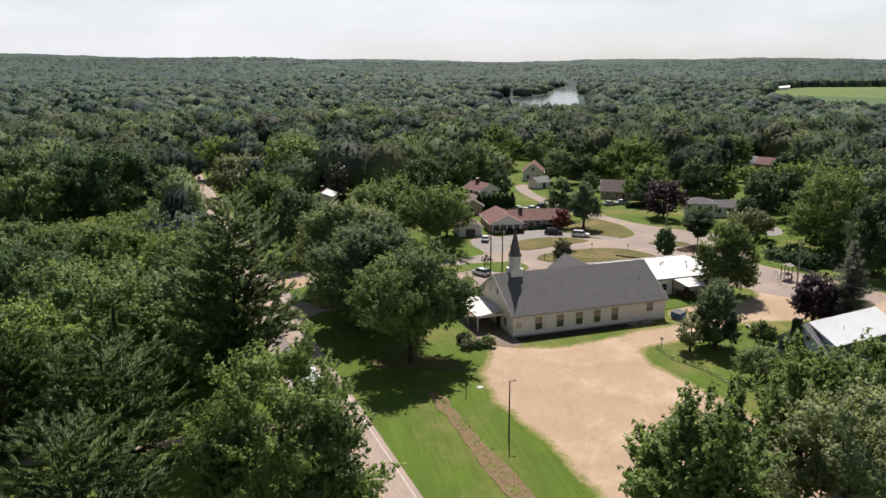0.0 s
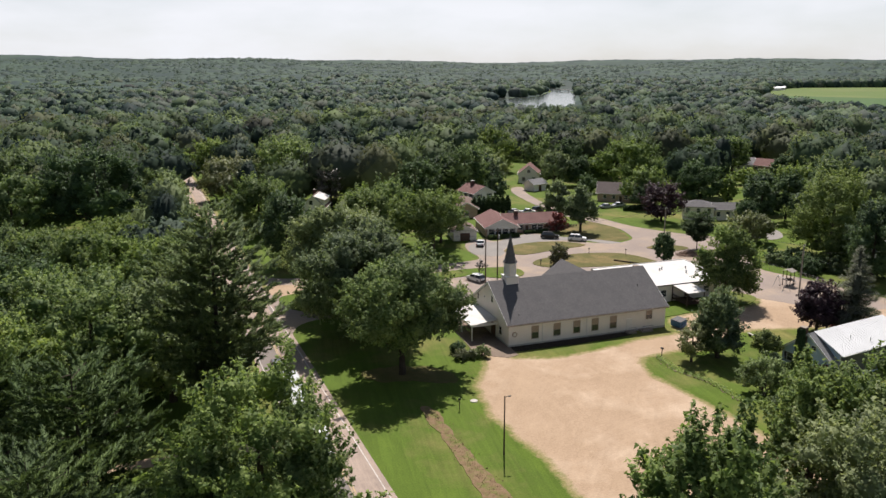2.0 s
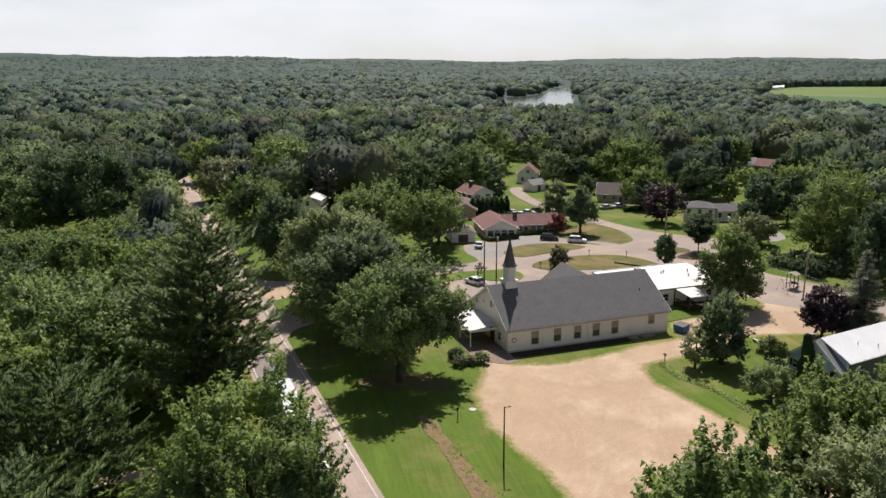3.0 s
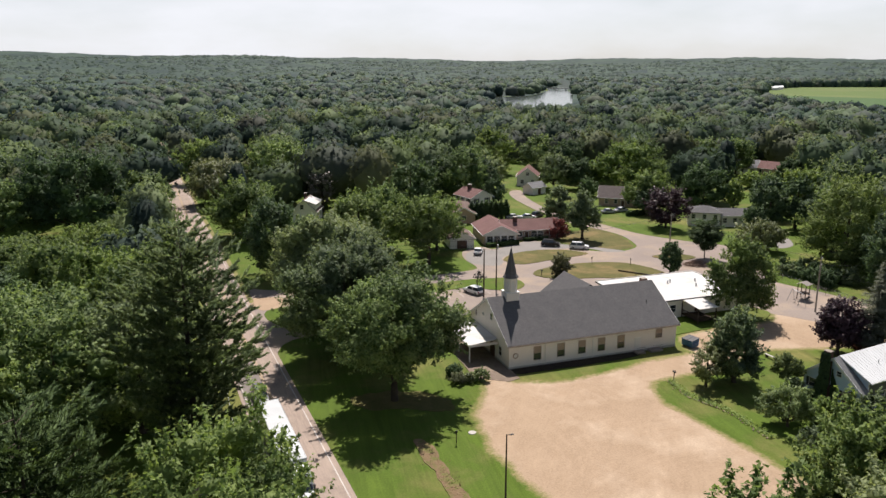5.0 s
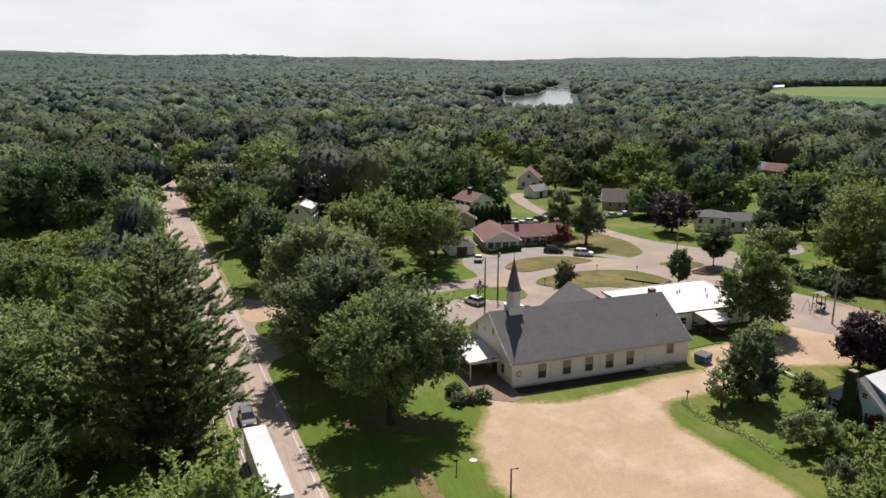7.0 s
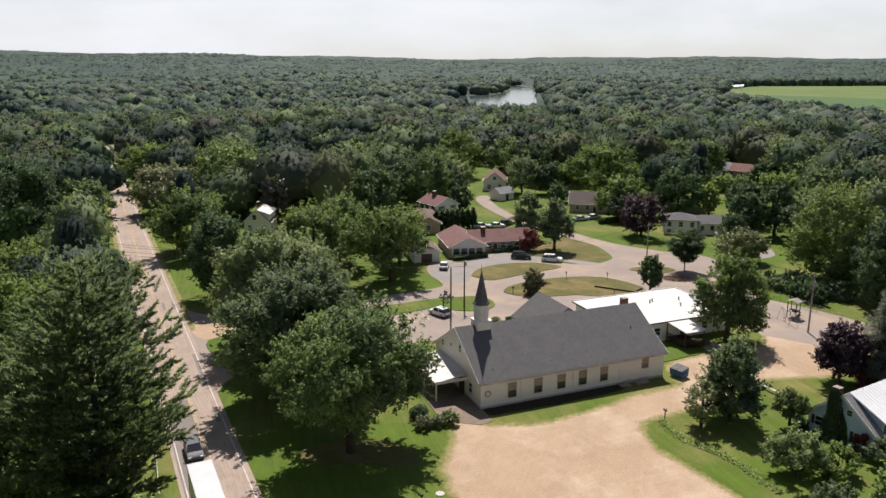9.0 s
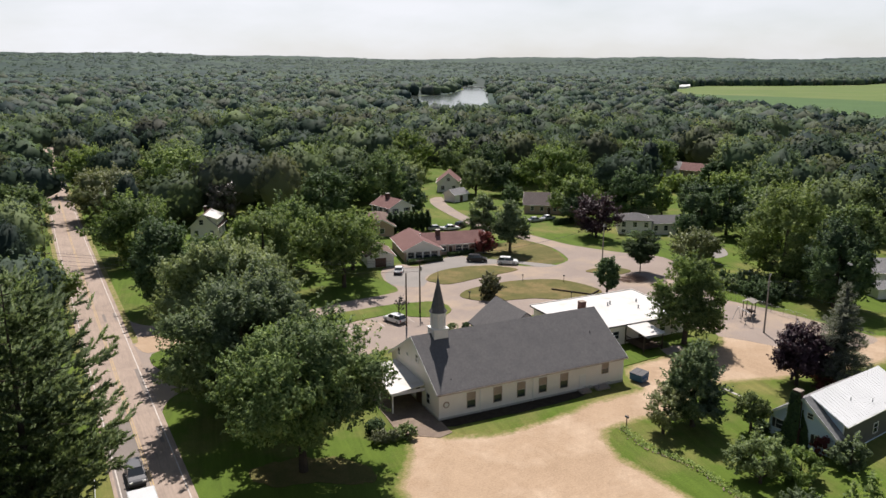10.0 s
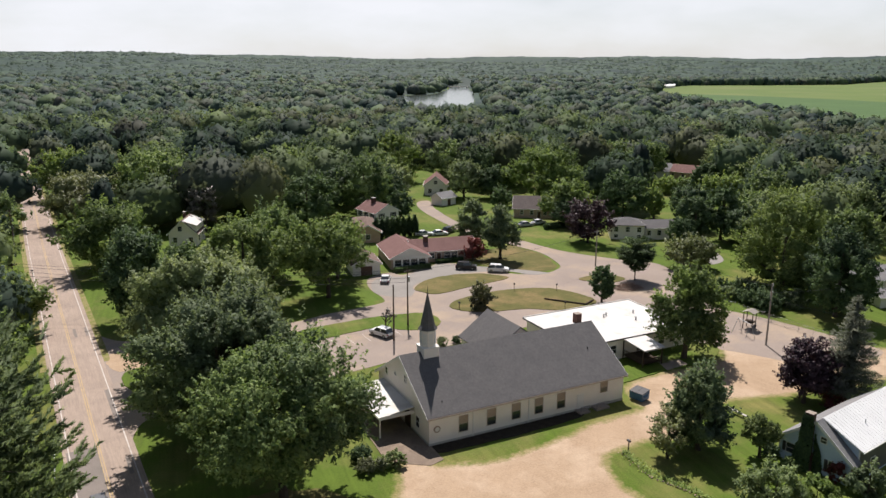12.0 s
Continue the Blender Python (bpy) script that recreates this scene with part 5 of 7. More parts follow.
plant(-18.0, 23.0, broadleaf(31, 16.0, 6.3, 4.0, LEAFPALE, 9000, 0.3, "round", 40), "grey-green tree between road and church", name="silver_maple_tree")
plant(-26.6, 65.0, broadleaf(4, 17.5, 6.4, 0.9, LEAFDARK, 10000, 0.32, "oval", 70), "dense dark green tree beside the road", name="tree")
plant(-28.6, 107.0, broadleaf(5, 15.0, 10.6, 1.2, LEAFLIGHT, 12000, 0.36, "round", 50), "dome-shaped green tree beside the road", name="tree")
plant(-31.6, 164.0, broadleaf(6, 14.8, 11.4, 1.6, LEAFOLIVE, 9000, 0.36, "round", 50), "grey-green spreading tree beside the road", name="tree")
plant(-8.2, 63.2, broadleaf(7, 18.0, 8.0, 4.5, LEAFLIGHT, 11000, 0.3, "round", 46), "light green tree on a lawn", name="tree")
plant(8.4, 64.2, broadleaf(8, 15.5, 7.6, 5.2, LEAFLIGHT, 11000, 0.3, "round", 46), "light green spreading tree on a lawn", name="tree")
plant(-16, 84, broadleaf(9, 8.6, 4.8, 1.6, LEAF, 5000, 0.34, "round", 40), "green tree behind the roadside row", name="tree")
plant(-45.8, -15.0, conifer(10, 29.2, 8.4, 2.0, NEEDLE, 120000, 0.225, "oval", 30, 0.2, 0.32, 48, 1.55), "tall white pine leaning branches over the road", "pine tree", name="pine_tree")
plant(-61.5, -1.0, broadleaf(11, 18.5, 10.5, 3.0, LEAF, 17000, 0.26, "round", 58), "broad green tree beside the pines", name="tree")
plant(-51.5, 12.0, broadleaf(12, 17.5, 8.5, 3.0, LEAF, 13000, 0.27, "round", 46), "round green tree beside the road", name="tree")
plant(-50.5, 68.0, broadleaf(13, 11.5, 8.4, 2.0, LEAFLIGHT, 7500, 0.36, "round", 46), "light green tree across the road", name="tree")
plant(-60.0, -32.0, conifer(14, 18.0, 8.2, 1.5, NEEDLEDARK, 48000, 0.22, "oval", 9, 0.3, 0.32, 60, 2.2), "spreading white pine with plumed branches", "pine tree", name="pine_tree")
plant(-61.0, -50.0, conifer(15, 17.5, 7.4, 1.5, NEEDLEDARK, 48000, 0.22, "oval", 9, 0.3, 0.32, 60, 2.0), "dark green pine with drooping plumes", "pine tree", name="pine_tree")
plant(-72.0, -20.0, conifer(16, 19.0, 8.0, 1.5, NEEDLEDARK, 26000, 0.24, "oval", 9, 0.3, 0.36, 36, 2.1), "dark green pine in a group", "pine tree", name="pine_tree")
plant(-44.3, -49.4, broadleaf(17, 22.2, 8.2, 3.0, LEAFLIGHT, 34000, 0.21, "round", 72), "light green cottonwood beside the road", name="cottonwood_tree")
plant(-11.6, -65.0, broadleaf(18, 18.8, 6.3, 3.0, LEAFLIGHT, 15000, 0.28, "oval", 44), "light green tree at the lot's edge", name="tree")
plant(7.7, -55.5, broadleaf(19, 17.6, 5.2, 2.0, LEAFLIGHT, 14000, 0.24, "round", 46), "green tree beside the lot", name="tree")
plant(20.2, -53.0, broadleaf(20, 15.6, 6.2, 2.0, LEAFLIGHT, 13000, 0.23, "round", 40), "tall green tree beside the lot", name="tree")
plant(3.5, -65.0, broadleaf(21, 17.5, 7.4, 1.5, LEAFPALE, 15000, 0.22, "round", 46), "grey-green tree below the camera", name="tree")
plant(-15.5, -66.5, broadleaf(22, 15.2, 4.8, 1.5, LEAFLIGHT, 9000, 0.28, "oval", 30), "small light green tree beside the lot", name="tree")
plant(19.0, -64.0, broadleaf(23, 18.0, 7.6, 1.5, LEAFGREY, 14000, 0.24, "round", 44), "green tree in a thicket", name="tree")
plant(23.2, -36.5, broadleaf(47, 3.6, 1.8, 0.8, LEAFGREY, 1700, 0.19, "round", 18), "small grey-green tree at the lot's edge", "shrub", name="small_tree")
for k, (x, y, h, r, mt, lab) in enumerate(((-52.0, -3.0, 18, 7.0, LEAFGREY, "grey-green tree behind the roadside pine"), (-70.0, 10.0, 17.5, 8.0, LEAF, "green tree in a dense group"), (-70.5, -12.0, 17, 8.0, LEAFLIGHT, "light green tree in a dense group"), (-52.5, 30.0, 17, 7.0, LEAFLIGHT, "light green roadside tree in a dense group"), (-52.5, 46.0, 14, 7.0, LEAF, "green roadside tree behind the verge"), (-50.0, -66.0, 14, 5.5, LEAFGREY, "grey-green tree below the flight line"))):
    plant(x, y, broadleaf(300 + k, h, r, 2.5, mt, 10000, 0.28, "round", 46), lab, name="tree")
plant(-75.0, -45.0, conifer(311, 20.0, 7.5, 1.5, NEEDLEDARK, 18000, 0.26, "oval", 9, 0.3, 0.36, 36, 2.1), "dark green pine in a group", "pine tree", name="pine_tree")
# round the gravel lot
plant(29.2, -15.3, broadleaf(24, 11.4, 3.6, 0.9, LEAFPEAR, 15000, 0.2, "pear", 80, core=0.66), "dark green pear tree at the lot's corner", name="tree")
plant(24.3, -15.2, broadleaf(25, 6.2, 2.4, 1.3, LEAFOLIVE, 2600, 0.17, "round", 24), "small brownish shrub tree at the lot's corner", "shrub", name="small_tree")
plant(52.0, -12.0, broadleaf(26, 9.2, 3.6, 1.5, LEAFPURPLE, 11000, 0.22, "round", 80), "dark purple-leaved maple beside the drive", name="purple_maple_tree")
plant(56.6, -14.9, conifer(27, 16.4, 5.0, 2.6, NEEDLEBLUE, 20000, 0.24, "cone", 24, -0.16, 0.2), "blue-grey spruce beside a gravel drive", "spruce tree", name="spruce_tree")
plant(48.9, 7.8, broadleaf(28, 15.0, 4.8, 3.8, LEAFLIGHT, 16000, 0.24, "spread", 52, droop=1.4, shift=(0.6, 0.4)), "leaning tree with drooping branches beside the annex", name="tree")
plant(34.3, -20.0, broadleaf(29, 5.3, 1.8, 2.2, LEAFGOLD, 4200, 0.17, "spread", 26), "small apple tree on a lawn", "apple tree", name="apple_tree")
plant(26.0, -29.2, broadleaf(30, 5.2, 3.1, 0.9, LEAFGREY, 3600, 0.2, "round", 26), "grey-green bushy tree before the blue house", "shrub", name="small_tree")
plant(30.6, -30.6, broadleaf(32, 3.0, 2.4, 0.2, LEAFLIGHT, 2600, 0.2, "round", 20), "light green bush before a house", "bush", name="bush")
plant(37.6, -31.6, broadleaf(33, 3.9, 2.0, 0.3, LEAFGREY, 2200, 0.2, "oval", 20), "grey-green bush at the house corner", "bush", name="bush")
for x, y, h, r, mt, s in ((37.9, -28.2, 2.6, 1.3, LEAFRED, 34), (36.2, -20.0, 1.4, 1.3, LEAFDARK, 35), (35.8, -23.6, 1.2, 1.1, LEAF, 36), (58.5, -11.5, 2.2, 2.6, LEAFRED, 37), (54.6, -15.0, 1.6, 1.8, LEAFRED, 38),
                          (-8.9, -2.1, 1.4, 1.2, LEAFOLIVE, 39), (-6.9, -2.4, 1.3, 1.0, LEAFOLIVE, 40), (-5.6, -2.2, 1.7, 1.2, LEAFGREY, 41), (-8.6, 0.5, 1.8, 1.3, LEAFDARK, 42), (16.8, 29.8, 1.5, 0.9, LEAFGREY, 43), (19.6, 30.2, 1.3, 0.8, LEAFDARK, 44), (-3.5, 19.5, 1.6, 1.2, LEAFDARK, 45), (44.6, 8.2, 1.0, 0.9, LEAFGREY, 46)):
    plant(x, y, broadleaf(s, h, r, 0.08, mt, int(1100 * r), 0.14, "round", 26, trunk=0.05), {LEAFRED: "low red-leaved bush beside a wall", LEAFDARK: "clipped dark green bush", LEAFGREY: "loose grey-green bush on the lawn", LEAF: "low green bush beside a wall", LEAFOLIVE: "rounded olive-green bush beside the walk"}[mt], "bush", name="bush")
# dark shrubs behind the play yard, mostly added to stand in for tree shade
gt = random.Random(8)
for k in range(14):
    y = 31 - 2.15 * (k % 7)
    plant(81.5 + 4.2 * (k // 7) + gt.uniform(-1.6, 2.2), y, broadleaf(400 + k, gt.uniform(1.6, 3.4), gt.uniform(1.5, 2.4), 0.1, gt.choice((LEAFDARK, LEAFPEAR, LEAFDARK, LEAFDARK)), 1900, 0.24, "oval", 22, trunk=0.07), "dark shrub filling in for shade behind the fence", "shrub", name="shrub", group="thicket behind the fence")
# round the houses beyond the street
TREES_MIDDLE = [(54.4, 88.0, 12.9, 3.7, LEAFPEAR, "pear"),
    (55.2, 75.5, 12.9, 3.7, LEAFPEAR, "pear"),
    (84.6, 80.0, 11.8, 5.5, LEAFPURPLE, "round"),
    (89.6, 48.4, 7.6, 5.0, LEAFOLIVE, "round"),
    (55.2, 36.7, 7.6, 2.3, LEAFDARK, "oval"),
    (32.3, 44.3, 4.9, 2.3, LEAFBRONZE, "round"),
    (96.4, 29.0, 20.6, 9.8, LEAFGOLD, "round"),
    (89.2, 10.8, 16.6, 6.0, LEAFDARK, "oval"),
    (94.6, 102.9, 12.3, 7.2, LEAFLIGHT, "round"),
    (87.0, 153.5, 13.2, 6.2, LEAFGREY, "round"),
    (1.6, 82.0, 16.5, 7.8, LEAF, "round"),
    (14.6, 76.5, 13.0, 6.0, LEAFLIGHT, "round"),
    (91.0, 98.0, 8.0, 3.8, LEAFDARK, "round"),
    (52.0, 128.0, 9.0, 3.6, LEAFDARK, "oval"),
    (80, -20, 13, 6.5, LEAF, "round"),
    (92, -12, 14, 7, LEAFLIGHT, "round")]
# east of the play yard
TREES_EAST = [(119.0, 50.0, 15.0, 7.0, LEAFGREY, "round"),
    (110.5, 68.5, 12.4, 4.2, LEAFDARK, "oval"),
    (118.4, 66.9, 14.6, 4.6, LEAFDARK, "oval"),
    (113.4, 101.0, 14.7, 7.4, LEAFDARK, "round"),
    (121.7, 96.4, 9.2, 3.0, LEAFLIGHT, "oval"),
    (129.0, 91.5, 10.0, 5.0, LEAFDARK, "round"),
    (123, 33, 14, 6.5, LEAF, "round"),
    (128, 12, 15, 7.5, LEAF, "round"),
    (122, 80, 12, 5, LEAFDARK, "oval"),
    (117, 59, 10, 5, LEAFDARK, "round"),
    (127, 62, 13, 6, LEAF, "round"),
    (103, 66, 7, 3.2, LEAFDARK, "oval"),
    (139, 71, 17, 8, LEAF, "round"),
    (146, 52, 16, 8, LEAFGREY, "round")]
TREES_EAST_FURTHER = [(157, 130, 5.6, 4.2, LEAFLIGHT, "round"),
    (163, 127, 5.2, 4.0, LEAF, "round"),
    (167, 119.5, 12, 6, LEAFDARK, "oval"),
    (204, 146, 16, 11, LEAFGREY, "round"),
    (90.5, 133.5, 5.8, 3.5, LEAFDARK, "round"),
    (150, 96, 12, 7, LEAFLIGHT, "round"),
    (168, 96, 15.8, 11.5, LEAFGREY, "round"),
    (185, 193, 11.5, 8, LEAF, "round")]
# across the road
TREES_WEST = [(-71.0, 124.0, 23.5, 14.0, LEAFDARK, "round"),
    (-97.0, 159.0, 20.0, 12.0, LEAF, "round"),
    (-76.9, 61.3, 12.5, 7.8, LEAFLIGHT, "round"),
    (-89, 84, 10, 6.5, LEAF, "round"),
    (-102, 74, 11, 7, LEAFLIGHT, "round"),
    (-78, 82, 9, 6, LEAFLIGHT, "round"),
    (-70, 52, 12, 7.5, LEAF, "round"),
    (-88, 55, 12, 8, LEAF, "round"),
    (-104, 50, 12, 8, LEAFGREY, "round"),
    (-108, 100, 14, 8, LEAF, "round"),
    (-62, 95, 9, 5.5, LEAF, "round"),
    (-114, 122, 17, 9, LEAFLIGHT, "round"),
    (-54.5, 103.0, 11.0, 6.2, LEAF, "round"),
    (-64.5, 77, 11.3, 7.4, LEAFLIGHT, "round"),
    (-55, 148, 14, 7, LEAF, "round"),
    (-64, 36, 17, 9, LEAFLIGHT, "round")]
TREES_WEST_FURTHER = [(-77, 22, 17, 9, LEAFDARK, "round"),
    (-36.5, 213, 17, 8.6, LEAFLIGHT, "round"),
    (-92, 119, 18, 9, LEAF, "round")]
# at the woods' edge
TREES_NORTH = [(33.5, 143.0, 15.0, 7.0, LEAFDARK, "round"),
    (24.5, 131.0, 15.5, 7.0, LEAFDARK, "round"),
    (55.5, 150.0, 13.0, 6.0, LEAFDARK, "round"),
    (52.0, 163.0, 15.0, 7.0, LEAFDARK, "round"),
    (66.0, 181.0, 15.0, 7.5, LEAF, "round"),
    (38.0, 184.0, 18.0, 9.0, LEAF, "round"),
    (44.0, 197.0, 19.0, 9.5, LEAFDARK, "round"),
    (29.0, 175.0, 17.0, 8.5, LEAFLIGHT, "round"),
    (49.0, 178.0, 16.0, 8.0, LEAF, "round"),
    (96.0, 149.9, 11.0, 5.0, LEAFDARK, "oval"),
    (45.5, 141.0, 18.0, 9.2, LEAF, "round"),
    (112.0, 140.5, 17.7, 12.0, LEAFLIGHT, "round"),
    (177, 162, 15.0, 8, LEAF, "round"),
    (61.5, 160.0, 12.4, 9.2, LEAFGREY, "round"),
    (81.3, 200.0, 19.6, 10.0, LEAFLIGHT, "round"),
    (-7.3, 189.0, 19.0, 11.6, LEAF, "round"),
    (-12.5, 164, 20.8, 11.6, LEAF, "round"),
    (122, 150, 19, 9, LEAF, "round"),
    (97, 184, 18, 8.5, LEAF, "round"),
    (104, 171, 16, 7.5, LEAFDARK, "round")]
TOWN = TREES_MIDDLE + TREES_EAST + TREES_EAST_FURTHER + TREES_WEST + TREES_WEST_FURTHER + TREES_NORTH
for k, (x, y, h, r, mt, kd) in enumerate(TOWN):
    nm = {LEAFPEAR: "dense oval green tree", LEAFPURPLE: "dark purple-leaved tree", LEAFDARK: "dark green tree", LEAFLIGHT: "light green tree", LEAF: "green tree", LEAFGREY: "grey-green tree", LEAFBRONZE: "small bronze-green tree", LEAFOLIVE: "dull olive-green tree", LEAFGOLD: "large yellow-green tree"}[mt]
    far_ = y > 100 or x > 105
    made = broadleaf(100 + (int(x * 3 + y * 7) % 211), h, r, 0.4 if h > 16 and 80 < x < 130 else 0.16 * h, mt, int(min(15000, (45 if far_ else 130 if kd == "round" else 420) * r * r + 1400)), 0.4 if far_ else 0.28, kd, 60, core=0.68 if kd != "round" else 0.5)
    plant(x, y, made, nm + (" on a lawn" if not far_ else " at the woods' edge"), name="tree")
plant(71.9, 46.6, conifer(64, 9.6, 4.7, 2.6, NEEDLEDARK, 9000, 0.34, "oval", 12, 0.1, 0.24), "dark spreading pine with a bare lower trunk", "pine tree", name="pine_tree")
plant(48.6, 77.0, broadleaf(60, 5.0, 2.6, 0.8, LEAFRED, 2200, 0.26, "round", 20), "red-leaved Japanese maple before the ranch house", "red tree", name="red_tree")
plant(10.9, 40.2, broadleaf(61, 4.4, 1.6, 1.4, LEAFBROWN, 240, 0.12, "round", 14), "small bare grey tree on the grass strip", "bare tree", name="bare_tree")
plant(-2.6, 137.0, broadleaf(62, 14.4, 4.6, 3.0, LEAFBROWN, 2600, 0.3, "oval", 34), "half-dead grey tree at the woods' edge", "bare tree", name="bare_tree")
hedge_made = conifer(63, 5.2, 1.15, 0.1, LEAFDARK, 5200, 0.2, "oval", 16, 0.3, 0.5)
first = plant(36.4, 108.4, hedge_made, "narrow dark arborvitae in a row", "hedge tree", name="arborvitae", group="arborvitae row")
for k in range(1, 8):
    copy_thing(first, pose(36.4 + 1.58 * k, 108.4 - 0.1 * k, 0, 0, 0, 40 * k))
for (x0, y0, x1, y1, h) in ((27.6, 75.6, 36.5, 75.2, 1.1), (39.5, 78.3, 46.5, 78.6, 0.9), (83.5, 98.5, 92.0, 98.0, 1.6)):
    g = np.random.default_rng(int(x0))
    n = 1500
    p = np.stack([g.uniform(x0, x1, n), g.uniform(min(y0, y1) - 0.5, max(y0, y1) + 0.5, n), h * g.random(n) ** 0.4], 1)
    q = cards(g, p, np.stack([g.normal(size=n), g.normal(size=n), np.full(n, 1.0)], 1), 0.18)
    core = (np.array([[x0, y0 - 0.4, 0], [x1, y1 - 0.4, 0], [x1, y1 + 0.4, 0], [x0, y0 + 0.4, 0], [x0, y0 - 0.4, h * 0.85], [x1, y1 - 0.4, h * 0.85], [x1, y1 + 0.4, h * 0.85], [x0, y0 + 0.4, h * 0.85]]), np.array([[4, 5, 6], [4, 6, 7], [0, 1, 5], [0, 5, 4], [1, 2, 6], [1, 6, 5], [2, 3, 7], [2, 7, 6], [3, 0, 4], [3, 4, 7]]))
    tagged(new("hedge", leaf_mesh("hedge", q, [LEAFDARK], [core])), "low clipped dark green hedge", "hedge")
# ivy on the chimney of the blue house
g = np.random.default_rng(77)
n = 5200
iz = 6.9 * g.random(n) ** 1.1
iw = np.interp(iz, [0, 2.5, 4, 6.9], [1.9, 1.5, 0.8, 0.55])
iy = 0.8 + iw * (g.random(n) * 2 - 1)
ix = np.where(np.abs(iy - 0.8) < 0.72, np.where(iz < 2.3, -0.9, -0.8), -0.05) - 0.16 * g.random(n)
q = cards(g, np.stack([ix, iy, iz], 1), np.tile([-1.0, 0, 0.3], (n, 1)), 0.15)
share("ivy", leaf_mesh("ivy", q, [LEAFDARK]), chim, Matrix(), "dark ivy climbing the chimney")


# ---- woodland ----
CLEAR = [[(-30, -90), (-34, 92), (-36, 136), (-21, 136), (-1, 131), (0, 103), (14, 102), (24, 104), (26, 132), (54, 134), (60, 158), (66, 192), (100, 192), (94, 152), (108, 130), (108, 104), (126, 88), (124, 40), (136, 8), (110, -30), (60, -34), (40, -60), (0, -90)],
         [(-46, -90), (-49, 90), (-52, 150), (-55, 210), (-58, 300), (-62, 420), (-52, 420), (-43, 300), (-40, 210), (-35, 150), (-24, -90)],
         [(-56, 40), (-115, 40), (-125, 140), (-60, 140)],
         [(172, 142), (172, 178), (202, 178), (200, 142)],
         [(166, 150), (180, 165), (150, 120), (140, 120)],
         [(112, 72), (124, 102), (140, 130), (176, 152), (206, 152), (200, 140), (174, 121), (145, 91), (122, 67)]]


def scatter(g, r0, r1, step, a0, a1, margin=0.0):
    cx, cy = -42.0, -95.0
    m = int(r1 / step) + 1
    gx, gy = np.meshgrid(np.arange(-m, m + 1) * step, np.arange(-m, m + 1) * step)
    x = (gx + step * 0.5 * g.normal(size=gx.shape)).ravel()
    y = (gy + step * 0.5 * g.normal(size=gy.shape)).ravel()
    rr, az = np.hypot(x, y), np.degrees(np.arctan2(x, y))
    ok = (rr > r0) & (rr < r1) & (az > a0) & (az < a1)
    x, y = x[ok] + cx, y[ok] + cy
    for k, pl in enumerate(CLEAR + [RIVER, FIELD]):
        w = margin if k in (0, 3, 4, 5) else 11.0 if k == len(CLEAR) else 0.0
        keep = ~(inside(x, y, pl) | inside(x - w, y, pl) | inside(x + w, y, pl) | inside(x, y - w, pl))
        x, y = x[keep], y[keep]
    for tx, ty, th, tr, tm, tk in TOWN:
        keep = np.hypot(x - tx, y - ty) > tr * 0.8 + 2.5
        x, y = x[keep], y[keep]
    return x, y


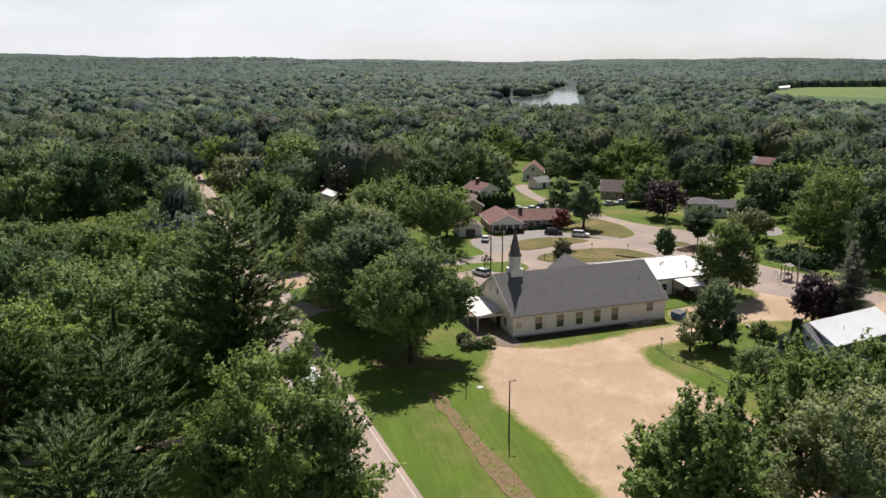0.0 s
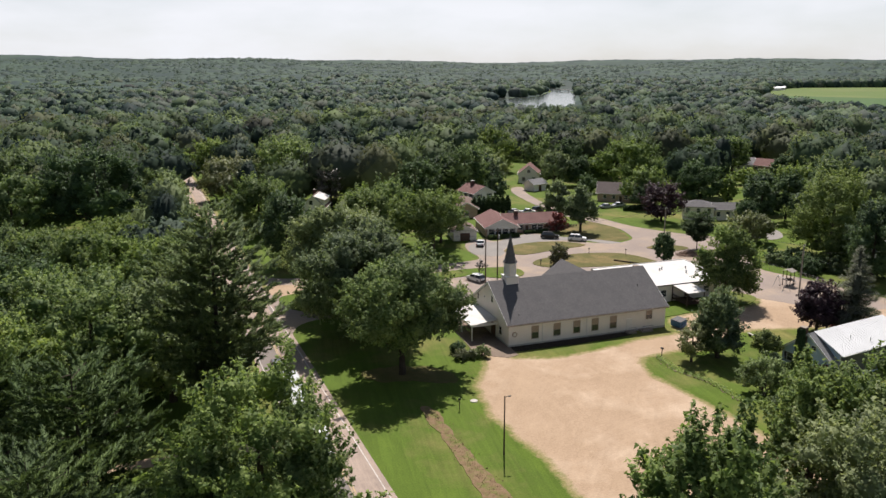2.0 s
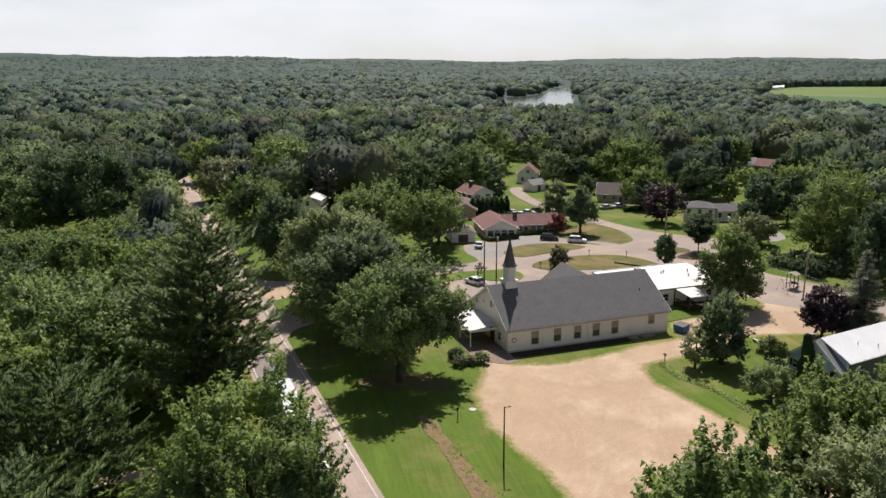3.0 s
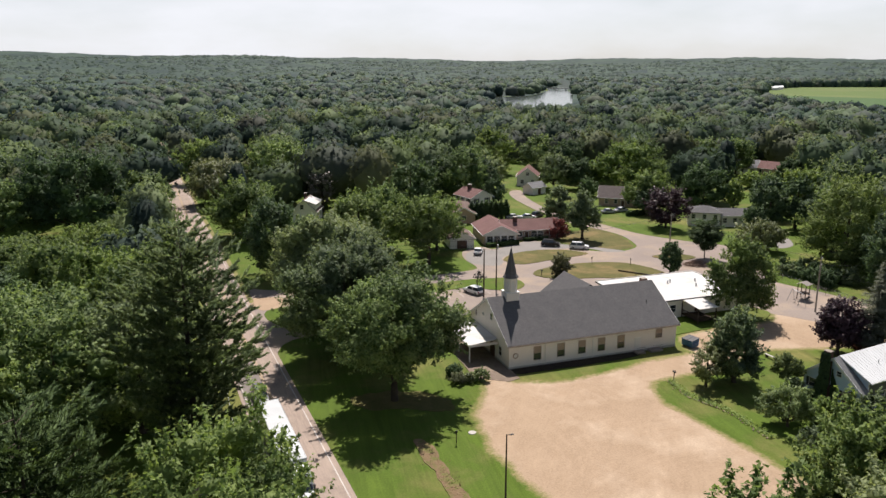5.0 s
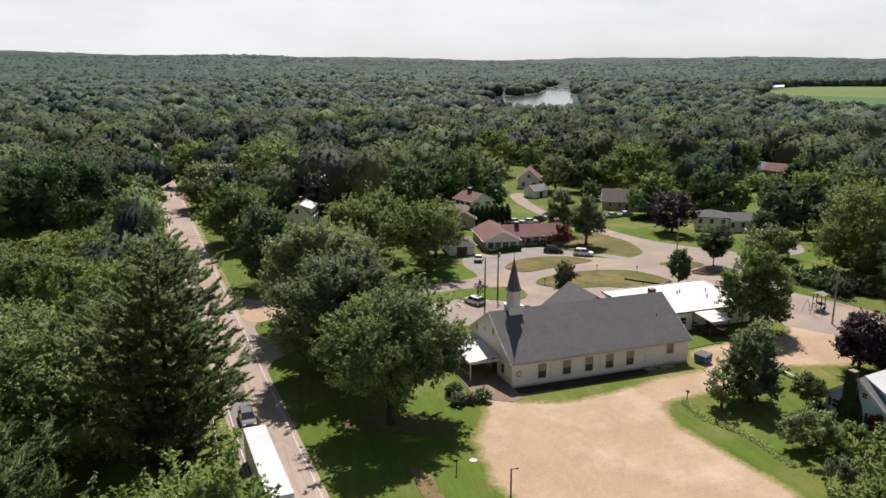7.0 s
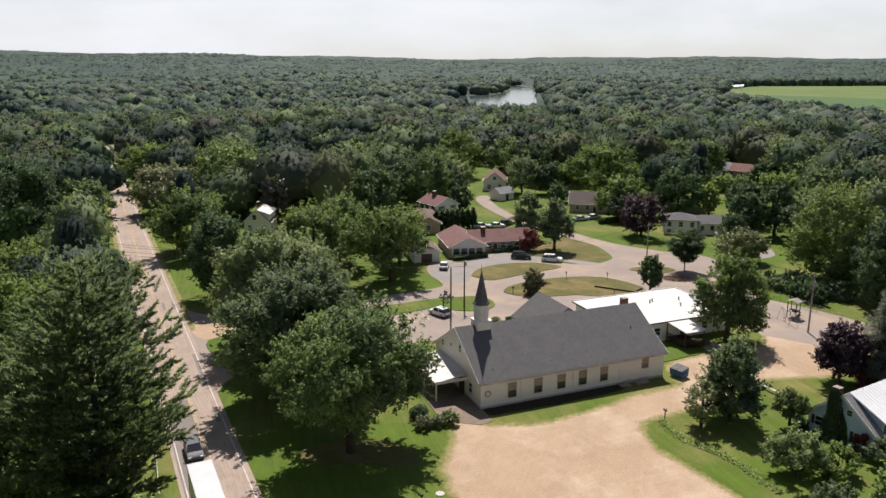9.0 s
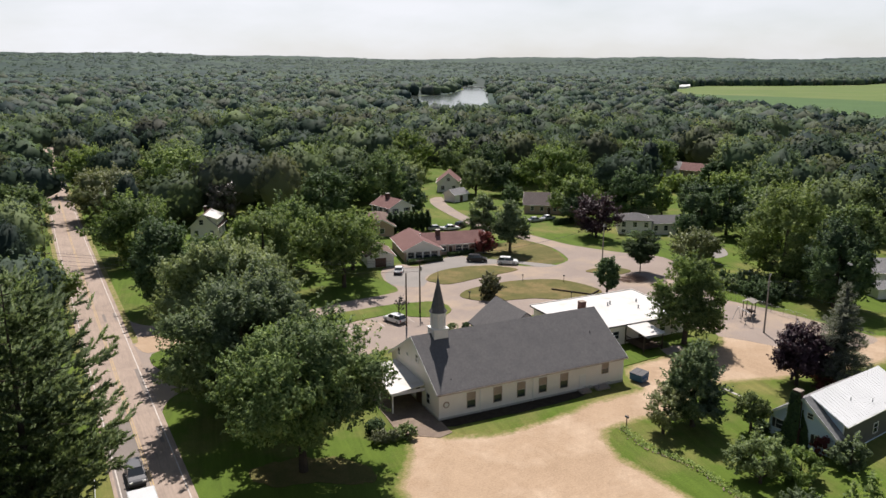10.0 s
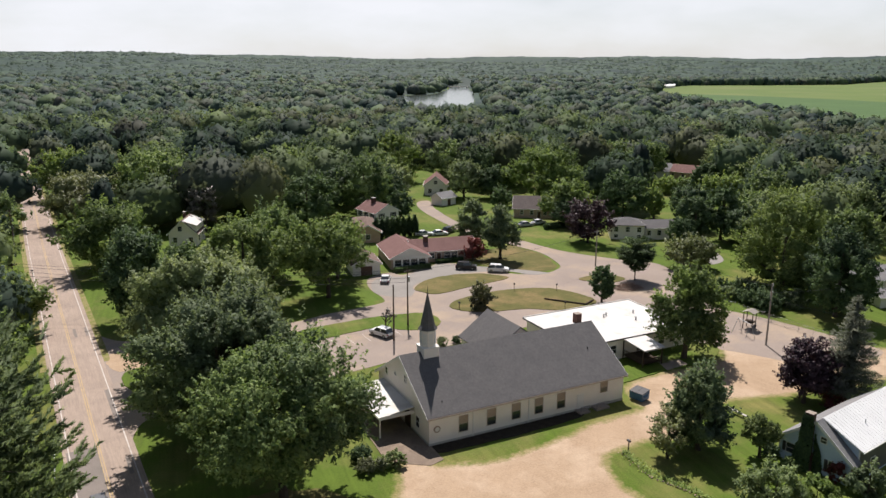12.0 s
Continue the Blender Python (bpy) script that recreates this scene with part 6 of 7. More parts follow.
def woods(name, seed, x, y, n, size, mat, lumps=9, fill=0.8, grow=1.0, lift=1.0, soft=0.66, label="", near=0.6, size_=0.36, bunch=1, dome=0.72):
    """Many trees as one mass: domes, tall ovals and low fillers of uneven size, each of lumps clad in leaf sprays."""
    g = np.random.default_rng(seed)
    k = len(x)
    form = g.choice(4, k, p=[0.42, 0.26, 0.24, 0.08])
    wild = g.random(k)
    r = grow * np.choose(form, [6.2 + 4.2 * wild, 4.2 + 2.2 * wild, 3.8 + 1.8 * wild, 2.8 + 1.2 * wild])
    h = lift * np.choose(form, [12.5 + 6.5 * wild, 9 + 5 * wild, 15 + 7 * wild, 15 + 8 * wild]) + 1.2 * g.normal(size=k)
    h = h * np.where(inside(x, y, FRONT), 0.58, 1.0)
    up = np.choose(form, [0.68 * r, 0.85 * r, 1.45 * r, 2.6 * r])
    up = np.minimum(up, 0.7 * h)
    z = terrain(x, y)
    mid = np.stack([x, y, z + h - up], 1)
    kinds = len(mat)
    share_ = np.array([0.3, 0.25, 0.13, 0.09, 0.13, 0.08, 0.02][:kinds])
    kindof = g.choice(kinds, k, p=share_ / share_.sum())
    dark = form == 3
    kindof[dark] = 2
    leaves, cores, qi, ci = [], [], [], []
    for j in range(lumps):
        # directions over the dome, the first lump at its top
        el = np.where(j == 0, 1.0, -0.35 + 1.25 * ((j + g.random(k)) / lumps) ** 0.8)
        el = np.clip(el, -0.35, 1)
        a = j * 2.4 + 0.5 * g.normal(size=k) + seed + 6 * wild
        ce = np.sqrt(1 - el ** 2)
        d = np.stack([ce * np.cos(a), ce * np.sin(a), el], 1)
        reach = near + 0.12 * g.random(k)
        c = mid + d * np.stack([r, r, up], 1) * reach[:, None]
        if lumps == 1:
            c[:, 2] = z + 12.0 + 1.2 * g.normal(size=k)
        cr = r * (size_ + 0.16 * g.random(k)) * (1 if lumps > 1 else 0.55 + 0.8 * g.random(k))
        cz = np.where(form == 2, 1.2, np.where(dark, 1.6, 0.85)) if lumps > 1 else np.full(k, 0.6)
        sq = np.stack([np.ones(k), np.ones(k), cz], 1)[:, None]
        v = c[:, None] + ICO1_V[None] * cr[:, None, None] * sq * (fill + 0.2 * g.random((k, len(ICO1_V), 1)))
        nv = unit(ICO1_V[None] * (0.75 if lumps > 1 else 0.4) + 0.7 * d[:, None])
        f = ICO1_F[None] + (np.arange(k) * len(ICO1_V))[:, None, None]
        cores.append((np.concatenate([v, nv], 2).reshape(-1, 6), f.reshape(-1, 3)))
        ci.append(np.repeat(kindof, len(ICO1_F)))
        m = n // lumps
        if m:
            qi.append(np.repeat(kindof, m))
            dd = unit(g.normal(size=(k, m, 3)) + 0.7 * d[:, None] + np.array([0, 0, 0.3]))
            if bunch > 1:
                dd = np.repeat(dd[:, : -(-m // bunch)], bunch, 1)[:, :m]
            rad = 0.8 + 0.36 * g.random((k, -(-m // bunch), 1))
            p = c[:, None] + dd * cr[:, None, None] * sq * np.repeat(rad, bunch, 1)[:, :m]
            if bunch > 1:
                p = p + g.normal(size=p.shape) * np.array([0.55, 0.55, 0.75]) * size
            leaves.append(cards(g, p.reshape(-1, 3), dd.reshape(-1, 3), size * np.repeat(np.clip(r / 6.5, 0.7, 1.7), m)[:, None], round_=unit(dd * 0.65 + d[:, None] * 0.7).reshape(-1, 3), soft=soft, jitter=0.8 - 0.4 * soft))
    if lumps > 1:
        iv, jf = (ICO_V, ICO_F) if lumps > 10 else (ICO1_V, ICO1_F)
        v = mid[:, None] + iv[None] * np.stack([r, r, up], 1)[:, None] * (dome + 0.06 * g.random((k, len(iv), 1)))
        f = jf[None] + (np.arange(k) * len(iv))[:, None, None]
        cores.append((np.concatenate([v, np.broadcast_to(iv[None], v.shape)], 2).reshape(-1, 6), f.reshape(-1, 3)))
        ci.append(np.repeat(kindof, len(jf)))
    me = leaf_mesh(name, np.concatenate(leaves), mat, cores, np.concatenate(qi + ci))
    return tagged(new(name, me), label, "woodland", kind="stuff")


gw = np.random.default_rng(19)
x, y = scatter(gw, 150, 235, 12.8, -18, 64, 4.0)
woods("woodland", 205, x, y, 2200, 0.315, WOODS, 14, 0.62, 1.2, 1.02, 0.86, label="dense green summer trees round the houses", bunch=7, dome=0.78, near=0.56, size_=0.38)
x, y = scatter(gw, 235, 330, 13.8, -18, 64, 4.0)
woods("woodland", 201, x, y, 1150, 0.41, WOODS, 12, 0.64, 1.28, 1.04, 0.9, label="dense green summer woods behind the houses", bunch=5, dome=0.78, near=0.54, size_=0.4)
x, y = scatter(gw, 330, 620, 16.5, -17, 62, 4.0)
woods("woodland", 202, x, y, 440, 0.54, WOODS, 10, 0.74, 1.5, 0.94, 0.94, label="dense green woods towards the river", near=0.52, size_=0.4, dome=0.82, bunch=3)
x, y = scatter(gw, 620, 1450, 19.5, -16, 60)
hem = np.array([np.add(p, (np.subtract(q, p)) * t) for p, q in zip(FIELD_FAR, FIELD_FAR[1:]) for t in np.arange(0, 1, 9.0 / math.dist(p, q))])
hem = np.concatenate([hem + gw.normal(size=hem.shape) * 3 + np.array([-0.5, 0.85]) * (6 + w) for w in (0, 12, 26)])
x, y = np.concatenate([x, hem[:, 0]]), np.concatenate([y, hem[:, 1]])
woods("woodland", 203, x, y, 56, 1.0, HAZEWOODS, 7, 0.9, 1.6, 0.92, 0.93, label="far green woods round the river", near=0.5, size_=0.38, dome=0.88)
x, y = scatter(gw, 1450, 2050, 24.0, -15, 59)
woods("woodland", 206, x, y, 20, 1.5, HAZEWOODS, 4, 0.9, 1.8, 0.95, 0.93, label="far green woods behind the field", near=0.46, size_=0.42, dome=0.88)
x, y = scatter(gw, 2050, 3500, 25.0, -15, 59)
woods("woodland", 204, x, y, 4, 2.2, HAZEHILLTREES, 1, 1.3, 1.6, 1.1, 0.95, label="crowns of the woods on the far hills")

# canopy of the far hills
ra = np.geomspace(430, 4500, 170)
aa = np.radians(np.linspace(-34, 64, 330))
RR, AA = np.meshgrid(ra, aa, indexing="ij")
hx, hy = -42 + RR * np.sin(AA), -95 + RR * np.cos(AA)
gh = np.random.default_rng(12)
hz = terrain(hx, hy) + np.where(RR < 1470, np.where(RR < 640, 4.5, 8.0) + 2.5 * gh.random(hx.shape), 11 + 4 * gh.random(hx.shape) + 2.0 * np.sin(hx / 57) * np.cos(hy / 49))
inner = np.zeros(hx.size, bool)
for pl in [RIVER, FIELD] + CLEAR:
    inner |= inside(hx.ravel(), hy.ravel(), pl)
inner = inner.reshape(hx.shape)
grown = inner.copy()
for da in (-1, 0, 1):
    for db in (-2, -1, 0, 1, 2):
        grown |= np.roll(np.roll(inner, da, 0), db, 1)
hz = np.where(inside(hx.ravel(), hy.ravel(), FRONT).reshape(hx.shape), terrain(hx, hy) + 2.0, hz)
hz = np.where(grown, terrain(hx, hy) + np.where(inner, -4.0, 1.0), hz)
inner = inner.ravel()
na, nb = hx.shape
idx = np.arange(na * nb).reshape(na, nb)
qd = np.stack([idx[:-1, :-1], idx[:-1, 1:], idx[1:, 1:], idx[1:, :-1]], -1).reshape(-1, 4)
qd = qd[~inner[qd].all(1)]
far_hills = new("far_woodland", np_mesh("far_woodland", np.stack([hx, hy, hz], -1).reshape(-1, 3), qd.ravel(), [4] * len(qd), [HAZEHILLWOODS]))
tagged(far_hills, "wooded hills along the horizon", "woodland", kind="stuff")
mast = thing("radio_mast", pose(40, 2600, float(terrain(40, 2600)) - 14, 0, 0, 0), "thin distant radio mast on the hill", "mast")
part("mast_pole", solid(tube([(0, 0, 0), (0, 0, 62)], [1.2, 0.7], 6)), STEEL, mast)


# ---- poles, cables, fences and small things ----
def cable(name, pts, r=0.03, parent=None, sag=0.6, label="thin black overhead cable"):
    out = []
    for a, b in zip(pts, pts[1:]):
        a, b = Vector(a), Vector(b)
        for k in range(10):
            t = k / 10
            p = a.lerp(b, t)
            p.z -= sag * 4 * t * (1 - t)
            out.append(tuple(p))
    out.append(tuple(pts[-1]))
    ob = part(name, solid(tube(out, [r] * len(out), 4)), DARKMETAL, parent)
    return tagged(ob, label, "cable") if parent is None else ob


def utility_pole(x, y, h, mat, label, arms=((0.0, 0.9),), turn=0, gear=False, lean=0.0):
    ob = thing("utility_pole", pose(x, y, 0, lean, 0, turn), label, "pole")
    part("pole", solid(tube([(0, 0, -0.3), (0, 0, h)], [0.17, 0.11], 10)), mat, ob)
    for dz, half in arms:
        arm = part("crossarm", solid(box(-half, half, -0.16, -0.06, h - 0.5 - dz, h - 0.38 - dz)), mat, ob)
        for s in (-1, -0.4, 0.4, 1):
            part("insulator", solid(tube([(s * half * 0.92, -0.11, h - 0.38 - dz), (s * half * 0.92, -0.11, h - 0.2 - dz)], [0.05, 0.035], 6)), STEEL, arm)
    if gear:
        part("transformer", solid(tube([(0.32, 0, h - 2.4), (0.32, 0, h - 1.5)], [0.22, 0.22], 10)), STEEL, ob, "grey transformer can")
    return ob


utility_pole(15.8, 41.7, 10.6, POLEWOOD, "dark wooden utility pole with crossarm and lamp", turn=20, gear=True)
utility_pole(10.6, 35.9, 9.9, POLEWOOD, "plain dark wooden utility pole beside the lot", arms=())
utility_pole(65.5, 6.1, 10.8, PALEPOLE, "tall grey utility pole beside the playground", turn=35, gear=True)
utility_pole(71.6, 59.9, 8.6, PALEPOLE, "grey utility pole beside the street corner", turn=30)
utility_pole(-46.9, 80.1, 10.0, POLEWOOD, "dark utility pole along the road", turn=0)
utility_pole(-49.6, 140.0, 10.0, POLEWOOD, "dark utility pole along the road", turn=0)
lp = thing("light_pole", pose(-14.9, -32.3, 0), "slender dark light pole on the grass", "light pole")
part("pole", solid(tube([(0, 0, -0.3), (0, 0, 7.5)], [0.12, 0.075], 8)), POLEWOOD, lp)
part("lamp_arm", solid(tube([(0, 0, 7.4), (0.5, -0.1, 7.5)], [0.035, 0.03], 6)), DARKMETAL, lp)
part("lamp_head", softened(solid(box(0.35, 0.75, -0.2, 0.0, 7.42, 7.52)), 0.02), DARKMETAL, lp)
for a, b, off in (((-46.9, 80.1, 9.6), (15.8, 41.7, 10.1), 0.6), ((-46.9, 80.1, 9.6), (15.8, 41.7, 10.1), -0.6), ((-46.9, 80.1, 8.4), (15.8, 41.7, 8.9), 0.0), ((-46.9, 80.1, 7.6), (15.8, 41.7, 8.1), 0.1), ((15.8, 41.7, 10.1), (71.6, 59.9, 8.2), 0.5), ((65.5, 6.1, 10.3), (71.6, 59.9, 8.2), 0.3), ((65.5, 6.1, 9.2), (112, 10, 6.5), 0.0), ((65.5, 6.1, 8.2), (92, -22, 5.0), 0.0), ((-46.9, 80.1, 9.6), (-49.6, 140, 9.6), 0.5)):
    cable("cable", [(a[0] + off, a[1] + off, a[2]), (b[0] + off, b[1] + off, b[2])], 0.028, sag=1.1)

# mailboxes and marker posts
def post_box(x, y, label, h=1.1, mat=None, box_=True, turn=0):
    ob = thing("mailbox", pose(x, y, 0.06, 0, 0, turn), label, "mailbox")
    part("post", solid(box(-0.05, 0.05, -0.05, 0.05, -0.2, h)), DARKWOOD, ob)
    if box_:
        pts = [(-0.12, 0), (0.12, 0), (0.12, 0.14), (0.09, 0.22), (0, 0.26), (-0.09, 0.22), (-0.12, 0.14)]
        part("box", solid(prism([(a, h + b) for a, b in pts], "y", -0.28, 0.28)), mat or DARKMETAL, ob)
        part("flag", solid(box(0.125, 0.14, -0.1, 0.02, h + 0.12, h + 0.34)), REDLAMP, ob)
    return ob


post_box(21.4, -11.6, "dark post box at the lot's corner")
post_box(-45.0, 108.4, "dark mailbox beside the road", turn=90)
post_box(28.6, 46.2, "dark mailbox on the grass island")
for x, y in ((-15.6, -19.0), (44.3, 51.6), (52.0, 47.4), (46.4, 36.6)):
    ob = thing("marker_post", pose(x, y, 0.05), "short dark marker post on grass", "post")
    part("post", solid(tube([(0, 0, -0.2), (0, 0, 1.5)], [0.06, 0.05], 6)), DARKWOOD, ob)
    part("cap", solid(box(-0.16, 0.16, -0.05, 0.05, 1.3, 1.6)), DARKMETAL, ob)
cov = thing("well_cover", pose(-12.8, -17.2, 0.02), "pale concrete cover set in the grass", "cover")
part("lid", solid(tube([(0, 0, -0.1), (0, 0, 0.08)], [0.55, 0.5], 16)), CONCRETE, cov)
# dumpster
dm = thing("dumpster", pose(32.3, -0.9, 0.06, 0, 0, -75), "dark blue steel dumpster with sloped lid", "dumpster")
part("body", solid(prism([(-0.85, 0.15), (0.75, 0.15), (0.85, 1.05), (0.85, 1.45), (-0.95, 1.2)], "x", -1.05, 1.05)), BLUEBIN, dm)
for s in (-1, 1):
    part("lid", solid(prism([(-0.98, 1.22), (0.88, 1.47), (0.88, 1.53), (-0.98, 1.28)], "x", s * 0.02, s * 1.08)), SHUTTER, dm, "dark plastic lid")
    part("lift_pocket", solid(box(s * 1.06, s * 1.22, -0.5, 0.5, 0.6, 0.85) if s > 0 else box(-1.22, -1.06, -0.5, 0.5, 0.6, 0.85)), BLUEBIN, dm)
    for y in (-0.6, 0.6):
        part("caster", solid(tube([(s * 0.85 - 0.04, y, 0.08), (s * 0.85 + 0.04, y, 0.08)], [0.08, 0.08], 10)), RUBBER, dm)
# swing set and play tower
sw = thing("swing_set", pose(66.3, 11.6, 0.04, 0, 0, 75), "grey metal swing frame in the play yard", "swing set")
for s in (-1.9, 1.9):
    for e in (-0.9, 0.9):
        part("leg", solid(tube([(s, e, 0), (s, 0, 2.4)], [0.04, 0.04], 6)), STEEL, sw)
part("top_bar", solid(tube([(-1.95, 0, 2.4), (1.95, 0, 2.4)], [0.045, 0.045], 6)), STEEL, sw)
for x in (-0.9, 0.7):
    seat = part("seat", solid(box(x, x + 0.5, -0.1, 0.1, 0.5, 0.54)), RUBBER, sw)
    part("chain", solid(tube([(x + 0.02, 0, 0.52), (x + 0.02, 0, 2.4)], [0.015, 0.015], 4), tube([(x + 0.48, 0, 0.52), (x + 0.48, 0, 2.4)], [0.015, 0.015], 4)), STEEL, seat)
pt = thing("play_tower", pose(69.6, 13.4, 0.04, 0, 0, 20), "small play tower with a pale canopy", "play tower")
for x in (-0.8, 0.8):
    for y in (-0.8, 0.8):
        part("post", solid(box(x - 0.06, x + 0.06, y - 0.06, y + 0.06, 0, 3.1)), DARKWOOD, pt)
part("platform", solid(box(-0.85, 0.85, -0.85, 0.85, 1.2, 1.3)), DARKWOOD, pt)
part("canopy", solid(prism([(-1.1, 3.0), (0, 3.45), (1.1, 3.0), (1.1, 3.06), (0, 3.51), (-1.1, 3.06)], "x", -1.1, 1.1)), PALEPOLE, pt)
part("slide", solid(prism([(0.85, 1.3), (2.8, 0.2), (2.8, 0.3), (0.85, 1.4)], "y", -0.3, 0.3)), BLUEBIN, pt)
# chain-link fence along the play yard
fence = thing("fence", pose(0, 0, 0), "grey chain-link fence along the play yard", "fence")
FL = [(74.6, 27.5), (75.3, 22), (75.6, 16.5), (75.8, 11), (76.2, 5.5), (77.2, 0.0), (78.5, -5.5)]
for (x0, y0), (x1, y1) in zip(FL, FL[1:]):
    for t in (0.0, 0.5):
        x, y = x0 + (x1 - x0) * t, y0 + (y1 - y0) * t
        part("post", solid(tube([(x, y, 0), (x, y, 1.6)], [0.03, 0.03], 6)), PALEPOLE, fence)
    part("top_rail", solid(tube([(x0, y0, 1.55), (x1, y1, 1.55)], [0.018, 0.018], 5)), DARKMETAL, fence)
    bits = []
    for k in range(28):
        for s in (0, 1):
            t0, t1 = k / 28, (k + 3) / 28
            z0, z1 = (0.05, 1.5) if s else (1.5, 0.05)
            if t1 <= 1:
                bits.append(tube([(x0 + (x1 - x0) * t0, y0 + (y1 - y0) * t0, z0), (x0 + (x1 - x0) * t1, y0 + (y1 - y0) * t1, z1)], [0.006, 0.006], 3))
    part("mesh", solid(*bits), STEEL, fence)
# guard rail beyond the road's left shoulder
rail = thing("handrail", pose(0, 0, 0), "low grey rail beside the road's grass verge", "rail")
RL = [(-41.2, 20 - 9 * k) for k in range(4)]
for (x0, y0), (x1, y1) in zip(RL, RL[1:]):
    part("beam", solid(tube([(x0, y0, 0.65), (x1, y1, 0.65)], [0.05, 0.05], 6)), STEEL, rail)
    for t in (0, 0.5):
        part("post", solid(box(x0 - 0.05, x0 + 0.05, y0 + (y1 - y0) * t - 0.05, y0 + (y1 - y0) * t + 0.05, 0, 0.65)), DARKWOOD, rail)
# rock border along the lot
rs = random.Random(8)
border = thing("rock_border", pose(0, 0, 0), "low border of pale field stones", "stone border")
BL = spine([(20.0, -11.8), (19.6, -15.0), (19.8, -18.0), (20.5, -20.1), (21.2, -22.2), (21.4, -24.7), (21.4, -27.8), (21.2, -31.1)], 9)
for x, y in BL:
    bm = bmesh.new()
    bmesh.ops.create_icosphere(bm, subdivisions=2, radius=rs.uniform(0.05, 0.12))
    for v in bm.verts:
        v.co *= rs.uniform(0.82, 1.12)
        v.co.z *= 0.7
    st = part("stone", bm, TANWALL if rs.random() < 0.6 else WALKWAY, border)
    st.location = (x + rs.gauss(0, 0.15), y + rs.gauss(0, 0.1), 0.1)
g = np.random.default_rng(5)
n = 1500
t = g.random(n) * (len(BL) - 1)
bx = np.interp(t, np.arange(len(BL)), [p[0] for p in BL]) + 0.55 + 0.35 * g.normal(size=n)
by = np.interp(t, np.arange(len(BL)), [p[1] for p in BL])
q = cards(g, np.stack([bx, by, 0.35 * g.random(n)], 1), np.tile([0, 0, 1.0], (n, 1)), 0.12)
tagged(new("flower_bed", leaf_mesh("flower_bed", q, [LEAFLIGHT])), "low green plants along the stone border", "plants", kind="stuff")
# timber edge on the island, brush heap, ramp
tb = thing("timber_edge", pose(0, 0, 0.1), "low brown timber edge round a bed", "timber edge")
for a, b in (((46.4, 43.6), (51.6, 37.0)), ((51.6, 37.0), (54.6, 38.6))):
    part("beam", solid(tube([(*a, 0.2), (*b, 0.2)], [0.17, 0.17], 4)), DARKWOOD, tb)
ramp = thing("log_bench", pose(40.8, -10.4, 0.06, 0, 0, 92), "pale split-log bench on the lawn", "bench")
part("plank", softened(solid(box(-1.8, 1.8, -0.2, 0.2, 0.36, 0.46)), 0.02), CONCRETE, ramp)
for x in (-1.4, 1.4):
    part("support", solid(box(x - 0.15, x + 0.15, -0.18, 0.18, 0, 0.36)), DARKWOOD, ramp)
heap = bmesh.new()
for k in range(520):
    a, r = rs.random() * 6.28, rs.random() ** 0.5 * 3.1
    d = rs.random() * 6.28
    p = Vector((66.6 + r * math.cos(a), 42.5 + 0.7 * r * math.sin(a), 0.1 + (1.4 - r * 0.4) * rs.random()))
    q2 = p + Vector((math.cos(d), math.sin(d), rs.uniform(-0.2, 0.3))) * rs.uniform(0.5, 1.3)
    vs, fs = tube([tuple(p), tuple(q2)], [0.035, 0.02], 3)
    made = [heap.verts.new(v) for v in vs]
    for fc in fs:
        heap.faces.new([made[i] for i in fc])
tagged(part("brush_heap", heap, BRUSH), "brown heap of cut brush on the lot", "brush heap")


# ---- vehicles ----
def wheel(parent, x, y, r=0.34, w=0.24):
    k = ("wheel", r, w)
    if k not in _shared:
        out = []
        for nm, rr, ww, mt in (("wheel", r, w, RUBBER), ("rim", r * 0.62, w + 0.02, STEEL)):
            bm = softened(solid(tube([(0, -ww / 2, 0), (0, ww / 2, 0)], [rr, rr], 18)), 0.012)
            me = bpy.data.meshes.new(nm)
            bm.to_mesh(me)
            me.materials.append(mt)
            out.append(me)
        _shared[k] = out
    tyre = share("wheel", _shared[k][0], parent, pose(x, y, r))
    share("rim", _shared[k][1], tyre, Matrix())


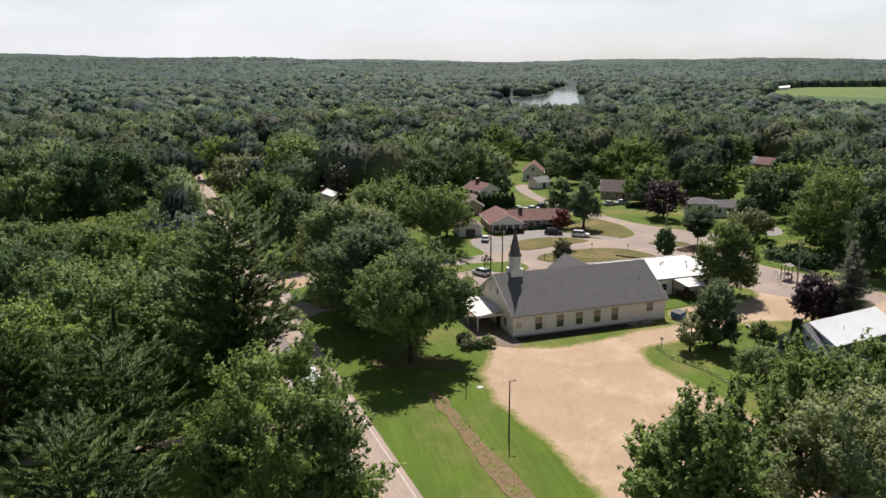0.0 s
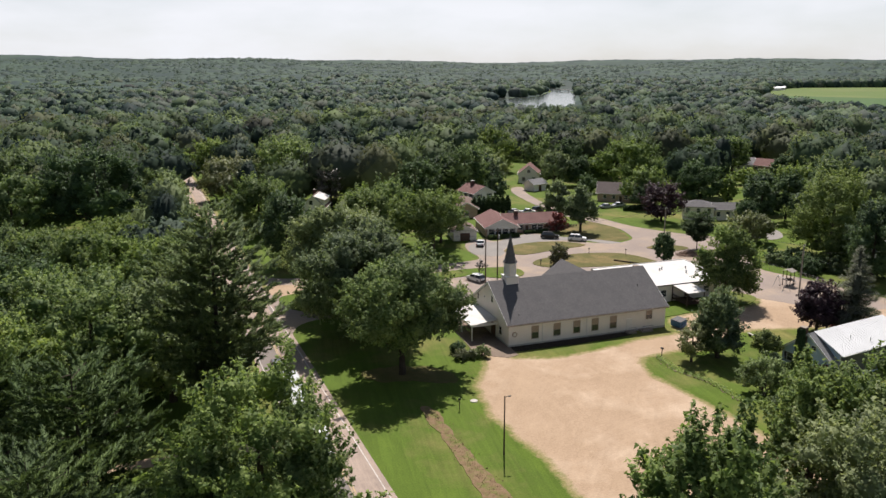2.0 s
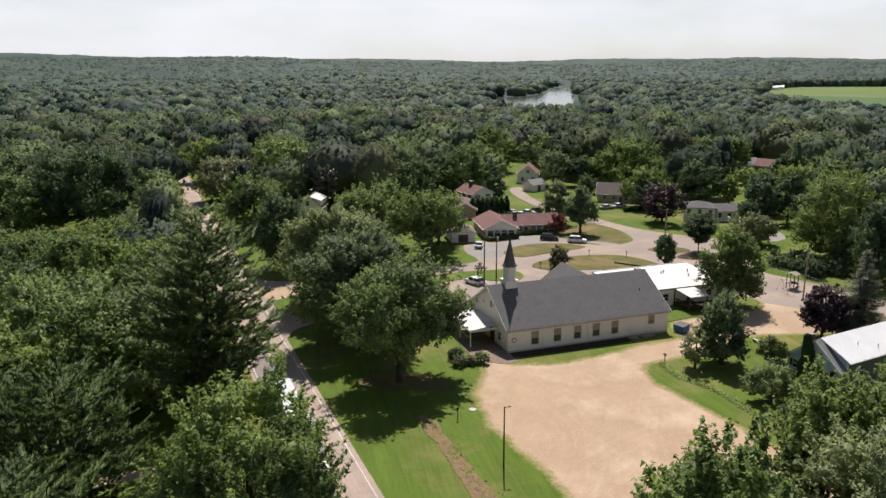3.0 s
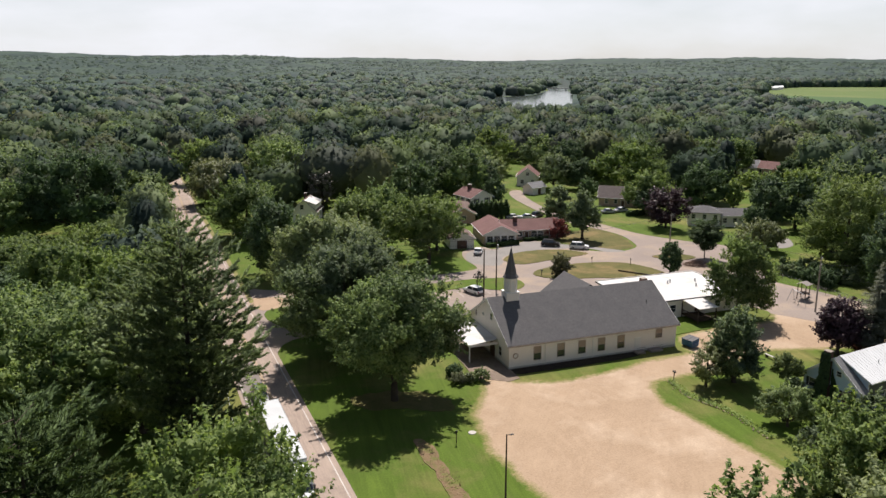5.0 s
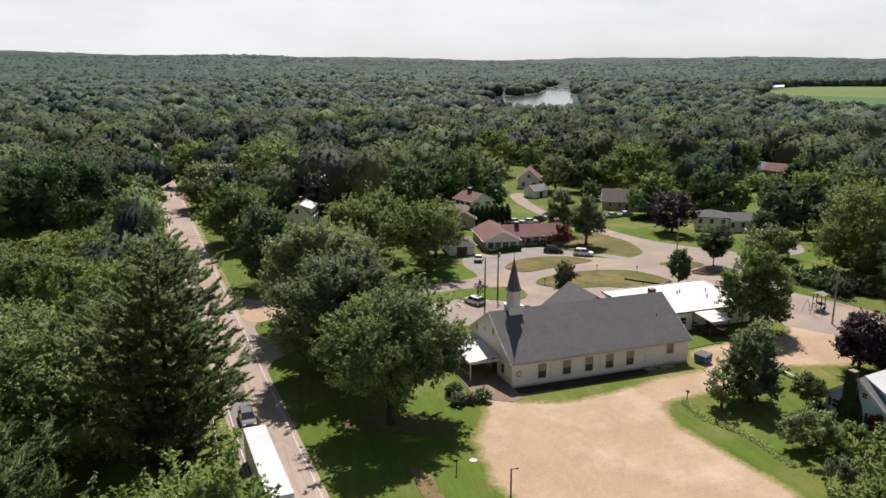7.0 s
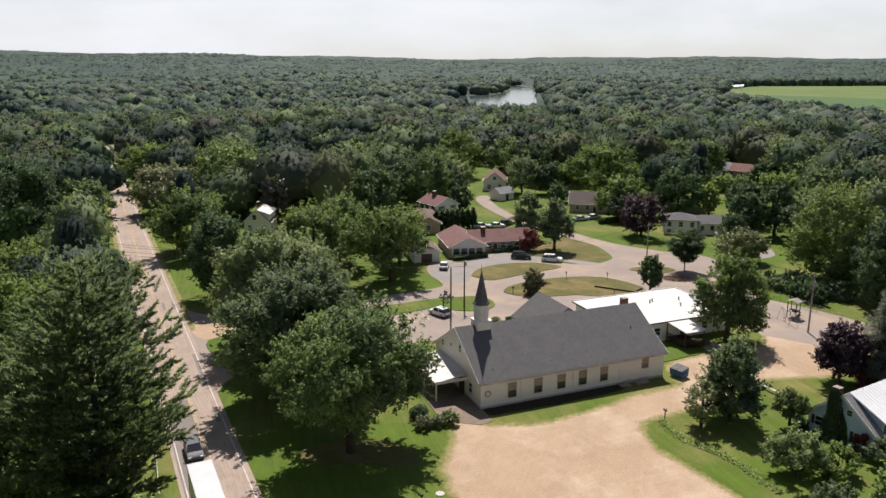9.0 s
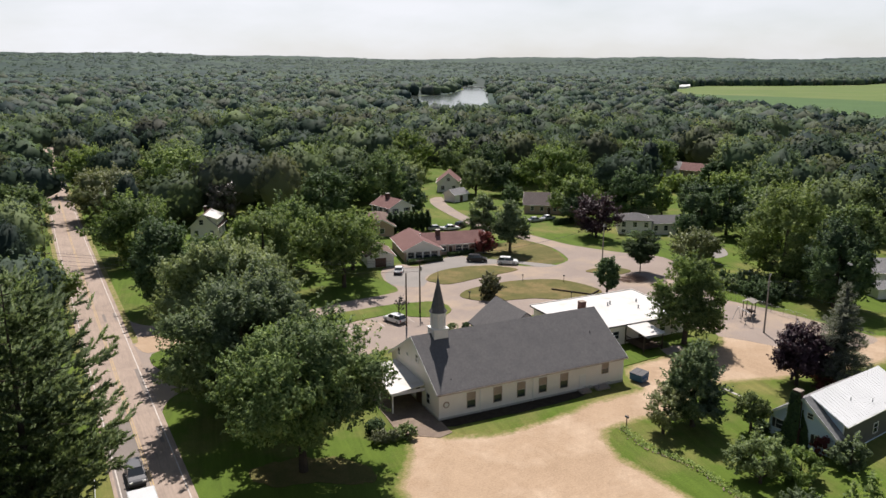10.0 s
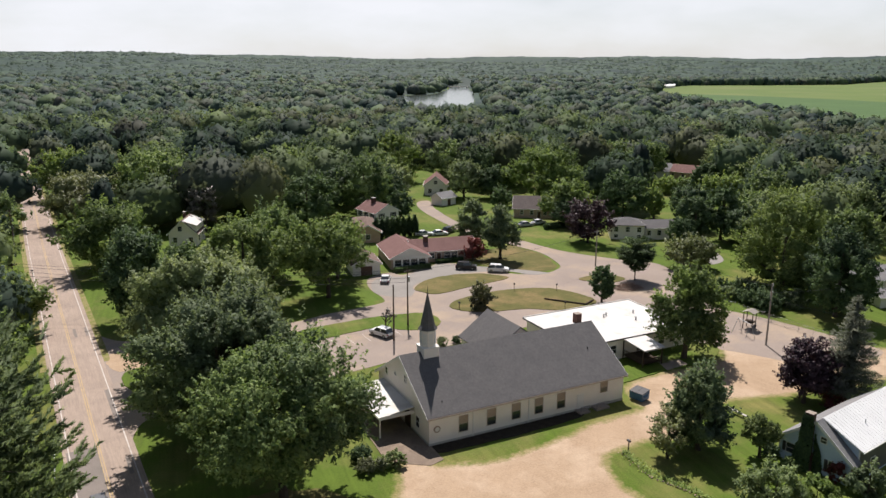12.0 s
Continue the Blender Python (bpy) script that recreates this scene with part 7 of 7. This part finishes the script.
def car(m, paint_, label, L=4.75, W=1.85, H=1.72, kind="suv", category="car", rack=False):
    """A car along x, its nose at +x."""
    ob = thing("car", m, label, category)
    lo, sh = 0.28, 0.62 * H if kind != "sedan" else 0.63 * H
    b, f = -L / 2, L / 2
    hood = sh - 0.04
    side = [(b, lo + 0.12), (b + 0.15, lo), (f - 0.2, lo), (f, lo + 0.15), (f - 0.02, hood - 0.22), (f - 0.3, hood - 0.05), (f - 1.15, sh + 0.02), (b + 0.12, sh + 0.03), (b, sh - 0.2)]
    part("body", softened(solid(prism(side, "y", -W / 2, W / 2)), 0.07, 2), paint_, ob, smooth=False)
    if kind == "pickup":
        cabp = [(f - 1.35, sh), (f - 2.0, H - 0.03), (f - 3.15, H), (f - 3.35, sh)]
    elif kind == "sedan":
        cabp = [(f - 1.2, sh), (f - 2.0, H - 0.02), (b + 1.35, H), (b + 0.5, sh)]
    else:
        cabp = [(f - 1.05, sh), (f - 1.75, H - 0.04), (b + 0.55, H), (b + 0.12, sh)]
    wi = W / 2 - 0.06
    ws = W / 2 - 0.2
    vs = [(x, s * (wi if z < sh + 0.05 else ws), z) for s in (-1, 1) for x, z in cabp]
    part("glasshouse", solid((vs, [(3, 2, 1, 0), (4, 5, 6, 7), (0, 1, 5, 4), (1, 2, 6, 5), (2, 3, 7, 6), (3, 0, 4, 7)])), GLASS, ob, "dark tinted windows")
    x1, x2 = cabp[1][0] - 0.02, cabp[2][0] + 0.02
    part("car_roof", softened(solid(box(x2, x1, -ws - 0.01, ws + 0.01, H - 0.05, H + 0.03)), 0.02), paint_, ob)
    for s in (-1, 1):
        for xx in ((x1 + x2) / 2,):
            part("pillar", solid(prism([(xx - 0.05, sh), (xx + 0.05, sh), (xx + 0.05, H - 0.02), (xx - 0.05, H - 0.02)], "y", s * (ws + 0.02), s * (wi + 0.01))), paint_, ob)
        part("mirror", solid(box(f - 1.5, f - 1.3, s * W / 2 if s > 0 else -W / 2 - 0.16, s * W / 2 + 0.16 if s > 0 else -W / 2, sh, sh + 0.14)), paint_, ob)
        part("headlight", solid(box(f - 0.22, f - 0.01, s * (W / 2 - 0.42) if s > 0 else -W / 2 + 0.08, s * (W / 2 - 0.08) if s > 0 else -W / 2 + 0.42, hood - 0.3, hood - 0.14)), HEADLAMP, ob)
        part("tail_light", solid(box(b - 0.015, b + 0.08, s * (W / 2 - 0.3) if s > 0 else -W / 2 + 0.06, s * (W / 2 - 0.06) if s > 0 else -W / 2 + 0.3, sh - 0.35, sh - 0.08)), REDLAMP, ob)
        for x in (b + 0.85, f - 0.9):
            wheel(ob, x, s * (W / 2 - 0.1))
        if rack:
            part("roof_rail", solid(tube([(x2 + 0.2, s * (ws - 0.05), H + 0.08), (x1 - 0.3, s * (ws - 0.05), H + 0.08)], [0.025, 0.025], 5)), DARKMETAL, ob)
    part("bumper", softened(solid(box(f - 0.08, f + 0.05, -W / 2 + 0.1, W / 2 - 0.1, lo + 0.08, lo + 0.3)), 0.03), DARKMETAL, ob)
    part("rear_bumper", softened(solid(box(b - 0.05, b + 0.08, -W / 2 + 0.1, W / 2 - 0.1, lo + 0.1, lo + 0.3)), 0.03), DARKMETAL, ob)
    if kind == "pickup":
        part("bed", solid(box(b + 0.12, f - 3.45, -W / 2 + 0.14, W / 2 - 0.14, sh - 0.02, sh + 0.05)), RUBBER, ob, "dark truck bed")
    return ob


car(pose(9.6, 39.0, 0.045, 0, 0, 113), WHITECAR, "white hatchback parked in a marked bay", kind="suv", L=4.5, H=1.62)
car(pose(43.4, 70.8, 0.06, 0, 0, -33), BLACKCAR, "black sport utility car on the loop drive", rack=True)
car(pose(48.8, 65.6, 0.06, 0, 0, -36), WHITECAR, "white patrol-style utility car on the drive", rack=True)
car(pose(23.0, 69.6, 0.06, 0, 0, 62), WHITECAR, "white sedan parked before the garage", kind="sedan", H=1.45)
car(pose(49.5, 106.6, 0.02, 0, 0, -20), SILVERCAR, "silver sedan parked behind the house", kind="sedan", H=1.45)
car(pose(53.6, 105.2, 0.02, 0, 0, -10), WHITECAR, "white sedan parked behind the house", kind="sedan", H=1.45)
car(pose(57.6, 107.0, 0.02, 0, 0, 30), BLACKCAR, "black car parked behind the house")
car(pose(81.0, 104.6, 0.02, 0, 0, 0), SILVERCAR, "silver car parked before a ranch house", kind="sedan", H=1.45)
car(pose(86.0, 105.4, 0.02, 0, 0, 10), WHITECAR, "white car parked before a ranch house", kind="sedan", H=1.45)
car(pose(-37.0, 1.8, 0.06, 0, 0, -87), GREYCAR, "dark grey utility car on the road", rack=True)
car(pose(-45.0, 236.0, 0.0, 0, 0, -80), BLACKCAR, "dark car far along the road")

# articulated lorry on the road, heading south
TRAILER = material("white_trailer", (0.52, 0.53, 0.53), (0.45, 0.46, 0.46), big=0.4, fine=5.0, rough=0.4, grain=0.15, bump=0.0)
semi = thing("semi_truck", pose(-36.42, -16.0, 0.06, 0, 0, -86.6), "white articulated lorry with a long box trailer", "truck")
trl = part("trailer", softened(solid(box(-8.2, 8.0, -1.28, 1.28, 1.1, 4.05)), 0.04), TRAILER, semi, "long white box trailer")
for s in (-1, 1):
    part("side_rail", solid(box(-8.2, 8.0, s * 1.3 - 0.02, s * 1.3 + 0.02, 1.05, 1.25)), STEEL, trl)
    part("top_rail", solid(box(-8.2, 8.0, s * 1.29 - 0.02, s * 1.29 + 0.02, 3.92, 4.07)), STEEL, trl)
part("undercarriage", solid(box(-7.6, -4.6, -0.5, 0.5, 0.6, 1.1), box(2.4, 2.6, -1.0, 1.0, 0.2, 1.1)), DARKMETAL, semi)
part("chassis", solid(box(5.2, 14.2, -0.45, 0.45, 0.7, 1.0)), DARKMETAL, semi)
cabv = [(8.6, 0.7), (8.6, 3.75), (9.0, 3.85), (10.4, 3.55), (11.2, 2.75), (11.45, 2.1), (13.6, 1.85), (13.9, 1.5), (14.0, 0.7)]
part("cab", softened(solid(prism(cabv, "y", -1.2, 1.2)), 0.08, 2), TRAILER, semi, "white tractor cab")
part("windscreen", solid(([(11.24, -1.05, 2.72), (11.24, 1.05, 2.72), (11.5, 1.08, 2.14), (11.5, -1.08, 2.14)], [(0, 1, 2, 3)]), box(10.2, 11.1, -1.22, -1.2, 2.1, 2.7), box(10.2, 11.1, 1.2, 1.22, 2.1, 2.7)), GLASS, semi)
part("grille", softened(solid(box(13.95, 14.05, -0.6, 0.6, 0.8, 1.6)), 0.02), CHROME, semi)
part("bumper", softened(solid(box(13.9, 14.25, -1.2, 1.2, 0.35, 0.75)), 0.04), CHROME, semi)
for s in (-1, 1):
    part("mirror", solid(box(11.1, 11.25, s * 1.3 - 0.1, s * 1.3 + 0.1, 1.9, 2.6)), DARKMETAL, semi)
    part("headlight", solid(box(13.8, 14.03, s * 0.95 - 0.16, s * 0.95 + 0.16, 1.0, 1.3)), HEADLAMP, semi)
    part("exhaust_stack", solid(tube([(8.45, s * 1.0, 1.0), (8.45, s * 1.0, 3.9)], [0.07, 0.07], 8)), CHROME, semi)
    part("fuel_tank", solid(tube([(9.0, s * 0.95, 0.7), (10.8, s * 0.95, 0.7)], [0.3, 0.3], 12)), CHROME, semi)
    for x in (-7.2, -5.9, 6.0, 7.3, 12.9):
        wheel(semi, x, s * 1.05, 0.5, 0.4)
